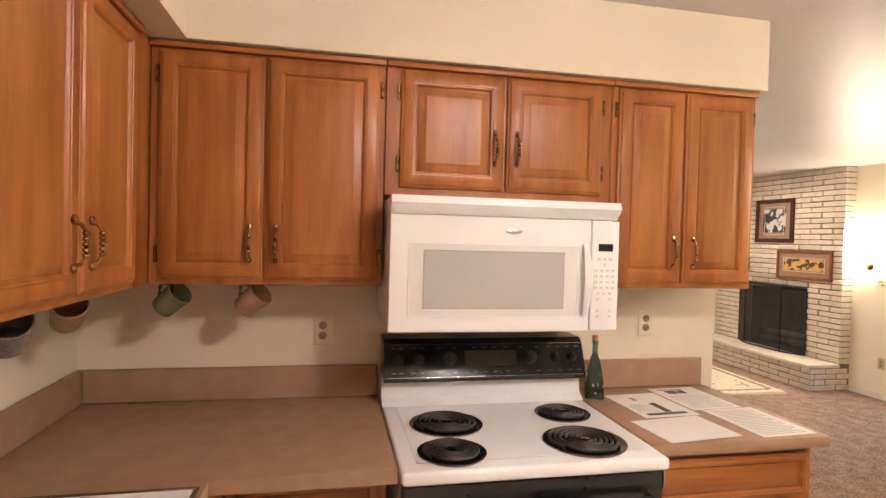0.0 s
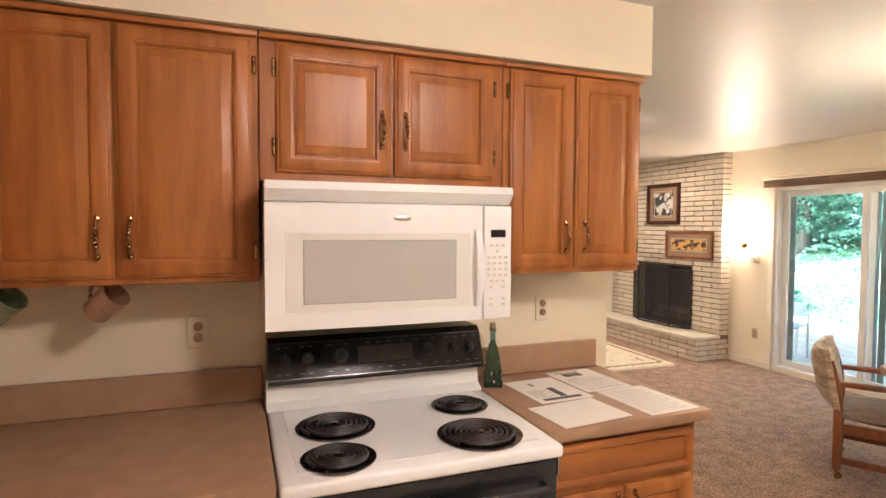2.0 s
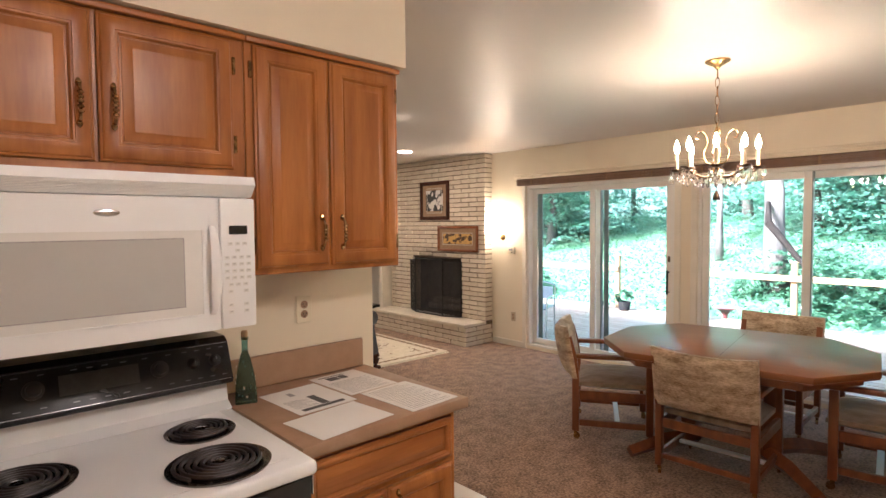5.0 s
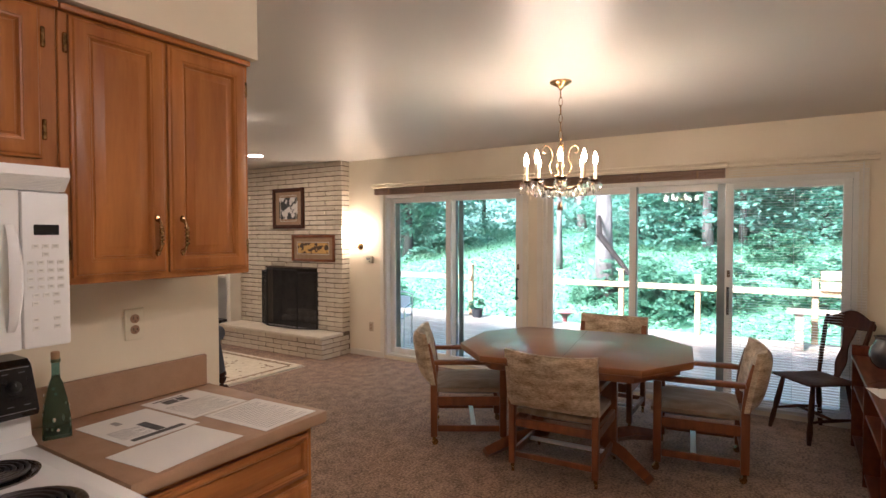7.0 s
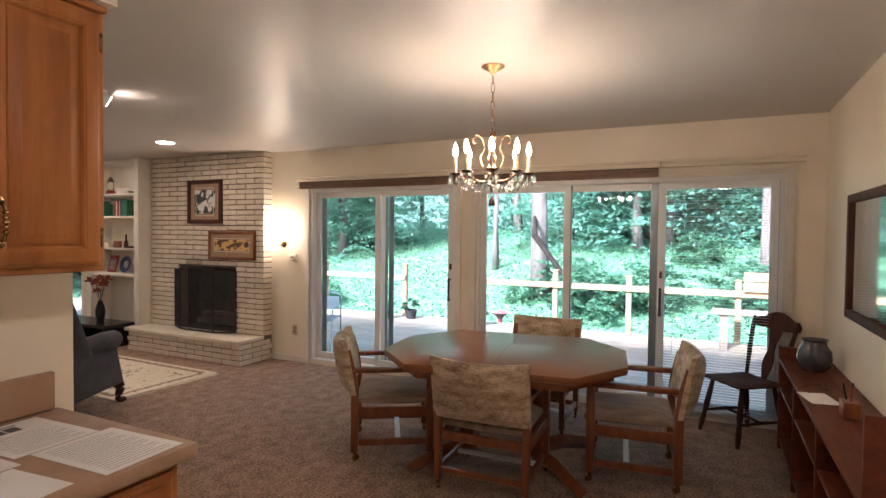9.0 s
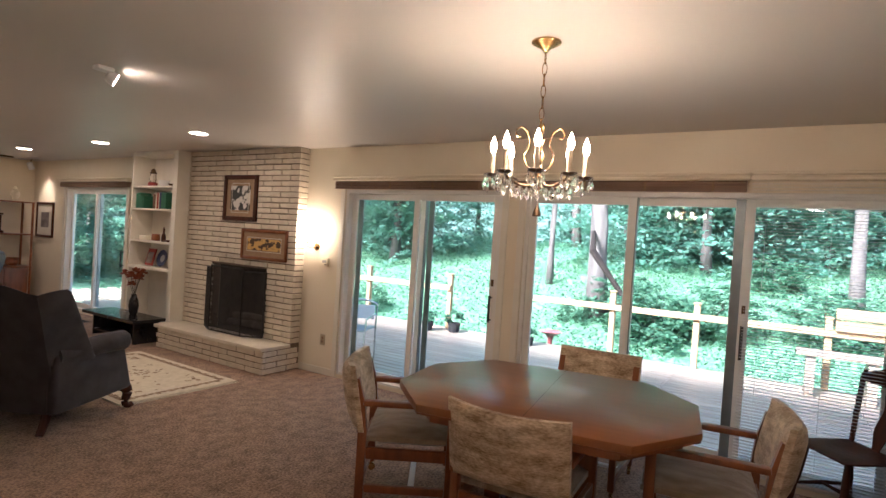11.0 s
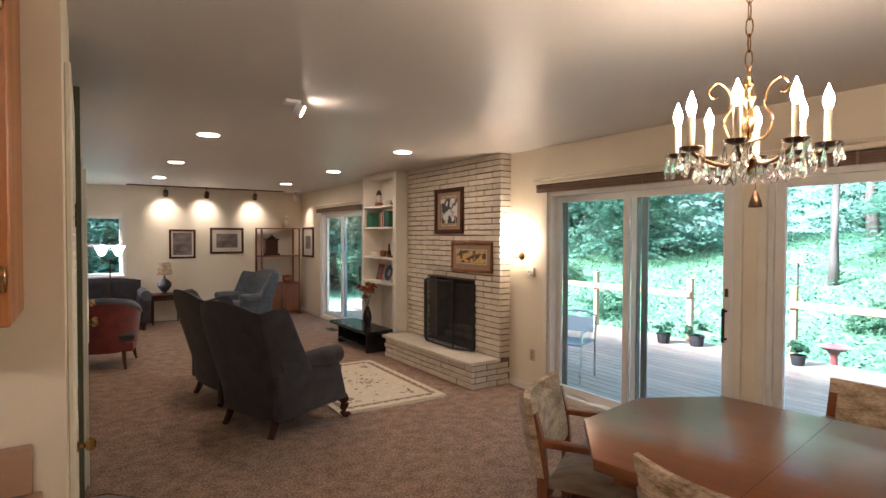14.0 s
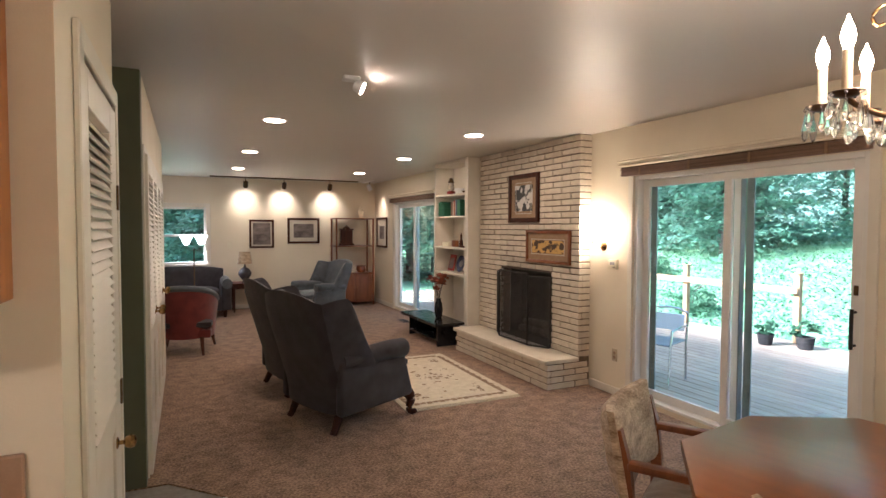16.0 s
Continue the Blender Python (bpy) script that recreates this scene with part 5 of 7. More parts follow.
for i in range(8):
    a = i * math.pi / 4 + 0.2
    r = R if i % 2 == 0 else R * 0.93
    c, s = math.cos(a), math.sin(a)
    bm = bmesh.new()
    prof = [(0.02, 1.815), (0.07, 1.80), (0.12, 1.805), (0.17, 1.825), (r - 0.02, 1.825), (r, 1.838)]
    tube(bm, curved([(q * c, q * s, zz) for q, zz in prof], 4), 0.0066, 8)
    arm = part("arm", bm, BRONZE, cd, "bronze curved arm")
    part("drip_cup", lathe(bmesh.new(), [(0.008, 1.838), (0.024, 1.842), (0.036, 1.852), (0.033, 1.853), (0.012, 1.848)], 16, pose(r * c, r * s, 0)), BRONZE, arm, "bronze drip cup")
    part("candle_sleeve", lathe(bmesh.new(), [(0.0105, 1.848), (0.0105, 1.945), (0.007, 1.948)], 12, pose(r * c, r * s, 0)), CANDLE, arm, "cream candle sleeve")
    part("flame_bulb", lathe(bmesh.new(), [(0.007, 1.948), (0.0125, 1.962), (0.0145, 1.976), (0.011, 1.994), (0.004, 2.012), (0.001, 2.022)], 10, pose(r * c, r * s, 0)), BULB, arm, "lit flame-shaped bulb")
    for j in range(7):
        b = j * 2 * math.pi / 7 + a
        x, y = r * c + 0.034 * math.cos(b), r * s + 0.034 * math.sin(b)
        L = 0.040 + 0.014 * ((i + j) % 3)
        bm = bmesh.new()
        lathe(bm, [(0.001, 1.852), (0.005, 1.846), (0.001, 1.840), (0.0012, 1.836), (0.009, 1.836 - L * 0.62), (0.006, 1.836 - L * 0.9), (0.001, 1.836 - L)], 6, pose(x, y, 0, 0, 0, math.degrees(b)))
        part("crystal_drop", bm, CRYSTAL, arm, "clear faceted crystal", smooth=False)
    for j in range(3):
        q = r * (0.32 + 0.2 * j)
        bm = bmesh.new()
        lathe(bm, [(0.001, 1.80), (0.007, 1.79), (0.012, 1.768), (0.007, 1.752), (0.001, 1.745)], 6, pose(q * c, q * s, -0.002 + 0.004 * j, 0, 0, 30 * j))
        part("crystal_drop", bm, CRYSTAL, arm, "clear faceted crystal", smooth=False)
part("bell", lathe(bmesh.new(), [(0.0015, 1.826), (0.0015, 1.738), (0.008, 1.73), (0.018, 1.70), (0.022, 1.682), (0.019, 1.68), (0.004, 1.69)], 14, pose(0.198, 0.04, 0)), BRONZE, cd, "dark bell hanging from an arm")

# ---- fittings on the window wall ----
sc = thing("wall_sconce", "brass wall sconce with a lit bulb", "wall lamp", (W, 4.684, 1.374), 270)
part("backplate", lathe(bmesh.new(), [(0.045, 0), (0.045, 0.006), (0.03, 0.014), (0.012, 0.02)], 20, pose(0, 0, 0, 90)), GOLD, sc)
for s in (-0.06,):
    part("arm", tube(bmesh.new(), [(0, -0.015, -0.005), (-0.02, -0.06, -0.02), (s, -0.085, 0.0), (s, -0.085, 0.035)], 0.006, 8), BRASS, sc)
    part("drip_cup", lathe(bmesh.new(), [(0.006, 0.033), (0.024, 0.042), (0.022, 0.044), (0.008, 0.038)], 14, pose(s, -0.085, 0)), BRASS, sc)
    part("candle_sleeve", lathe(bmesh.new(), [(0.011, 0.04), (0.011, 0.115)], 12, pose(s, -0.085, 0)), CANDLE, sc)
    part("bulb", lathe(bmesh.new(), [(0.008, 0.115), (0.02, 0.135), (0.027, 0.16), (0.02, 0.19), (0.004, 0.205)], 12, pose(s, -0.085, 0)), SCONCEB, sc, "lit bulb")
tm = thing("thermostat", "beige thermostat on the cream wall", "thermostat", (W, 4.537, 1.212), 270)
part("cover", B(-0.055, 0.055, -0.028, 0, -0.045, 0.045, bev=0.006, seg=2), IVORY, tm)
part("dial_window", B(-0.03, 0.03, -0.031, -0.0285, -0.005, 0.02, bev=0.001), GREYINK, tm)
part("lever", B(0.01, 0.035, -0.033, -0.0285, -0.03, -0.022, bev=0.001), BLACKMATTE, tm)
outlet((W, 4.515, 0.372), 270, mat("tan_plastic_plate", (0.50, 0.41, 0.27), (0.46, 0.37, 0.24), 0.45, 8), label="tan duplex wall outlet above the baseboard")
gr = thing("floor_register", "brown metal floor register near the sliding door", "floor vent", (5.45, 3.05, 0))
bm = bmesh.new()
for a in ((-0.06, -0.05, -0.16, 0.16), (0.05, 0.06, -0.16, 0.16), (-0.05, 0.05, -0.16, -0.15), (-0.05, 0.05, 0.15, 0.16)):
    box(bm, *a, 0, 0.006)
part("rim", bm, RUSTGRILL, gr)
for k in range(14):
    part("slat", B(-0.049, 0.049, -0.143 + k * 0.021, -0.135 + k * 0.021, 0.0005, 0.005), RUSTGRILL, gr, smooth=False)

# ---- fireplace ----
HZ, BX = 0.285, 5.64
fp = thing("fireplace", "cream brick chimney breast with a raised brick hearth", "fireplace", (0, 0, 0))
bm = bmesh.new()
for a in ((BX + 0.012, W - 0.002, 4.872, 5.30, 0.0, C - 0.001), (BX + 0.012, W - 0.002, 6.32, 6.85, 0.0, C - 0.001), (BX + 0.012, W - 0.002, 5.3001, 6.3199, 1.07, C - 0.001), (BX + 0.012, W - 0.002, 5.3001, 6.3199, 0.0, HZ - 0.002)):
    box(bm, *a)
box(bm, 5.285, BX + 0.011, 4.872, 6.80, 0.0, HZ - 0.042)
part("mortar_core", bm, MORTAR, fp, "dark recessed mortar", smooth=False)
part("hearth_slab", B(5.245, BX + 0.01, 4.862, 6.82, HZ - 0.04, HZ, bev=0.006, seg=2), STONE, fp, "cream stone hearth slab")
bm = bmesh.new()
box(bm, W + 0.161, W + 0.50, 5.28, 6.34, 0.20, 1.10)
box(bm, W + 0.0, W + 0.16, 5.29, 5.302, 0.286, 1.07)
box(bm, W + 0.0, W + 0.16, 6.318, 6.33, 0.286, 1.07)
part("firebox", bm, SOOT, fp, "soot-blackened firebox", smooth=False)
part("firebox_floor", B(BX + 0.012, W + 0.16, 5.302, 6.318, 0.279, 0.287), SOOT, fp, smooth=False)
part("lintel_soffit", B(BX + 0.012, W + 0.16, 5.302, 6.318, 1.062, 1.072), SOOT, fp, smooth=False)
for k, (y, z, r) in enumerate(((5.7, 0.36, 0.05), (5.9, 0.35, 0.045), (5.8, 0.44, 0.045))):
    part("log", tube(bmesh.new(), [(W + 0.06 + 0.02 * k, y - 0.28, z), (W + 0.07, y, z + 0.01), (W + 0.06, y + 0.28, z)], [r, r * 1.1, r * 0.9], 10), BARK, fp, "charred log")
# folding mesh screen
sn = thing("fire_screen", "black folding mesh fire screen on the hearth", "fire screen", (0, 0, 0))
FOLD = [(BX - 0.04, 5.28), (BX - 0.155, 5.52), (BX - 0.155, 6.09), (BX - 0.04, 6.33)]
for k, ((xa, ya), (xb, yb)) in enumerate(zip(FOLD, FOLD[1:])):
    z0, z1 = HZ + 0.012, 1.03 + (0.03 if k == 1 else 0.0)
    bm = bmesh.new()
    pts = [(xa, ya, z0), (xb, yb, z0), (xb, yb, z1), (xa, ya, z1), (xa, ya, z0)]
    for p, q in zip(pts, pts[1:]):
        rod(bm, p, q, 0.008, n=8)
    pf = part("panel_frame", bm, BLACKMATTE, sn)
    bm = bmesh.new()
    L = math.hypot(xb - xa, yb - ya)
    n = int(L / 0.0105)
    for i in range(1, n):
        u = i / n
        x, y = xa + (xb - xa) * u, ya + (yb - ya) * u
        rod(bm, (x, y, z0), (x, y, z1), 0.0014, n=3)
    for i in range(1, 62):
        z = z0 + (z1 - z0) * i / 62
        rod(bm, (xa, ya, z), (xb, yb, z), 0.0012, n=3)
    part("wire_mesh", bm, BLACKMATTE, pf, "fine black wire mesh", smooth=False)

# ---- built-in bookcase ----
bk = thing("built_in_bookcase", "white built-in bookcase beside the chimney, half full", "bookcase", (0, 0, 0))
QX, Q0, Q1 = 5.47, 6.86, 7.90
part("side", B(QX, W - 0.002, Q0, Q0 + 0.09, 0, C - 0.002, bev=0.003), WHITE, bk, smooth=False)
part("side", B(QX, W - 0.002, Q1 - 0.03, Q1, 0, C - 0.002, bev=0.003), WHITE, bk, smooth=False)
part("back", B(W - 0.014, W - 0.003, Q0 + 0.091, Q1 - 0.031, 0, C - 0.05), WHITE, bk, smooth=False)
part("head", B(QX, W - 0.015, Q0 + 0.091, Q1 - 0.031, C - 0.05, C - 0.002, bev=0.002), WHITE, bk, smooth=False)
SH = (0.93, 1.275, 1.70, 2.0)
for z in SH:
    part("shelf", B(QX + 0.005, W - 0.015, Q0 + 0.091, Q1 - 0.031, z - 0.035 if z < 1 else z - 0.024, z, bev=0.002), WHITE, bk, smooth=False)


def book(y, z, w, h, d, mtl, x=5.52, tilt=0.0):
    th = thing("book", "hardback book standing on the shelf", "book", (x, y, z + 0.0005), 0, "books")
    bm = B(0, d, -w / 2, w / 2, 0, h, bev=0.002)
    part("cover", bm, mtl, th)
    part("pages", B(0.004, d + 0.002, -w / 2 + 0.003, w / 2 - 0.003, 0.004, h + 0.0005), PAPER, th, "cream page block", smooth=False)
    if tilt:
        th.matrix_world = pose(x, y, z + 0.004, tilt)


rnd = random.Random(3)
y = 7.80
for w, h, m_ in ((0.05, 0.2, 0), (0.045, 0.21, 0), (0.05, 0.17, 0), (0.03, 0.17, 0)):
    book(y, SH[2], w, h, 0.16, BOOKS[m_], 5.50)
    y -= w + 0.001
y = 7.40
for w, h, m_ in ((0.05, 0.19, 2), (0.03, 0.2, 3), (0.035, 0.215, 1), (0.025, 0.215, 3), (0.045, 0.22, 4), (0.05, 0.22, 0), (0.05, 0.21, 0)):
    book(y, SH[2], w, h, 0.16, BOOKS[m_], 5.50)
    y -= w + 0.001
# objects on the shelves
lt = thing("oil_lantern", "dark metal and glass oil lantern", "lantern", (5.60, 7.62, SH[3] + 0.0005))
part("tank", lathe(bmesh.new(), [(0.055, 0), (0.06, 0.02), (0.058, 0.05), (0.03, 0.06)], 18), BOOKS[1], lt)
part("chimney", lathe(bmesh.new(), [(0.03, 0.06), (0.045, 0.09), (0.045, 0.13), (0.03, 0.17)], 18), CRYSTAL, lt, "clear glass chimney")
part("hood", lathe(bmesh.new(), [(0.035, 0.17), (0.05, 0.18), (0.03, 0.20), (0.03, 0.22), (0.012, 0.24)], 18), BRONZE, lt)
for s in (-1, 1):
    part("side_tube", tube(bmesh.new(), [(0, s * 0.05, 0.03), (0, s * 0.062, 0.06), (0, s * 0.062, 0.17), (0, s * 0.03, 0.2)], 0.006, 6), BRONZE, lt)
solo("glass_bowl", lathe(bmesh.new(), [(0.03, 0), (0.06, 0.03), (0.07, 0.08), (0.066, 0.08), (0.055, 0.035), (0.01, 0.01)], 20), PLASTIC, "pale pressed glass bowl", "bowl", (5.60, 7.36, SH[3] + 0.0005))
solo("small_dish", lathe(bmesh.new(), [(0.025, 0), (0.05, 0.02), (0.06, 0.035), (0.055, 0.035), (0.02, 0.012)], 20), BRONZE, "small dark metal dish on the shelf", "dish", (5.60, 7.16, SH[3] + 0.0005))
solo("stacked_box", B(-0.06, 0.06, -0.1, 0.1, 0, 0.06, bev=0.004), IVORY, "cream box lying on the shelf", "box", (5.60, 7.68, SH[1] + 0.0005))
solo("wooden_clock", slab(bmesh.new(), [(-0.03, -0.06), (0.03, -0.06), (0.03, 0.06), (-0.03, 0.06)], 0, 0.09, 0.012), OAK, "small wooden mantel clock", "clock", (5.6, 7.48, SH[1] + 0.0005))
solo("brown_bottle", lathe(bmesh.new(), [(0.025, 0), (0.028, 0.05), (0.022, 0.09), (0.012, 0.11), (0.014, 0.16), (0.006, 0.19)], 14), DARKWOOD, "tall dark wooden figurine", "ornament", (5.60, 7.30, SH[1] + 0.0005))
solo("dark_tray", B(-0.05, 0.05, -0.12, 0.12, 0, 0.025, bev=0.004), DARKWOOD, "dark wooden tray on the bookshelf", "tray", (5.58, 7.12, SH[1] + 0.0005))
for yy, w, h, mt_, lb in ((7.10, 0.08, 0.12, DARKWOOD, "small dark photo frame"), (7.02, 0.06, 0.1, BRONZE, "small bronze photo frame")):
    f = thing("photo_frame", lb, "photo frame", (5.62, yy, SH[1] + (0.026 if yy > 7.05 else 0.0008)), 270)
    bm = bmesh.new()
    box(bm, -w / 2, w / 2, -0.012, 0, 0.0, h, 0.003)
    part("surround", bm, mt_, f)
    part("photo", B(-w / 2 + 0.012, w / 2 - 0.012, -0.014, -0.0125, 0.012, h - 0.012), CREAMMAT, f, smooth=False)
for yy, w, h, mt_, lb in ((7.60, 0.17, 0.23, BOOKS[1], "red illustrated book propped on the shelf"), (7.06, 0.12, 0.18, BOOKS[3], "cream card propped on the shelf")):
    f = thing("propped_book", lb, "book", (5.58, yy, SH[0] + 0.003), 270)
    f.matrix_world = pose(5.60, yy, SH[0] + 0.006, 0, 0, 270) @ pose(0, 0, 0, -14)
    part("cover", B(-w / 2, w / 2, -0.02, 0, 0, h, bev=0.002), mt_, f)
    part("cover_picture", B(-w / 2 + 0.02, w / 2 - 0.02, -0.0215, -0.0202, 0.03, h - 0.05), PRINT_SEA, f, smooth=False)
pl = thing("display_plate", "blue display plate propped on the shelf", "plate", (5.60, 7.32, SH[0] + 0.004), 270)
pl.matrix_world = pose(5.62, 7.32, SH[0] + 0.118, 0, 0, 270) @ pose(0, 0, 0, 78)
part("plate", lathe(bmesh.new(), [(0.06, 0), (0.11, 0.012), (0.115, 0.018), (0.06, 0.006), (0.005, 0.004)], 28), BOOKS[4], pl)
part("centre", lathe(bmesh.new(), [(0.05, 0.007), (0.048, 0.009)], 20), GREYINK, pl)

# ---- low black table with a vase of dried flowers ----
lb = thing("low_table", "low black lacquered table in front of the bookcase", "table", (0, 0, 0))
part("tabletop", B(5.05, 5.462, 6.92, 8.16, 0.275, 0.315, bev=0.004), BLACKWOOD, lb)
part("lower_shelf", B(5.13, 5.45, 7.07, 8.00, 0.06, 0.085, bev=0.003), BLACKWOOD, lb)
part("side_panel", B(5.13, 5.45, 7.04, 7.07, 0.0, 0.2745, bev=0.003), BLACKWOOD, lb)
part("side_panel", B(5.13, 5.45, 8.00, 8.03, 0.0, 0.2745, bev=0.003), BLACKWOOD, lb)
part("back_panel", B(5.43, 5.45, 7.071, 7.999, 0.086, 0.2745), BLACKWOOD, lb, smooth=False)
va = thing("flower_vase", "black vase of russet dried flowers on the low table", "vase", (5.32, 7.42, 0.3155))
part("vase_body", lathe(bmesh.new(), [(0.035, 0), (0.05, 0.03), (0.062, 0.11), (0.05, 0.19), (0.03, 0.235), (0.036, 0.26), (0.03, 0.26), (0.022, 0.23)], 20), BLACKWOOD, va)
rnd = random.Random(11)
for k in range(9):
    a, lean, h = k * 0.7 + 0.3, rnd.uniform(0.03, 0.13), rnd.uniform(0.34, 0.56)
    x, y = lean * math.cos(a), lean * math.sin(a)
    st = part("stem", tube(bmesh.new(), [(0, 0, 0.22), (x * 0.4, y * 0.4, 0.22 + (h - 0.22) * 0.5), (x, y, h)], 0.003, 5), BARK, va)
    bm = bmesh.new()
    for j in range(14):
        b = j * 2.4
        el = rnd.uniform(-0.4, 1.3)
        d = Vector((math.cos(b) * math.cos(el), math.sin(b) * math.cos(el), math.sin(el)))
        lathe(bm, [(0.001, 0), (0.026, 0.03), (0.018, 0.052), (0.001, 0.06)], 5, Matrix.Translation((x, y, h)) @ d.to_track_quat("Z", "Y").to_matrix().to_4x4() @ Matrix.Diagonal((1, 0.35, 1, 1)))
    part("blossom", bm, PETAL, st, "russet dried blossom")


# ---- rug ----
rg2 = thing("area_rug", "cream wool rug with a brown floral border", "rug", (4.42, 5.76, 0), -1)
part("field", B(-0.56, 0.56, -0.88, 0.88, 0.0, 0.012, bev=0.003), RUG, rg2)
bm = bmesh.new()
rnd = random.Random(5)
for s in (-1, 1):
    for k in range(24):
        t0 = -0.78 + 1.56 * k / 24
        box(bm, s * 0.475 - 0.028, s * 0.475 + 0.028 - 0.014 * (k % 2), t0, t0 + 0.056, 0.0122, 0.0134)
    for k in range(15):
        t0 = -0.44 + 0.89 * k / 15
        box(bm, t0, t0 + 0.05, s * 0.79 - 0.028 + 0.014 * (k % 2), s * 0.79 + 0.028, 0.0122, 0.0134)
tagged(part("border_motif", bm, RUGDARK, rg2, "brown floral border", smooth=False), kind="stuff")
bm = bmesh.new()
for k in range(46):
    cx, cy = rnd.gauss(0, 0.11), rnd.gauss(0, 0.22)
    lathe(bm, [(rnd.uniform(0.01, 0.026), 0.0122), (0.008, 0.0134)], 6, pose(cx, cy, 0))
for sx in (-1, 1):
    for sy in (-1, 1):
        for k in range(16):
            cx, cy = sx * (0.36 - abs(rnd.gauss(0, 0.06))), sy * (0.66 - abs(rnd.gauss(0, 0.09)))
            lathe(bm, [(rnd.uniform(0.008, 0.022), 0.0122), (0.006, 0.0134)], 6, pose(cx, cy, 0))
tagged(part("centre_motif", bm, RUGDARK, rg2, "brown floral centre", smooth=False), kind="stuff")
bm = bmesh.new()
for s in (-1, 1):
    for k in range(70):
        x = -0.55 + 1.1 * k / 69
        box(bm, x - 0.004, x + 0.004, s * 0.88, s * (0.93 + 0.006 * rnd.random()), 0.001, 0.005)
tagged(part("fringe", bm, RUG, rg2, "cream fringe", smooth=False), kind="stuff")


# ---- wing chairs ----
def wing_chair(fabric, label, group):
    """Faces local +x: a back and two wings bent out of one plan curve, rolled arms, low padded base."""
    th = thing("wing_chair", label, "armchair", group=group)
    part("seat_frame", B(-0.34, 0.34, -0.345, 0.345, 0.15, 0.36, bev=0.025, seg=3), fabric, th)
    part("seat_cushion", cushion(bmesh.new(), -0.26, 0.38, -0.285, 0.285, 0.362, 0.475, 0.02), fabric, th)

    def plan(q):
        """q from -1 (front of one wing) through 0 (middle of the back) to 1."""
        s, a = (1 if q > 0 else -1), abs(q)
        if a < 0.55:
            k = a / 0.55
            return Vector((-0.335 + 0.045 * k ** 3, s * 0.355 * k, 0)), Vector((-1, s * 0.35 * k ** 3, 0)).normalized()
        k = (a - 0.55) / 0.45
        return Vector((-0.29 + 0.33 * k, s * (0.355 + 0.060 * math.sin(k * 1.7)), 0)), Vector((-0.45 * (1 - k), s, 0)).normalized()

    def crest(q):
        a = abs(q)
        if a < 0.55:
            return 1.06 - 0.075 * (a / 0.55) ** 2.4
        k = (a - 0.55) / 0.45
        if k < 0.6:
            return 0.985 + 0.035 * math.sin(k / 0.6 * math.pi / 2)
        u = (k - 0.6) / 0.4
        return 1.02 - 0.44 * (0.5 - 0.5 * math.cos(u ** 0.9 * math.pi))

    def shell(q0, q1, n, low):
        bm = bmesh.new()
        m, half, loops = 9, 0.043, []
        for i in range(n + 1):
            q = q0 + (q1 - q0) * i / n
            p, o = plan(q)
            z1 = crest(q)
            end = 0.62 if abs(q) > 0.985 else 1.0
            loop = []
            for side in (1, -1):
                for k in range(m + 1):
                    v = k / m if side == 1 else 1 - k / m
                    z = low + (z1 - low) * v
                    taper = (1 - max(0.0, v - 0.86) / 0.14 * 0.55) * end
                    c = p + o * (side * half * taper)
                    loop.append(bm.verts.new((c.x - 0.05 - 0.29 * (z - 0.3) * (1 if z > 0.3 else 0.3), c.y * (0.92 + 0.10 * z + 0.10 * max(0, z - 0.6)), z + (0.012 if k == m and side == 1 else 0))))
            loops.append(loop)
        for a, b in zip(loops, loops[1:]):
            for k in range(len(a)):
                bm.faces.new((a[k], a[(k + 1) % len(a)], b[(k + 1) % len(a)], b[k]))
        bm.faces.new(loops[0]), bm.faces.new(list(reversed(loops[-1])))
        return bm
    part("back", shell(-0.56, 0.56, 20, 0.15), fabric, th, "high arched back")
    for s in (-1, 1):
        part("wing", shell(s * 0.555, s * 1.0, 14, 0.50), fabric, th, "curved side wing")
        bm = B(-0.375, 0.325, s * 0.375 - 0.045, s * 0.375 + 0.04, 0.15, 0.57, bev=0.03, seg=3)
        for v in bm.verts:
            v.co.x -= 0.06 * max(0.0, 0.3 - v.co.x) * 0.4
            if v.co.z > 0.3 and v.co.x > 0.1:
                v.co.x -= 0.10 * (v.co.z - 0.3) / 0.27
            if v.co.z < 0.3 and v.co.x > 0.1:
                v.co.z += 0.03 * (v.co.x - 0.1) / 0.2
        part("arm_panel", bm, fabric, th)
        bm = bmesh.new()
        tube(bm, [(-0.36, s * 0.375, 0.560), (-0.15, s * 0.378, 0.572), (0.08, s * 0.388, 0.582), (0.225, s * 0.392, 0.578), (0.242, s * 0.392, 0.577), (0.25, s * 0.392, 0.576)], [0.062, 0.068, 0.077, 0.078, 0.070, 0.045], 18)
        part("arm_roll", bm, fabric, th, "rolled arm")
        bm = bmesh.new()
        tube(bm, curved([(0.30, s * 0.33, 0.20), (0.335, s * 0.35, 0.17), (0.350, s * 0.36, 0.12), (0.335, s * 0.352, 0.065), (0.340, s * 0.355, 0.03), (0.365, s * 0.365, 0.012), (0.37, s * 0.37, 0.0)], 3), [0.055 - 0.030 * min(1, i / 10) + (0.012 if i > 14 else 0) for i in range(19)], 12)
        part("front_leg", bm, DARKWOOD, th, "dark cabriole leg")
        bm = bmesh.new()
        tube(bm, [(-0.31, s * 0.29, 0.17), (-0.335, s * 0.297, 0.10), (-0.365, s * 0.30, 0.035), (-0.385, s * 0.305, 0.0)], [0.036, 0.031, 0.027, 0.026], 8)
        part("rear_leg", bm, DARKWOOD, th, "dark raked leg")
    return th


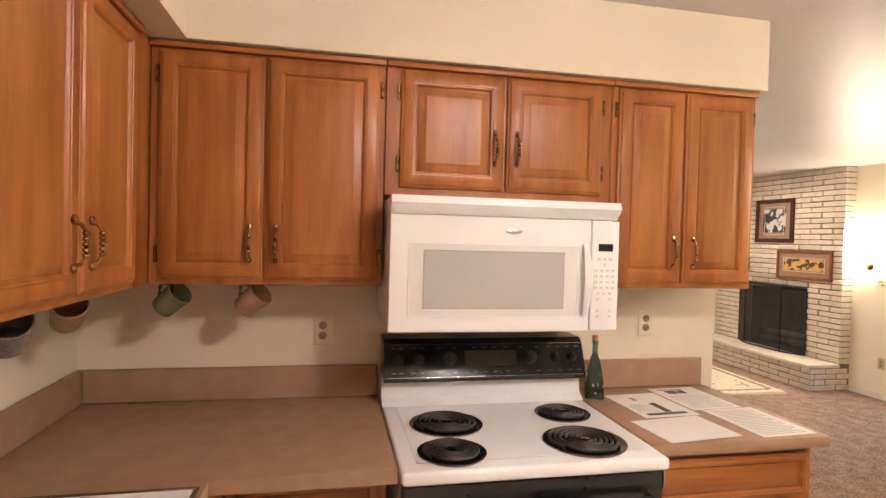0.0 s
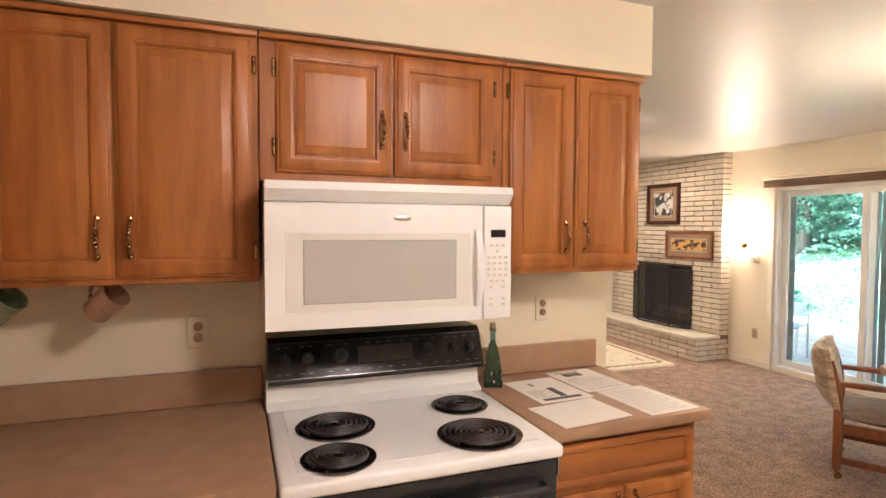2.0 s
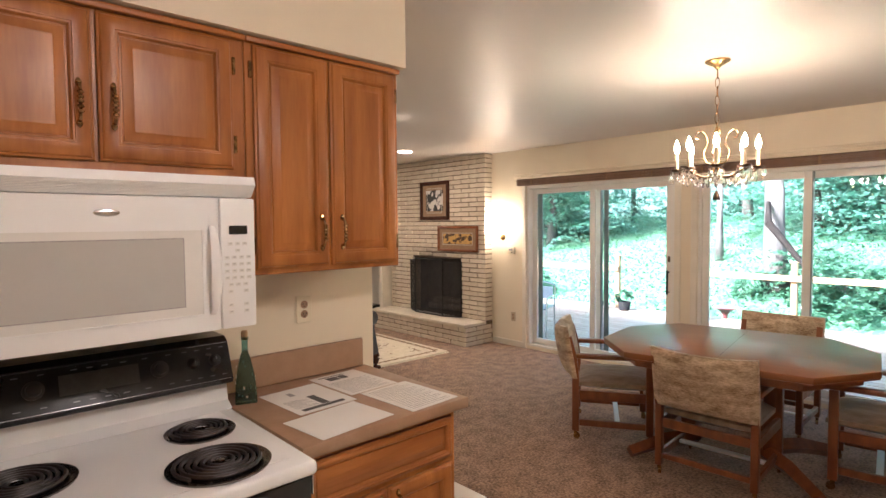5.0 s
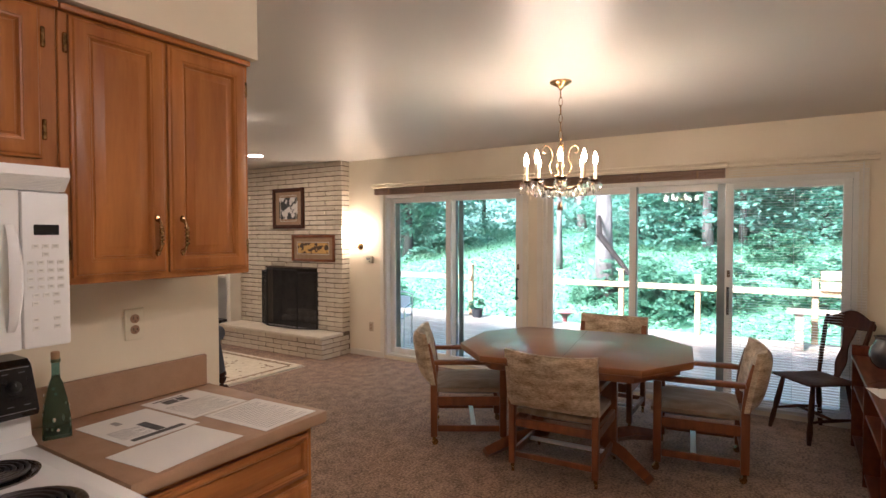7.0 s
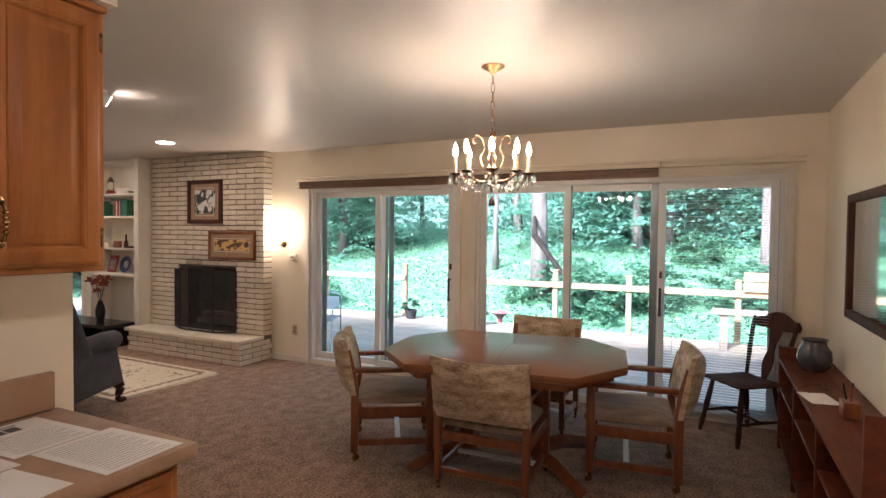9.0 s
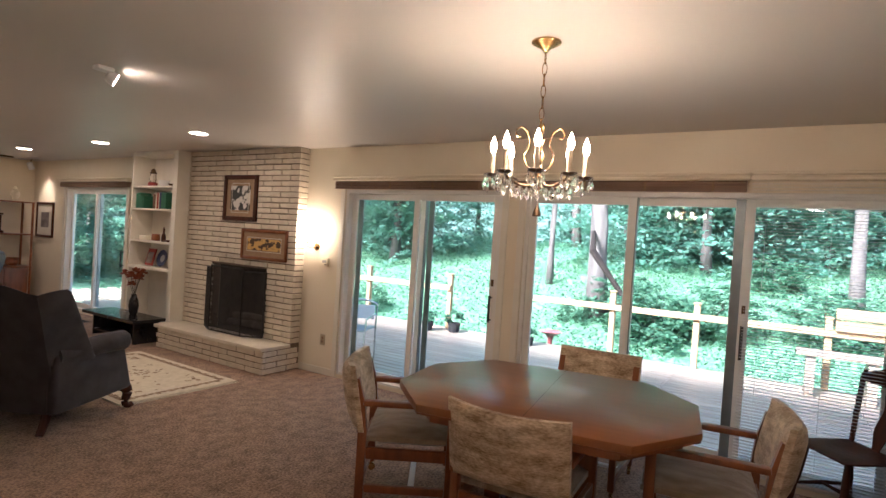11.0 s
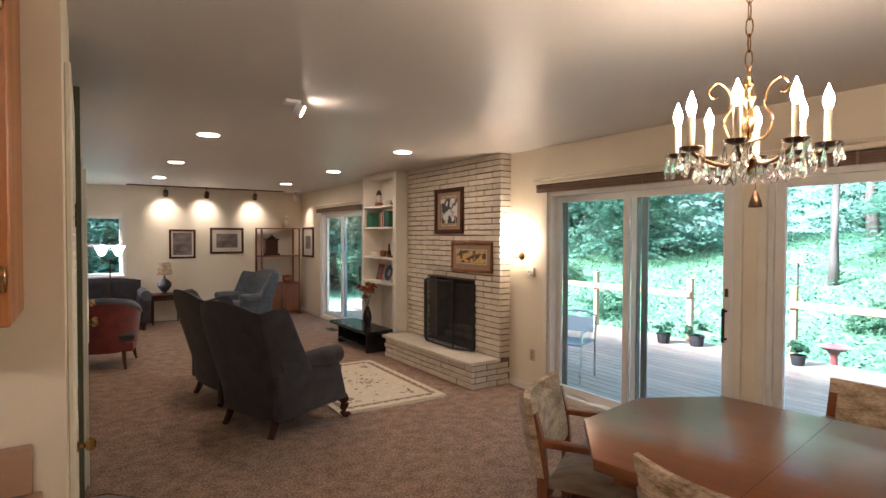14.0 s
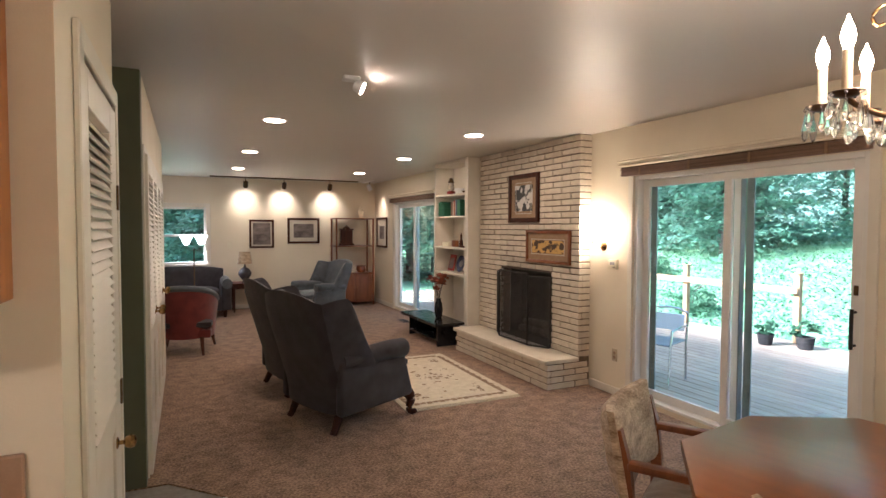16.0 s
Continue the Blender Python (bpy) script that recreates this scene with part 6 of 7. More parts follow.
wg = wing_chair(BLUEGREY, "slate blue wing chair with dark cabriole legs", "wing chairs by the fire")
wg.matrix_basis = pose(3.415, 5.03, 0, 0, 0, 21)
copy_thing(wg, pose(3.33, 6.05, 0, 0, 0, 10))
wp = wing_chair(PALEBLUE, "pale blue wing chair near the far corner", "wing chairs by the fire")
wp.matrix_basis = pose(4.25, 10.25, 0, 0, 0, 200) @ Matrix.Diagonal((0.95, 0.95, 0.90, 1))

# red-backed tub chair
rc = thing("tub_chair", "tub armchair with a brick red back and blue-grey inside", "armchair", (2.20, 8.10, 0), 82)
bm = bmesh.new()
n = 22
ring = []
for i in range(n + 1):
    a = math.pi * (0.5 + i / n)
    h = 0.80 - 0.17 * abs(2 * i / n - 1) ** 2.2
    r0, r1 = 0.37, 0.32
    ring.append([bm.verts.new((r * math.cos(a) + 0.0, r * 0.98 * math.sin(a), z)) for r, z in ((r0 * 0.86, 0.20), (r0, h - 0.03), (r0 - 0.005, h), (r1, h), (r1, 0.30))])
for p, q in zip(ring, ring[1:]):
    for k in range(4):
        bm.faces.new((p[k], p[k + 1], q[k + 1], q[k]))
    bm.faces.new((p[4], p[0], q[0], q[4]))
bm.faces.new(ring[0]), bm.faces.new(list(reversed(ring[-1])))
part("back", bm, REDFAB, rc, "brick red outer back")
bm = bmesh.new()
tube(bm, [(0.345 * math.cos(a), 0.34 * math.sin(a), 0.81 - 0.17 * abs(2 * i / 20 - 1) ** 2.2) for i, a in [(i, math.pi * (0.5 + i / 20)) for i in range(21)]], 0.04, 10)
part("top_roll", bm, PALEBLUE, rc, "pale blue top roll")
part("seat", cushion(bmesh.new(), -0.30, 0.32, -0.31, 0.31, 0.30, 0.44, 0.02), BLUEGREY, rc)
part("seat_frame", B(-0.28, 0.32, -0.30, 0.30, 0.2, 0.305, bev=0.02, seg=2), REDFAB, rc)
for x, y in ((-0.27, 0.2), (-0.27, -0.2), (0.28, 0.26), (0.28, -0.26)):
    part("leg", tube(bmesh.new(), [(x, y, 0.22), (x * 1.05, y * 1.03, 0.1), (x * 1.18, y * 1.1, 0.0)], [0.026, 0.02, 0.014], 8), DARKWOOD, rc)

# sofa under the far window
so = thing("sofa", "dark slate sofa under the far window", "sofa", (1.95, 11.0, 0))
part("base", B(-0.95, 0.95, -0.40, 0.42, 0.12, 0.36, bev=0.03, seg=3), BLUEGREY, so)
for k in range(2):
    part("seat_cushion", cushion(bmesh.new(), -0.76 + k * 0.765, -0.005 + k * 0.765, -0.40, 0.2, 0.365, 0.49, 0.02), BLUEGREY, so)
bm = cushion(bmesh.new(), -0.86, 0.86, -0.24, 0.24, -0.09, 0.09, 0.02, 12)
for v in bm.verts:
    x, u, d = v.co
    v.co = Vector((x, 0.31 + d * 0.8, 0.60 + u - 0.05 * (x / 0.86) ** 4))
part("back", bm, BLUEGREY, so)
for s in (-1, 1):
    part("arm", B(s * 0.87 - 0.08, s * 0.87 + 0.08, -0.42, 0.36, 0.121, 0.56, bev=0.04, seg=3), BLUEGREY, so)
    bm = bmesh.new()
    rod(bm, (s * 0.88, -0.43, 0.575), (s * 0.88, 0.34, 0.575), 0.085, n=16)
    part("arm_roll", bm, PALEBLUE if s > 0 else BLUEGREY, so)
for x in (-0.85, 0.85):
    for y in (-0.34, 0.34):
        part("foot", rod(bmesh.new(), (x, y, 0), (x, y, 0.12), 0.025, 0.032, 8), DARKWOOD, so)

# side table, lamp
stb = thing("side_table", "dark wooden side table against the far wall", "table", (3.20, 11.30, 0))
part("tabletop", B(-0.27, 0.27, -0.22, 0.22, 0.50, 0.525, bev=0.005), DARKWOOD, stb)
part("apron", B(-0.24, 0.24, -0.19, 0.19, 0.42, 0.4995, bev=0.003), DARKWOOD, stb)
for x in (-0.22, 0.22):
    for y in (-0.17, 0.17):
        part("leg", rod(bmesh.new(), (x, y, 0.42), (x, y, 0), 0.022, 0.015, 8), DARKWOOD, stb)
tl = thing("table_lamp", "table lamp with a round black base and tan shade", "lamp", (3.18, 11.28, 0.5255))
part("base", lathe(bmesh.new(), [(0.06, 0), (0.06, 0.015), (0.03, 0.03), (0.07, 0.07), (0.115, 0.14), (0.115, 0.19), (0.07, 0.25), (0.025, 0.275), (0.012, 0.33)], 22), CLAY, tl)
part("shade", lathe(bmesh.new(), [(0.13, 0.34), (0.128, 0.34), (0.10, 0.56), (0.103, 0.56)], 24), FABRIC, tl, "tan fabric shade")
# floor lamp with two tulip shades before the far window
fl = thing("floor_lamp", "slender floor lamp with white tulip glass shades", "floor lamp", (2.32, 10.35, 0))
part("base", lathe(bmesh.new(), [(0.13, 0), (0.13, 0.012), (0.05, 0.03), (0.012, 0.05)], 24), BRONZE, fl)
part("pole", rod(bmesh.new(), (0, 0, 0.04), (0, 0, 1.2), 0.01), BRONZE, fl)
for s in (-1, 1):
    ar = part("arm", tube(bmesh.new(), [(0, 0, 1.18), (s * 0.05, 0, 1.16), (s * 0.1, 0, 1.2), (s * 0.11, 0, 1.25)], 0.006, 8), BRONZE, fl)
    part("shade", lathe(bmesh.new(), [(0.02, 1.25), (0.05, 1.28), (0.065, 1.33), (0.10, 1.40), (0.097, 1.40), (0.06, 1.33), (0.03, 1.275)], 18, pose(s * 0.11, 0, 0)), UPLIGHT, ar, "white tulip glass shade")

# etagere with cabinet
et = thing("etagere", "open wooden etagere with a cabinet base in the corner", "shelf unit", (5.22, 11.33, 0))
for x in (-0.37, 0.37):
    for y in (-0.2, 0.2):
        part("post", rod(bmesh.new(), (x, y, 0.0), (x, y, 1.72), 0.018, n=10), OAK, et)
for z in (0.62, 1.16, 1.70):
    part("shelf", B(-0.39, 0.39, -0.22, 0.22, z, z + 0.02, bev=0.004), OAK, et)
part("cabinet_body", B(-0.35, 0.35, -0.19, 0.19, 0.06, 0.6195, bev=0.004), OAK, et)
for s in (-1, 1):
    d = part("cabinet_door", B(s * 0.175 - 0.165, s * 0.175 + 0.165, -0.208, -0.191, 0.08, 0.60, bev=0.005), OAK, et)
    part("knob", lathe(bmesh.new(), [(0.006, 0), (0.012, 0.012), (0.004, 0.018)], 10, pose(s * 0.03, -0.208, 0.36, 90)), GOLD, d)
cl = thing("mantel_clock", "dark wooden mantel clock on the etagere", "clock", (5.10, 11.33, 1.1805))
part("case", B(-0.11, 0.11, -0.06, 0.06, 0.0, 0.30, bev=0.012, seg=2), DARKWOOD, cl)
part("cornice", B(-0.13, 0.13, -0.07, 0.07, 0.301, 0.33, bev=0.008), DARKWOOD, cl)
part("pediment", lathe(bmesh.new(), [(0.08, 0.331), (0.06, 0.36), (0.02, 0.38), (0.01, 0.41)], 12), DARKWOOD, cl)
part("plinth", B(-0.14, 0.14, -0.075, 0.075, 0.0005, 0.04, bev=0.006), DARKWOOD, cl)
solo("carved_figure", lathe(bmesh.new(), [(0.05, 0), (0.06, 0.06), (0.03, 0.12), (0.035, 0.16), (0.015, 0.2)], 14), BLACKWOOD, "small dark carved ornament", "ornament", (5.05, 11.33, 0.6405))
solo("woven_basket", lathe(bmesh.new(), [(0.07, 0), (0.10, 0.05), (0.09, 0.11), (0.11, 0.13), (0.1, 0.13), (0.08, 0.1), (0.02, 0.02)], 18), OAK, "brown woven basket on the etagere", "basket", (5.40, 11.33, 0.6405))
solo("porcelain_urn", lathe(bmesh.new(), [(0.04, 0), (0.045, 0.015), (0.03, 0.03), (0.065, 0.10), (0.06, 0.15), (0.03, 0.18), (0.04, 0.2), (0.02, 0.23), (0.006, 0.25)], 18), IVORY, "cream lidded porcelain urn", "urn", (5.40, 11.33, 1.7205))

# ---- ceiling lights ----
for x, y in ((2.89, 5.48), (2.91, 7.62), (4.76, 5.40), (4.83, 7.46), (2.95, 9.7), (4.85, 9.6)):
    cn = thing("recessed_light", "recessed ceiling light with a white trim ring", "ceiling light", (x, y, C), 0, "recessed ceiling lights")
    part("trim_ring", lathe(bmesh.new(), [(0.085, -0.0005), (0.10, -0.0015), (0.098, -0.006), (0.083, -0.007)], 28, None, True), PLASTIC, cn)
    part("lens", lathe(bmesh.new(), [(0.082, -0.0012), (0.08, -0.0045), (0.04, -0.006)], 28), DISC, cn, "lit lens")
sp = thing("ceiling_spotlight", "white adjustable ceiling spotlight, lit", "ceiling light", (3.14, 3.88, C), 0)
part("canopy", B(-0.085, 0.015, -0.035, 0.035, -0.028, -0.001, bev=0.006), PLASTIC, sp)
part("stalk", rod(bmesh.new(), (-0.01, 0, -0.028), (0.0, 0, -0.05), 0.008), PLASTIC, sp)
bm = bmesh.new()
aim = Vector((0.80, -0.35, -0.42)).to_track_quat("Z", "Y").to_matrix().to_4x4()
base_m = Matrix.Translation((0.02, 0.0, -0.06)) @ aim
part("head", lathe(bm, [(0.018, -0.040), (0.034, -0.030), (0.043, 0.014), (0.041, 0.018)], 20, base_m), PLASTIC, sp)
part("lamp_face", lathe(bmesh.new(), [(0.039, 0.0125), (0.036, 0.0195)], 20, base_m), DISC, sp, "lit lamp face")

tr = thing("track_light", "dark ceiling track with adjustable lit spot heads", "track light", (0, 0, 0))
part("track", B(2.6, 5.3, 11.18, 11.21, C - 0.022, C - 0.001, bev=0.003), BRONZE, tr)
part("track", B(5.46, 5.49, 10.75, 11.4, C - 0.022, C - 0.001, bev=0.003), PLASTIC, tr)
SPOTS = (((3.20, 11.195), (3.22, FAR, 1.95)), ((3.88, 11.195), (3.9, FAR, 1.95)), ((4.74, 11.195), (4.78, FAR, 1.95)), ((5.475, 11.0), (5.78, 11.1, 1.72)))
for (x, y), tgt in SPOTS:
    p = Vector((x, y, C - 0.14))
    d = (Vector(tgt) - p).normalized()
    m_ = Matrix.Translation(p) @ d.to_track_quat("Z", "Y").to_matrix().to_4x4()
    hd = part("spot_head", lathe(bmesh.new(), [(0.02, -0.07), (0.04, -0.06), (0.045, 0.05), (0.041, 0.05), (0.035, 0.0)], 16, m_), BRONZE if y > 11.1 else PLASTIC, tr, "cylindrical spot head")
    part("stalk", rod(bmesh.new(), (x, y, C - 0.022), p, 0.006), BRONZE, hd)
    ld = bpy.data.lights.new("spot", "SPOT")
    ld.energy, ld.spot_size, ld.spot_blend, ld.color, ld.shadow_soft_size = 4.2, radians(85), 1.0, (1.0, 0.80, 0.55), 0.04
    so_ = new("spot", ld)
    so_.matrix_world = look(p + d * 0.055, tgt)
outlet((2.95, FAR, 1.2), 0, IVORY, True, "ivory light switch plate")
gr2 = thing("floor_register", "dark floor register by the far sliding door", "floor vent", (5.45, 9.05, 0))
part("rim", B(-0.07, 0.07, -0.17, 0.17, 0, 0.005, bev=0.001), RUSTGRILL, gr2)
for k in range(12):
    part("slat", B(-0.055, 0.055, -0.145 + k * 0.025, -0.137 + k * 0.025, 0.0052, 0.0075), BLACKMATTE, gr2, smooth=False)

# ---- outside: deck, railing, woods ----
GZ, DZ = -0.75, -0.06


def land(x, y):
    """Height of the ground: level by the house, rising gently into the woods."""
    u = min(1.0, max(0.0, (x - 11.0) / 17.0))
    return GZ + 2.3 * u * u * (3 - 2 * u) + 0.10 * math.sin(x * 0.7) * math.sin(y * 0.55) * u


GXS = [-200, -60, -20, 5] + [11 + 0.8 * i for i in range(24)] + [34, 45, 70, 150, 400]
GYS = [-300, -100, -40] + [-20 + 2 * i for i in range(34)] + [60, 90, 160, 300]
bm = bmesh.new()
gv = [[bm.verts.new((x, y, land(x, y))) for y in GYS] for x in GXS]
for i in range(len(GXS) - 1):
    for j in range(len(GYS) - 1):
        bm.faces.new((gv[i][j], gv[i + 1][j], gv[i + 1][j + 1], gv[i][j + 1]))
structure("ground", bm, GRASS, "leafy green woodland floor", "ground", True)
bm = bmesh.new()
for x in (6.1, 7.4, 8.7, 9.95):
    box(bm, x - 0.02, x + 0.02, -3.5, 12.5, DZ - 0.24, DZ - 0.031)
for x in (6.3, 9.7):
    for y in (-3, 1, 5, 9, 12):
        box(bm, x - 0.06, x + 0.06, y - 0.06, y + 0.06, GZ, DZ - 0.24)
deck = structure("deck", bm, DARKWOOD, "weathered wooden deck outside the sliding doors", "deck")
RXX = 9.92


def rail_post(y, top=0.93):
    th = thing("railing_post", "pale pine railing post", "post", (RXX, y, DZ + 0.0005), 0, "deck railing posts")
    part("shaft", B(-0.04, 0.04, -0.04, 0.04, 0, top - DZ - 0.03, bev=0.006), RAIL, th)
    part("cap", B(-0.05, 0.05, -0.05, 0.05, top - DZ - 0.0295, top - DZ, bev=0.008), RAIL, th)


for y in (12.2, 9.7, 7.30, 5.42, 3.92, 2.51, 1.33, -0.2, -1.7, -3.2):
    rail_post(y, 0.93 if y > 2 else 0.88)
for a, b in ((5.38, 12.2), (-3.2, 3.96)):
    rl = thing("deck_rail", "pale pine rail board along the deck", "rail", (RXX - 0.048, 0, 0), 0, "deck rails")
    part("board", B(-0.04, -0.001, a, b, 0.635, 0.725, bev=0.005), RAIL, rl)
bn = thing("deck_bench", "weathered wooden bench at the deck edge", "bench", (9.45, -0.28, DZ + 0.0005))
for k in range(3):
    part("seat_board", B(-0.2 + k * 0.135, -0.072 + k * 0.135, -0.48, 0.42, 0.50, 0.54, bev=0.006), DECK, bn)
for s in (-0.33, 0.27):
    part("support", B(-0.15, 0.15, s - 0.05, s + 0.05, 0.0, 0.4995, bev=0.006), DECK, bn)
for k in range(2):
    part("back_board", B(0.33, 0.37, -0.48, 0.02, 0.78 + k * 0.15, 0.91 + k * 0.15, bev=0.005), RAIL, bn)
pc = thing("patio_chair", "light metal patio chair on the deck", "chair", (6.70, 4.90, DZ + 0.0005), 200)
part("seat", B(-0.22, 0.22, -0.23, 0.23, 0.41, 0.43, bev=0.008), ALU, pc)
bm = bmesh.new()
for s in (-1, 1):
    tube(bm, [(0.24, s * 0.24, 0.0), (0.20, s * 0.24, 0.40), (0.19, s * 0.245, 0.56), (-0.05, s * 0.245, 0.585), (-0.24, s * 0.24, 0.57)], 0.012, 8)
    tube(bm, [(-0.22, s * 0.23, 0.0), (-0.22, s * 0.23, 0.42), (-0.29, s * 0.22, 0.70)], 0.012, 8)
tube(bm, [(-0.29, -0.22, 0.70), (-0.30, -0.12, 0.735), (-0.302, 0, 0.745), (-0.30, 0.12, 0.735), (-0.29, 0.22, 0.70)], 0.012, 8)
part("tube_frame", bm, CHROME, pc, "bent metal tube frame")
part("back", B(-0.285, -0.272, -0.19, 0.19, 0.50, 0.68, bev=0.005), PLASTIC, pc, "pale curved back")


def leaves(n, spread, size, rnd, shape="ball"):
    """Vertices and faces of n small pointed leaves, gathered in flat sprays (crowns) or thrown loose (ground)."""
    if shape == "ball":
        k = max(8, n // 75)
        c = rnd.normal(0, 1, (k, 3))
        c /= np.linalg.norm(c, axis=1, keepdims=True)
        c *= rnd.uniform(0.15, 1.0, (k, 1)) ** 0.5
        c *= np.array(spread)
        wide = np.array(spread).mean() * rnd.uniform(0.14, 0.30, (k, 1))
        slope = rnd.normal(0, 0.22, (k, 2))
        i = rnd.integers(0, k, n)
        d = rnd.normal(0, 0.62, (n, 3)) * wide[i]
        d[:, 2] = d[:, 2] * 0.16 + (d[:, :2] * slope[i]).sum(1) - 0.25 * (d[:, :2] ** 2).sum(1) / wide[i][:, 0]
        p = c[i] + d
        flat = 0.30
    else:
        p = rnd.uniform(-1, 1, (n, 3)) * np.array(spread)
        flat = 0.45
    a = rnd.normal(0, 1, (n, 3))
    a[:, 2] *= flat
    a /= np.linalg.norm(a, axis=1, keepdims=True)
    b = np.cross(a, rnd.normal(0, 1, (n, 3)) * 0.4 + np.array([0, 0, 1.0]))
    b /= np.linalg.norm(b, axis=1, keepdims=True) + 1e-9
    s = size * rnd.uniform(0.6, 1.4, (n, 1))
    v = np.stack([p - a * s, p + b * s * 0.6, p + a * s, p - b * s * 0.6], 1).reshape(-1, 3)
    f = np.arange(4 * n).reshape(n, 4)
    return v, f


def leaf_mesh(name, v, f, mtl):
    me = bpy.data.meshes.new(name)
    me.from_pydata(v.tolist(), [], f.tolist())
    me.materials.append(mtl)
    return me


rg_ = np.random.default_rng(7)
CROWNS = [leaf_mesh("crown", *leaves(9000, (2.8, 2.8, 2.9), 0.088, rg_), LEAF) for _ in range(3)]


def trunk_mesh(h, r, lean, seed):
    rnd = random.Random(seed)
    bm = bmesh.new()
    pts = [(lean * (i / 8) ** 1.4 + rnd.uniform(-0.05, 0.05), rnd.uniform(-0.06, 0.06) * i / 4, h * i / 8) for i in range(9)]
    tube(bm, pts, [r * (1.25 if i == 0 else 1 - 0.09 * i) for i in range(9)], 12)
    for k in range(7):
        j = 5 + k % 3
        a = rnd.uniform(0, 6.28)
        L = rnd.uniform(1.2, 2.6)
        p = Vector(pts[j])
        e = p + Vector((math.cos(a) * L, math.sin(a) * L, L * rnd.uniform(0.2, 0.7)))
        tube(bm, [p, p.lerp(e, 0.5) + Vector((0, 0, 0.15)), e], [r * 0.4, r * 0.25, r * 0.06], 6)
    me = bpy.data.meshes.new("trunk")
    bmesh.ops.recalc_face_normals(bm, faces=bm.faces)
    bm.to_mesh(me)
    bm.free()
    me.materials.append(BARK)
    me.polygons.foreach_set("use_smooth", [True] * len(me.polygons))
    return me


TRUNKS = [trunk_mesh(10, 0.26, 0.5, 1), trunk_mesh(11, 0.17, -0.4, 2), trunk_mesh(9, 0.13, 0.35, 3)]


def tree(x, y, t, crowns, s=1.0, rz=0.0):
    th = thing("tree", "tall leafy broadleaf tree in the woods", "tree", (x, y, land(x, y) - 0.05), rz, "woodland trees")
    piece("trunk", TRUNKS[t], th, (0, 0, 0), 0, (s, s, s))
    for dx, dy, z, cs, k in crowns:
        piece("crown", CROWNS[k], th, (dx, dy, z), dx * 40 + dy * 70, (cs, cs, cs))


rnd = random.Random(21)
# trees whose trunks can be made out
for x, y, t, s in ((16.0, 4.5, 0, 1.05), (22.0, 2.6, 1, 1.0), (20.0, 14.3, 1, 1.1), (21.5, 15.6, 2, 1.3), (18.0, -1.2, 1, 1.0), (26, 8.5, 1, 1.2), (17.5, 22, 0, 0.9), (14, 17.5, 2, 1.2), (24, 24, 1, 1.2), (15, 29, 1, 1.1), (11.5, 24, 2, 1.2), (19, 7.0, 2, 0.9)):
    cr = [(rnd.uniform(-1.5, 1.5), rnd.uniform(-1.8, 1.8), rnd.uniform(8.5, 11), rnd.uniform(0.6, 0.9), rnd.randrange(3)) for _ in range(2)]
    tree(x, y, t, cr, s, rnd.uniform(0, 360))
# the wood behind them: saplings with low crowns, then taller ones
for k in range(46):
    row = k % 3
    u = (k // 3) / 15
    x0 = 25 + row * 6 - 8 * u
    y0 = -8 + 48 * u
    x, y = x0 + rnd.uniform(-2, 2), y0 + rnd.uniform(-1.5, 1.5)
    if k % 4 == 3:
        continue
    if row < 2 and 0.43 < y / x < 0.70:  # a clearing
        continue
    cr = [(rnd.uniform(-0.8, 0.8), rnd.uniform(-1, 1), z + rnd.uniform(-0.5, 0.5), rnd.uniform(0.85, 1.25), rnd.randrange(3)) for z in ((1.6, 4.6) if row == 0 else (1.8, 5.2, 8.0))]
    tree(x, y, 1 + k % 2, cr, 1.0, rnd.uniform(0, 360))
# leaning dead limb against the near trunk
solo("fallen_limb", tube(bmesh.new(), [(15.72, 4.62, 2.0), (15.0, 4.40, 1.5), (15.0, 3.61, 0.47), (15.0, 3.0, -0.75)], [0.05, 0.085, 0.065, 0.03], 8), DARKBARK, "dark fallen limb leaning on a tree", "branch")
# undergrowth: bushes and a leafy floor
v, f = leaves(130000, (9.5, 22, 0.10), 0.045, rg_, "slab")
v += np.array([20.0, 12, 0.14])
lift = np.repeat(np.array([land(a, b) for a, b in v[::4, :2].tolist()]), 4)
v[:, 2] += lift
tagged(new("undergrowth", leaf_mesh("undergrowth", v, f, LEAF2)), "bright green leafy undergrowth on the forest floor", "undergrowth", kind="stuff")
BUSH = [leaf_mesh("bush_leaves", *leaves(5200, (1.0, 1.0, 0.75), 0.05, rg_), LEAF2) for _ in range(2)]
stick = trunk_mesh(1.0, 0.03, 0.1, 5)
for k in range(34):
    u = k / 33
    y = -6 + 36 * u
    x = 13.5 + rnd.uniform(0, 7) - (2.5 if y > 14 else 0)
    if 0.36 < y / x < 0.74:  # few bushes in the clearing
        continue
    th = thing("bush", "bright green woodland bush", "bush", (x, y, land(x, y)), rnd.uniform(0, 360), "woodland bushes")
    s = rnd.uniform(0.5, 1.15)
    piece("stem", stick, th, (0, 0, 0), 0, (0.35, 0.35, 0.7))
    piece("foliage", BUSH[k % 2], th, (0, 0, 0.5 * s), 0, (s, s, s))
# woods beyond the far window
for k in range(9):
    x = -6 + k * 2.2
    cr = [(0, 0, z, 1.1, k % 3) for z in (1.8, 5.0)]
    tree(x, 24 + rnd.uniform(-2, 3), 1 + k % 2, cr, 1.0, k * 50)


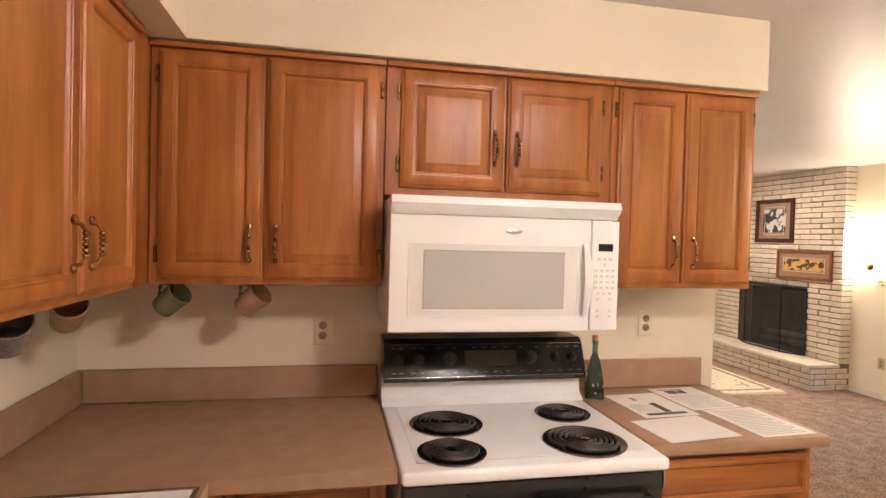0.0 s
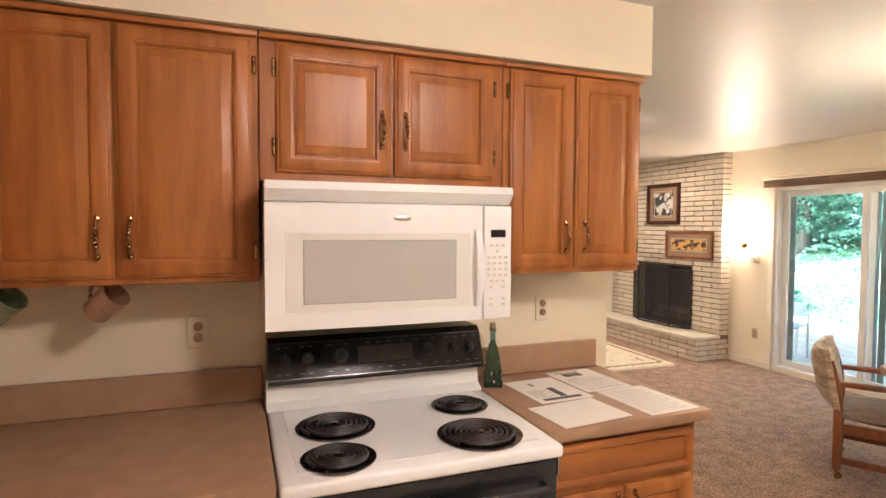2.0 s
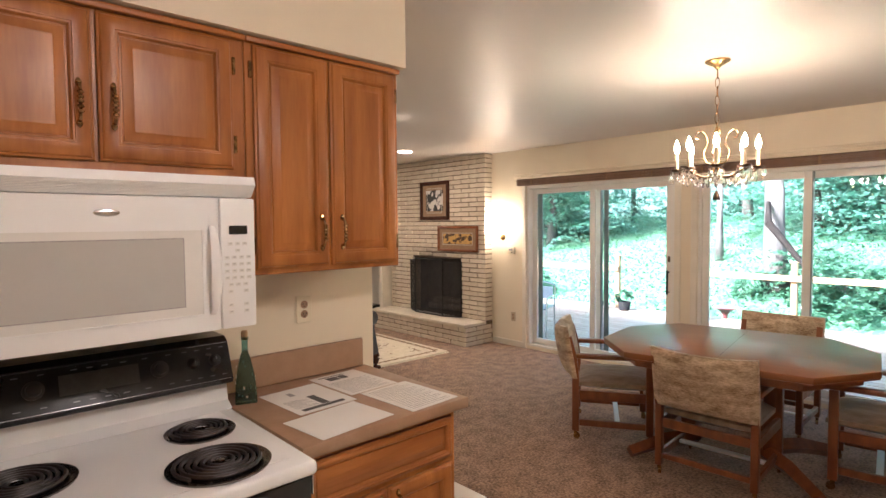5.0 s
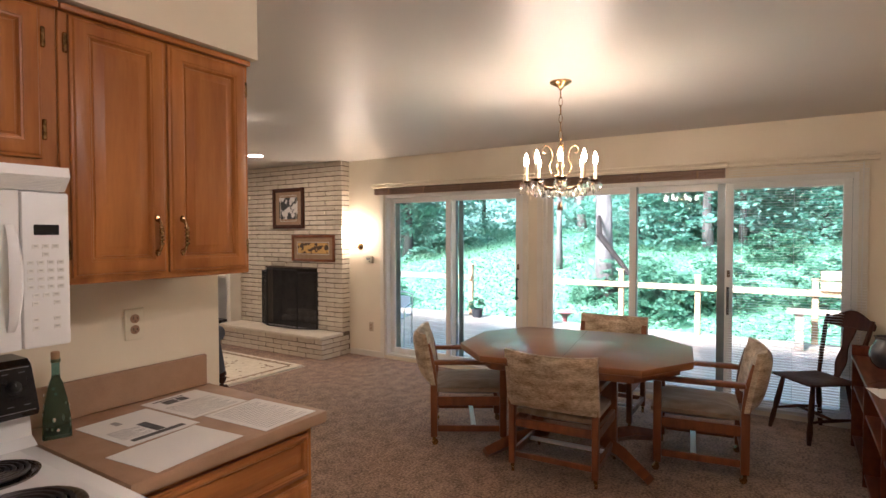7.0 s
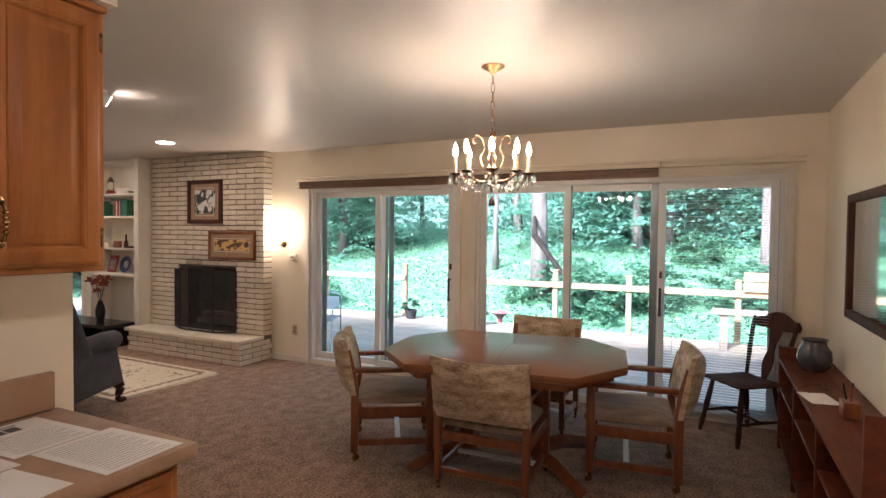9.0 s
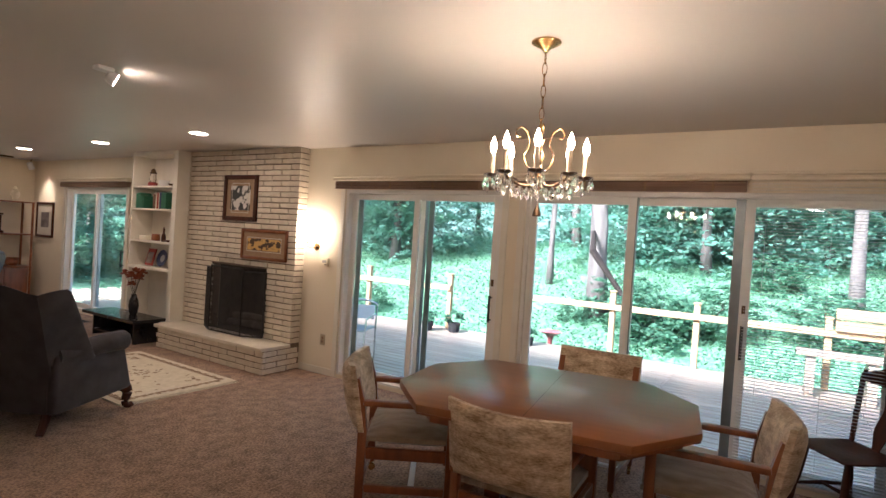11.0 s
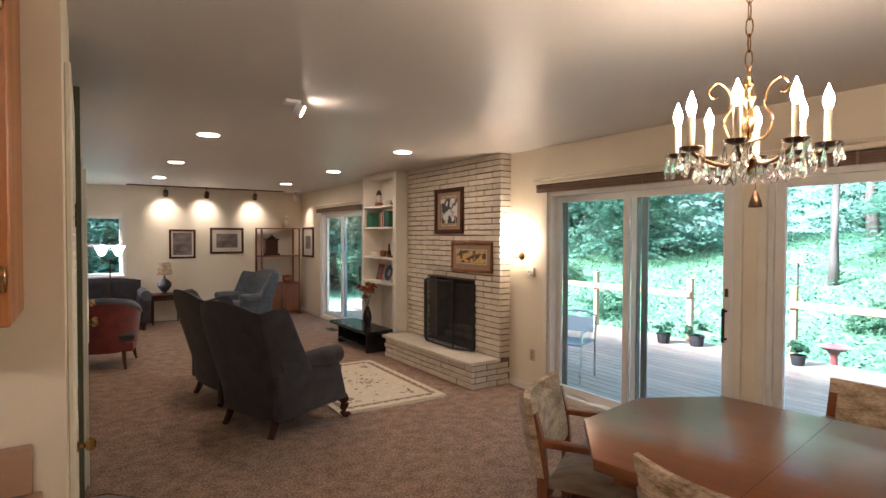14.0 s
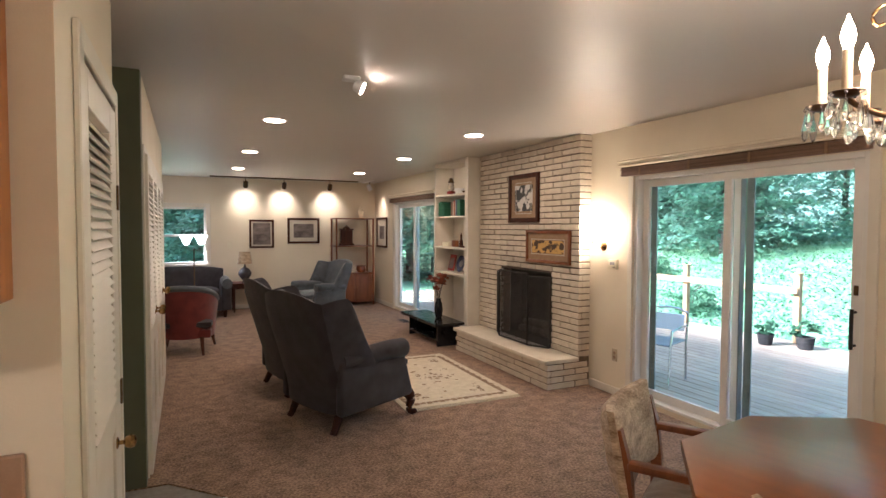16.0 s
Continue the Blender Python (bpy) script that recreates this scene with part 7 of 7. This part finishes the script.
# distance behind the wood: a bent upright sheet that glows as bright haze
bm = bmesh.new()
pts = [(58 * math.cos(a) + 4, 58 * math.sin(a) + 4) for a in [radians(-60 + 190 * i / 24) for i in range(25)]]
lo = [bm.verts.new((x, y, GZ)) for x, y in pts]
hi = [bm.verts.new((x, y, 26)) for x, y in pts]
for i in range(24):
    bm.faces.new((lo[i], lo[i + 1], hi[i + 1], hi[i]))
# emission paints the haze light between the leaves; the base stays nearly black
HAZE_GLOW = glow("glowing_green_haze", (0.50, 0.80, 0.66), 0.20)
HAZE_GLOW.node_tree.nodes["Principled BSDF"].inputs["Base Color"].default_value = (0.03, 0.06, 0.045, 1)
structure("backdrop", bm, HAZE_GLOW, "glowing pale green sheet standing in for bright haze behind the woods", "backdrop")


# potted plants on the deck
def pot_plant(x, y, s, label):
    th = thing("potted_plant", label, "plant", (x, y, DZ + 0.0005))
    part("pot", lathe(bmesh.new(), [(0.10 * s, 0), (0.12 * s, 0.01), (0.15 * s, 0.2 * s), (0.16 * s, 0.22 * s), (0.14 * s, 0.22 * s), (0.13 * s, 0.17 * s)], 18), POT, th)
    v, f = leaves(420, (0.2 * s, 0.2 * s, 0.15 * s), 0.045, rg_)
    o = new("foliage", leaf_mesh("foliage", v, f, LEAF2))
    o.parent = th
    o.location = (0, 0, 0.36 * s)


pot_plant(9.45, 5.56, 0.7, "leafy plant in a dark pot by the railing")
pot_plant(9.65, 5.14, 0.75, "leafy plant in a dark pot by a railing post")
pot_plant(9.6, 3.72, 0.6, "leafy plant in a dark pot at the deck steps")
solo("birdbath", lathe(bmesh.new(), [(0.14, 0), (0.1, 0.05), (0.06, 0.1), (0.05, 0.4), (0.1, 0.48), (0.24, 0.55), (0.22, 0.56), (0.05, 0.5)], 20), REDFAB, "terracotta birdbath among the plants", "birdbath", (12.0, 4.25, land(12.0, 4.25)))
fd = thing("bird_feeder", "dark bird feeder hanging from an iron hook", "bird feeder", (9.75, 4.35, DZ + 0.0005))
part("hook", tube(bmesh.new(), [(0, 0, 0), (0, 0, 1.55), (0, -0.05, 1.66), (0, -0.14, 1.66), (0, -0.17, 1.58)], 0.009, 8), BLACKMATTE, fd)
part("feeder", lathe(bmesh.new(), [(0.05, 1.12), (0.07, 1.13), (0.055, 1.15), (0.055, 1.4), (0.09, 1.42), (0.02, 1.5), (0.004, 1.57)], 14, pose(0, -0.17, 0)), BLACKMATTE, fd)

bf = thing("feeder_box", "pale wooden bird feeder box on a thin pole", "bird feeder", (12.5, 5.02, land(12.5, 5.02)))
part("pole", rod(bmesh.new(), (0, 0, 0), (0, 0, 1.82), 0.016, n=8), BLACKMATTE, bf)
part("tray", B(-0.13, 0.13, -0.15, 0.15, 1.82, 1.845, bev=0.004), DECK, bf)
part("hopper", B(-0.07, 0.07, -0.09, 0.09, 1.8455, 2.0, bev=0.004), PAPER, bf, "pale box")
bm = slab(bmesh.new(), [(-0.16, -0.16), (0.16, -0.16), (0.16, 0.16), (-0.16, 0.16)], 2.001, 2.02)
for v in bm.verts:
    v.co.z += 0.10 * (1 - abs(v.co.x) / 0.16)
part("roof", bm, PAPER, bf, "pale roof")

# ---- pieces: deck boards, floor tiles, bricks ----
bw = 0.14
tmp = finish("deck_board", B(-bw / 2 + 0.004, bw / 2 - 0.004, -1.998, 1.998, -0.03, 0.0, bev=0.004), DECK)
BOARD = tmp.data
bpy.data.objects.remove(tmp)
for k in range(29):
    x = W + T + 0.02 + bw * (k + 0.5)
    for j in range(4):
        piece("deck_board", BOARD, deck, (x, -1.5 + j * 4.0 + (2.0 if k % 2 else 0) - 1.0, DZ))
tmp = finish("tile", B(-0.1495, 0.1495, -0.1495, 0.1495, -0.0075, 0.0, bev=0.0025), TILE)
TILE_ME = tmp.data
bpy.data.objects.remove(tmp)
for i in range(12):
    for j in range(23):
        x, y = 2.70 - 0.1525 - i * 0.305, -2.3 + j * 0.305
        if y > 4.1 or (y > 1.95 and x < 0.5) or x < -0.5 or (x > 2.0 and y > 3.5 and (x - 2.08) / 0.62 + (y - 3.62) / 0.65 > 0.72) or (1.7 < x < 2.0 and 2.1 < y < 3.2) or (y > 1.55 and x < 1.75 and y < 2.3):
            continue
        piece("tile", TILE_ME, floor_tiles, (x, y, 0.0))

# bricks: long thin courses, slightly uneven
BL, BH, BD = 0.280, 0.0525, 0.045
BRICKS = []
rb = random.Random(9)
for k in range(6):
    bm = B(-BD / 2, BD / 2, -BL / 2, BL / 2, -BH / 2, BH / 2, bev=0.005)
    for v in bm.verts:
        v.co += Vector((rb.uniform(-0.0018, 0.0018), rb.uniform(-0.002, 0.002), rb.uniform(-0.002, 0.002)))
    tmp = finish("brick", bm, BRICK)
    BRICKS.append(tmp.data)
    bpy.data.objects.remove(tmp)
SOOTED = []
for me in BRICKS:
    c = me.copy()
    c.materials.clear()
    c.materials.append(SOOTBRICK)
    SOOTED.append(c)


def course(x, z, y0, y1, shift, sooted=()):
    """One course of bricks along y, cut at its ends."""
    pitch = BL + 0.015
    y = y0 - shift * pitch
    while y < y1:
        a, b = max(y, y0), min(y + BL, y1)
        if b - a > 0.03:
            s = (b - a) / BL
            mid = (a + b) / 2
            pool = SOOTED if any(p < mid < q and r < z < t for p, q, r, t in sooted) else BRICKS
            piece("brick", pool[rb.randrange(6)], fp, (x + rb.uniform(-0.003, 0.003), mid, z), 0, (1, s, rb.uniform(0.95, 1.02)))
        y += pitch


n_c = 35
pitch = (C - HZ) / n_c
for i in range(n_c):
    z = HZ + (i + 0.5) * pitch
    sh = 0.5 * (i % 2)
    soot = ((5.35, 6.28, 1.07, 1.24),)
    if z < 1.07:
        course(BX + 0.018, z, 4.864, 5.30, sh, soot)
        course(BX + 0.018, z, 6.32, 6.85, sh, soot)
    else:
        course(BX + 0.018, z, 4.864, 6.85, sh, soot)
    # return on the open side
    a = (W - 0.004 - (BX + 0.043)) / BL
    piece("brick", BRICKS[i % 6], fp, ((BX + 0.043 + W - 0.004) / 2, 4.872 + BD / 2 - 0.006, z), 90, (1, a, 1))
n_h = 4
pitch = (HZ - 0.043) / n_h
for i in range(n_h):
    z = (i + 0.5) * pitch
    course(5.285 + 0.012, z, 4.8645, 6.80, 0.5 * (i % 2))
    x0 = 5.322
    while x0 < W - 0.03:
        b = min(x0 + (BL if x0 > 5.33 or i % 2 == 0 else BL / 2), W - 0.004)
        piece("brick", BRICKS[i % 6], fp, ((x0 + b) / 2, 4.872 + BD / 2 - 0.008, z), 90, (1, (b - x0) / BL, 1))
        x0 = b + 0.012
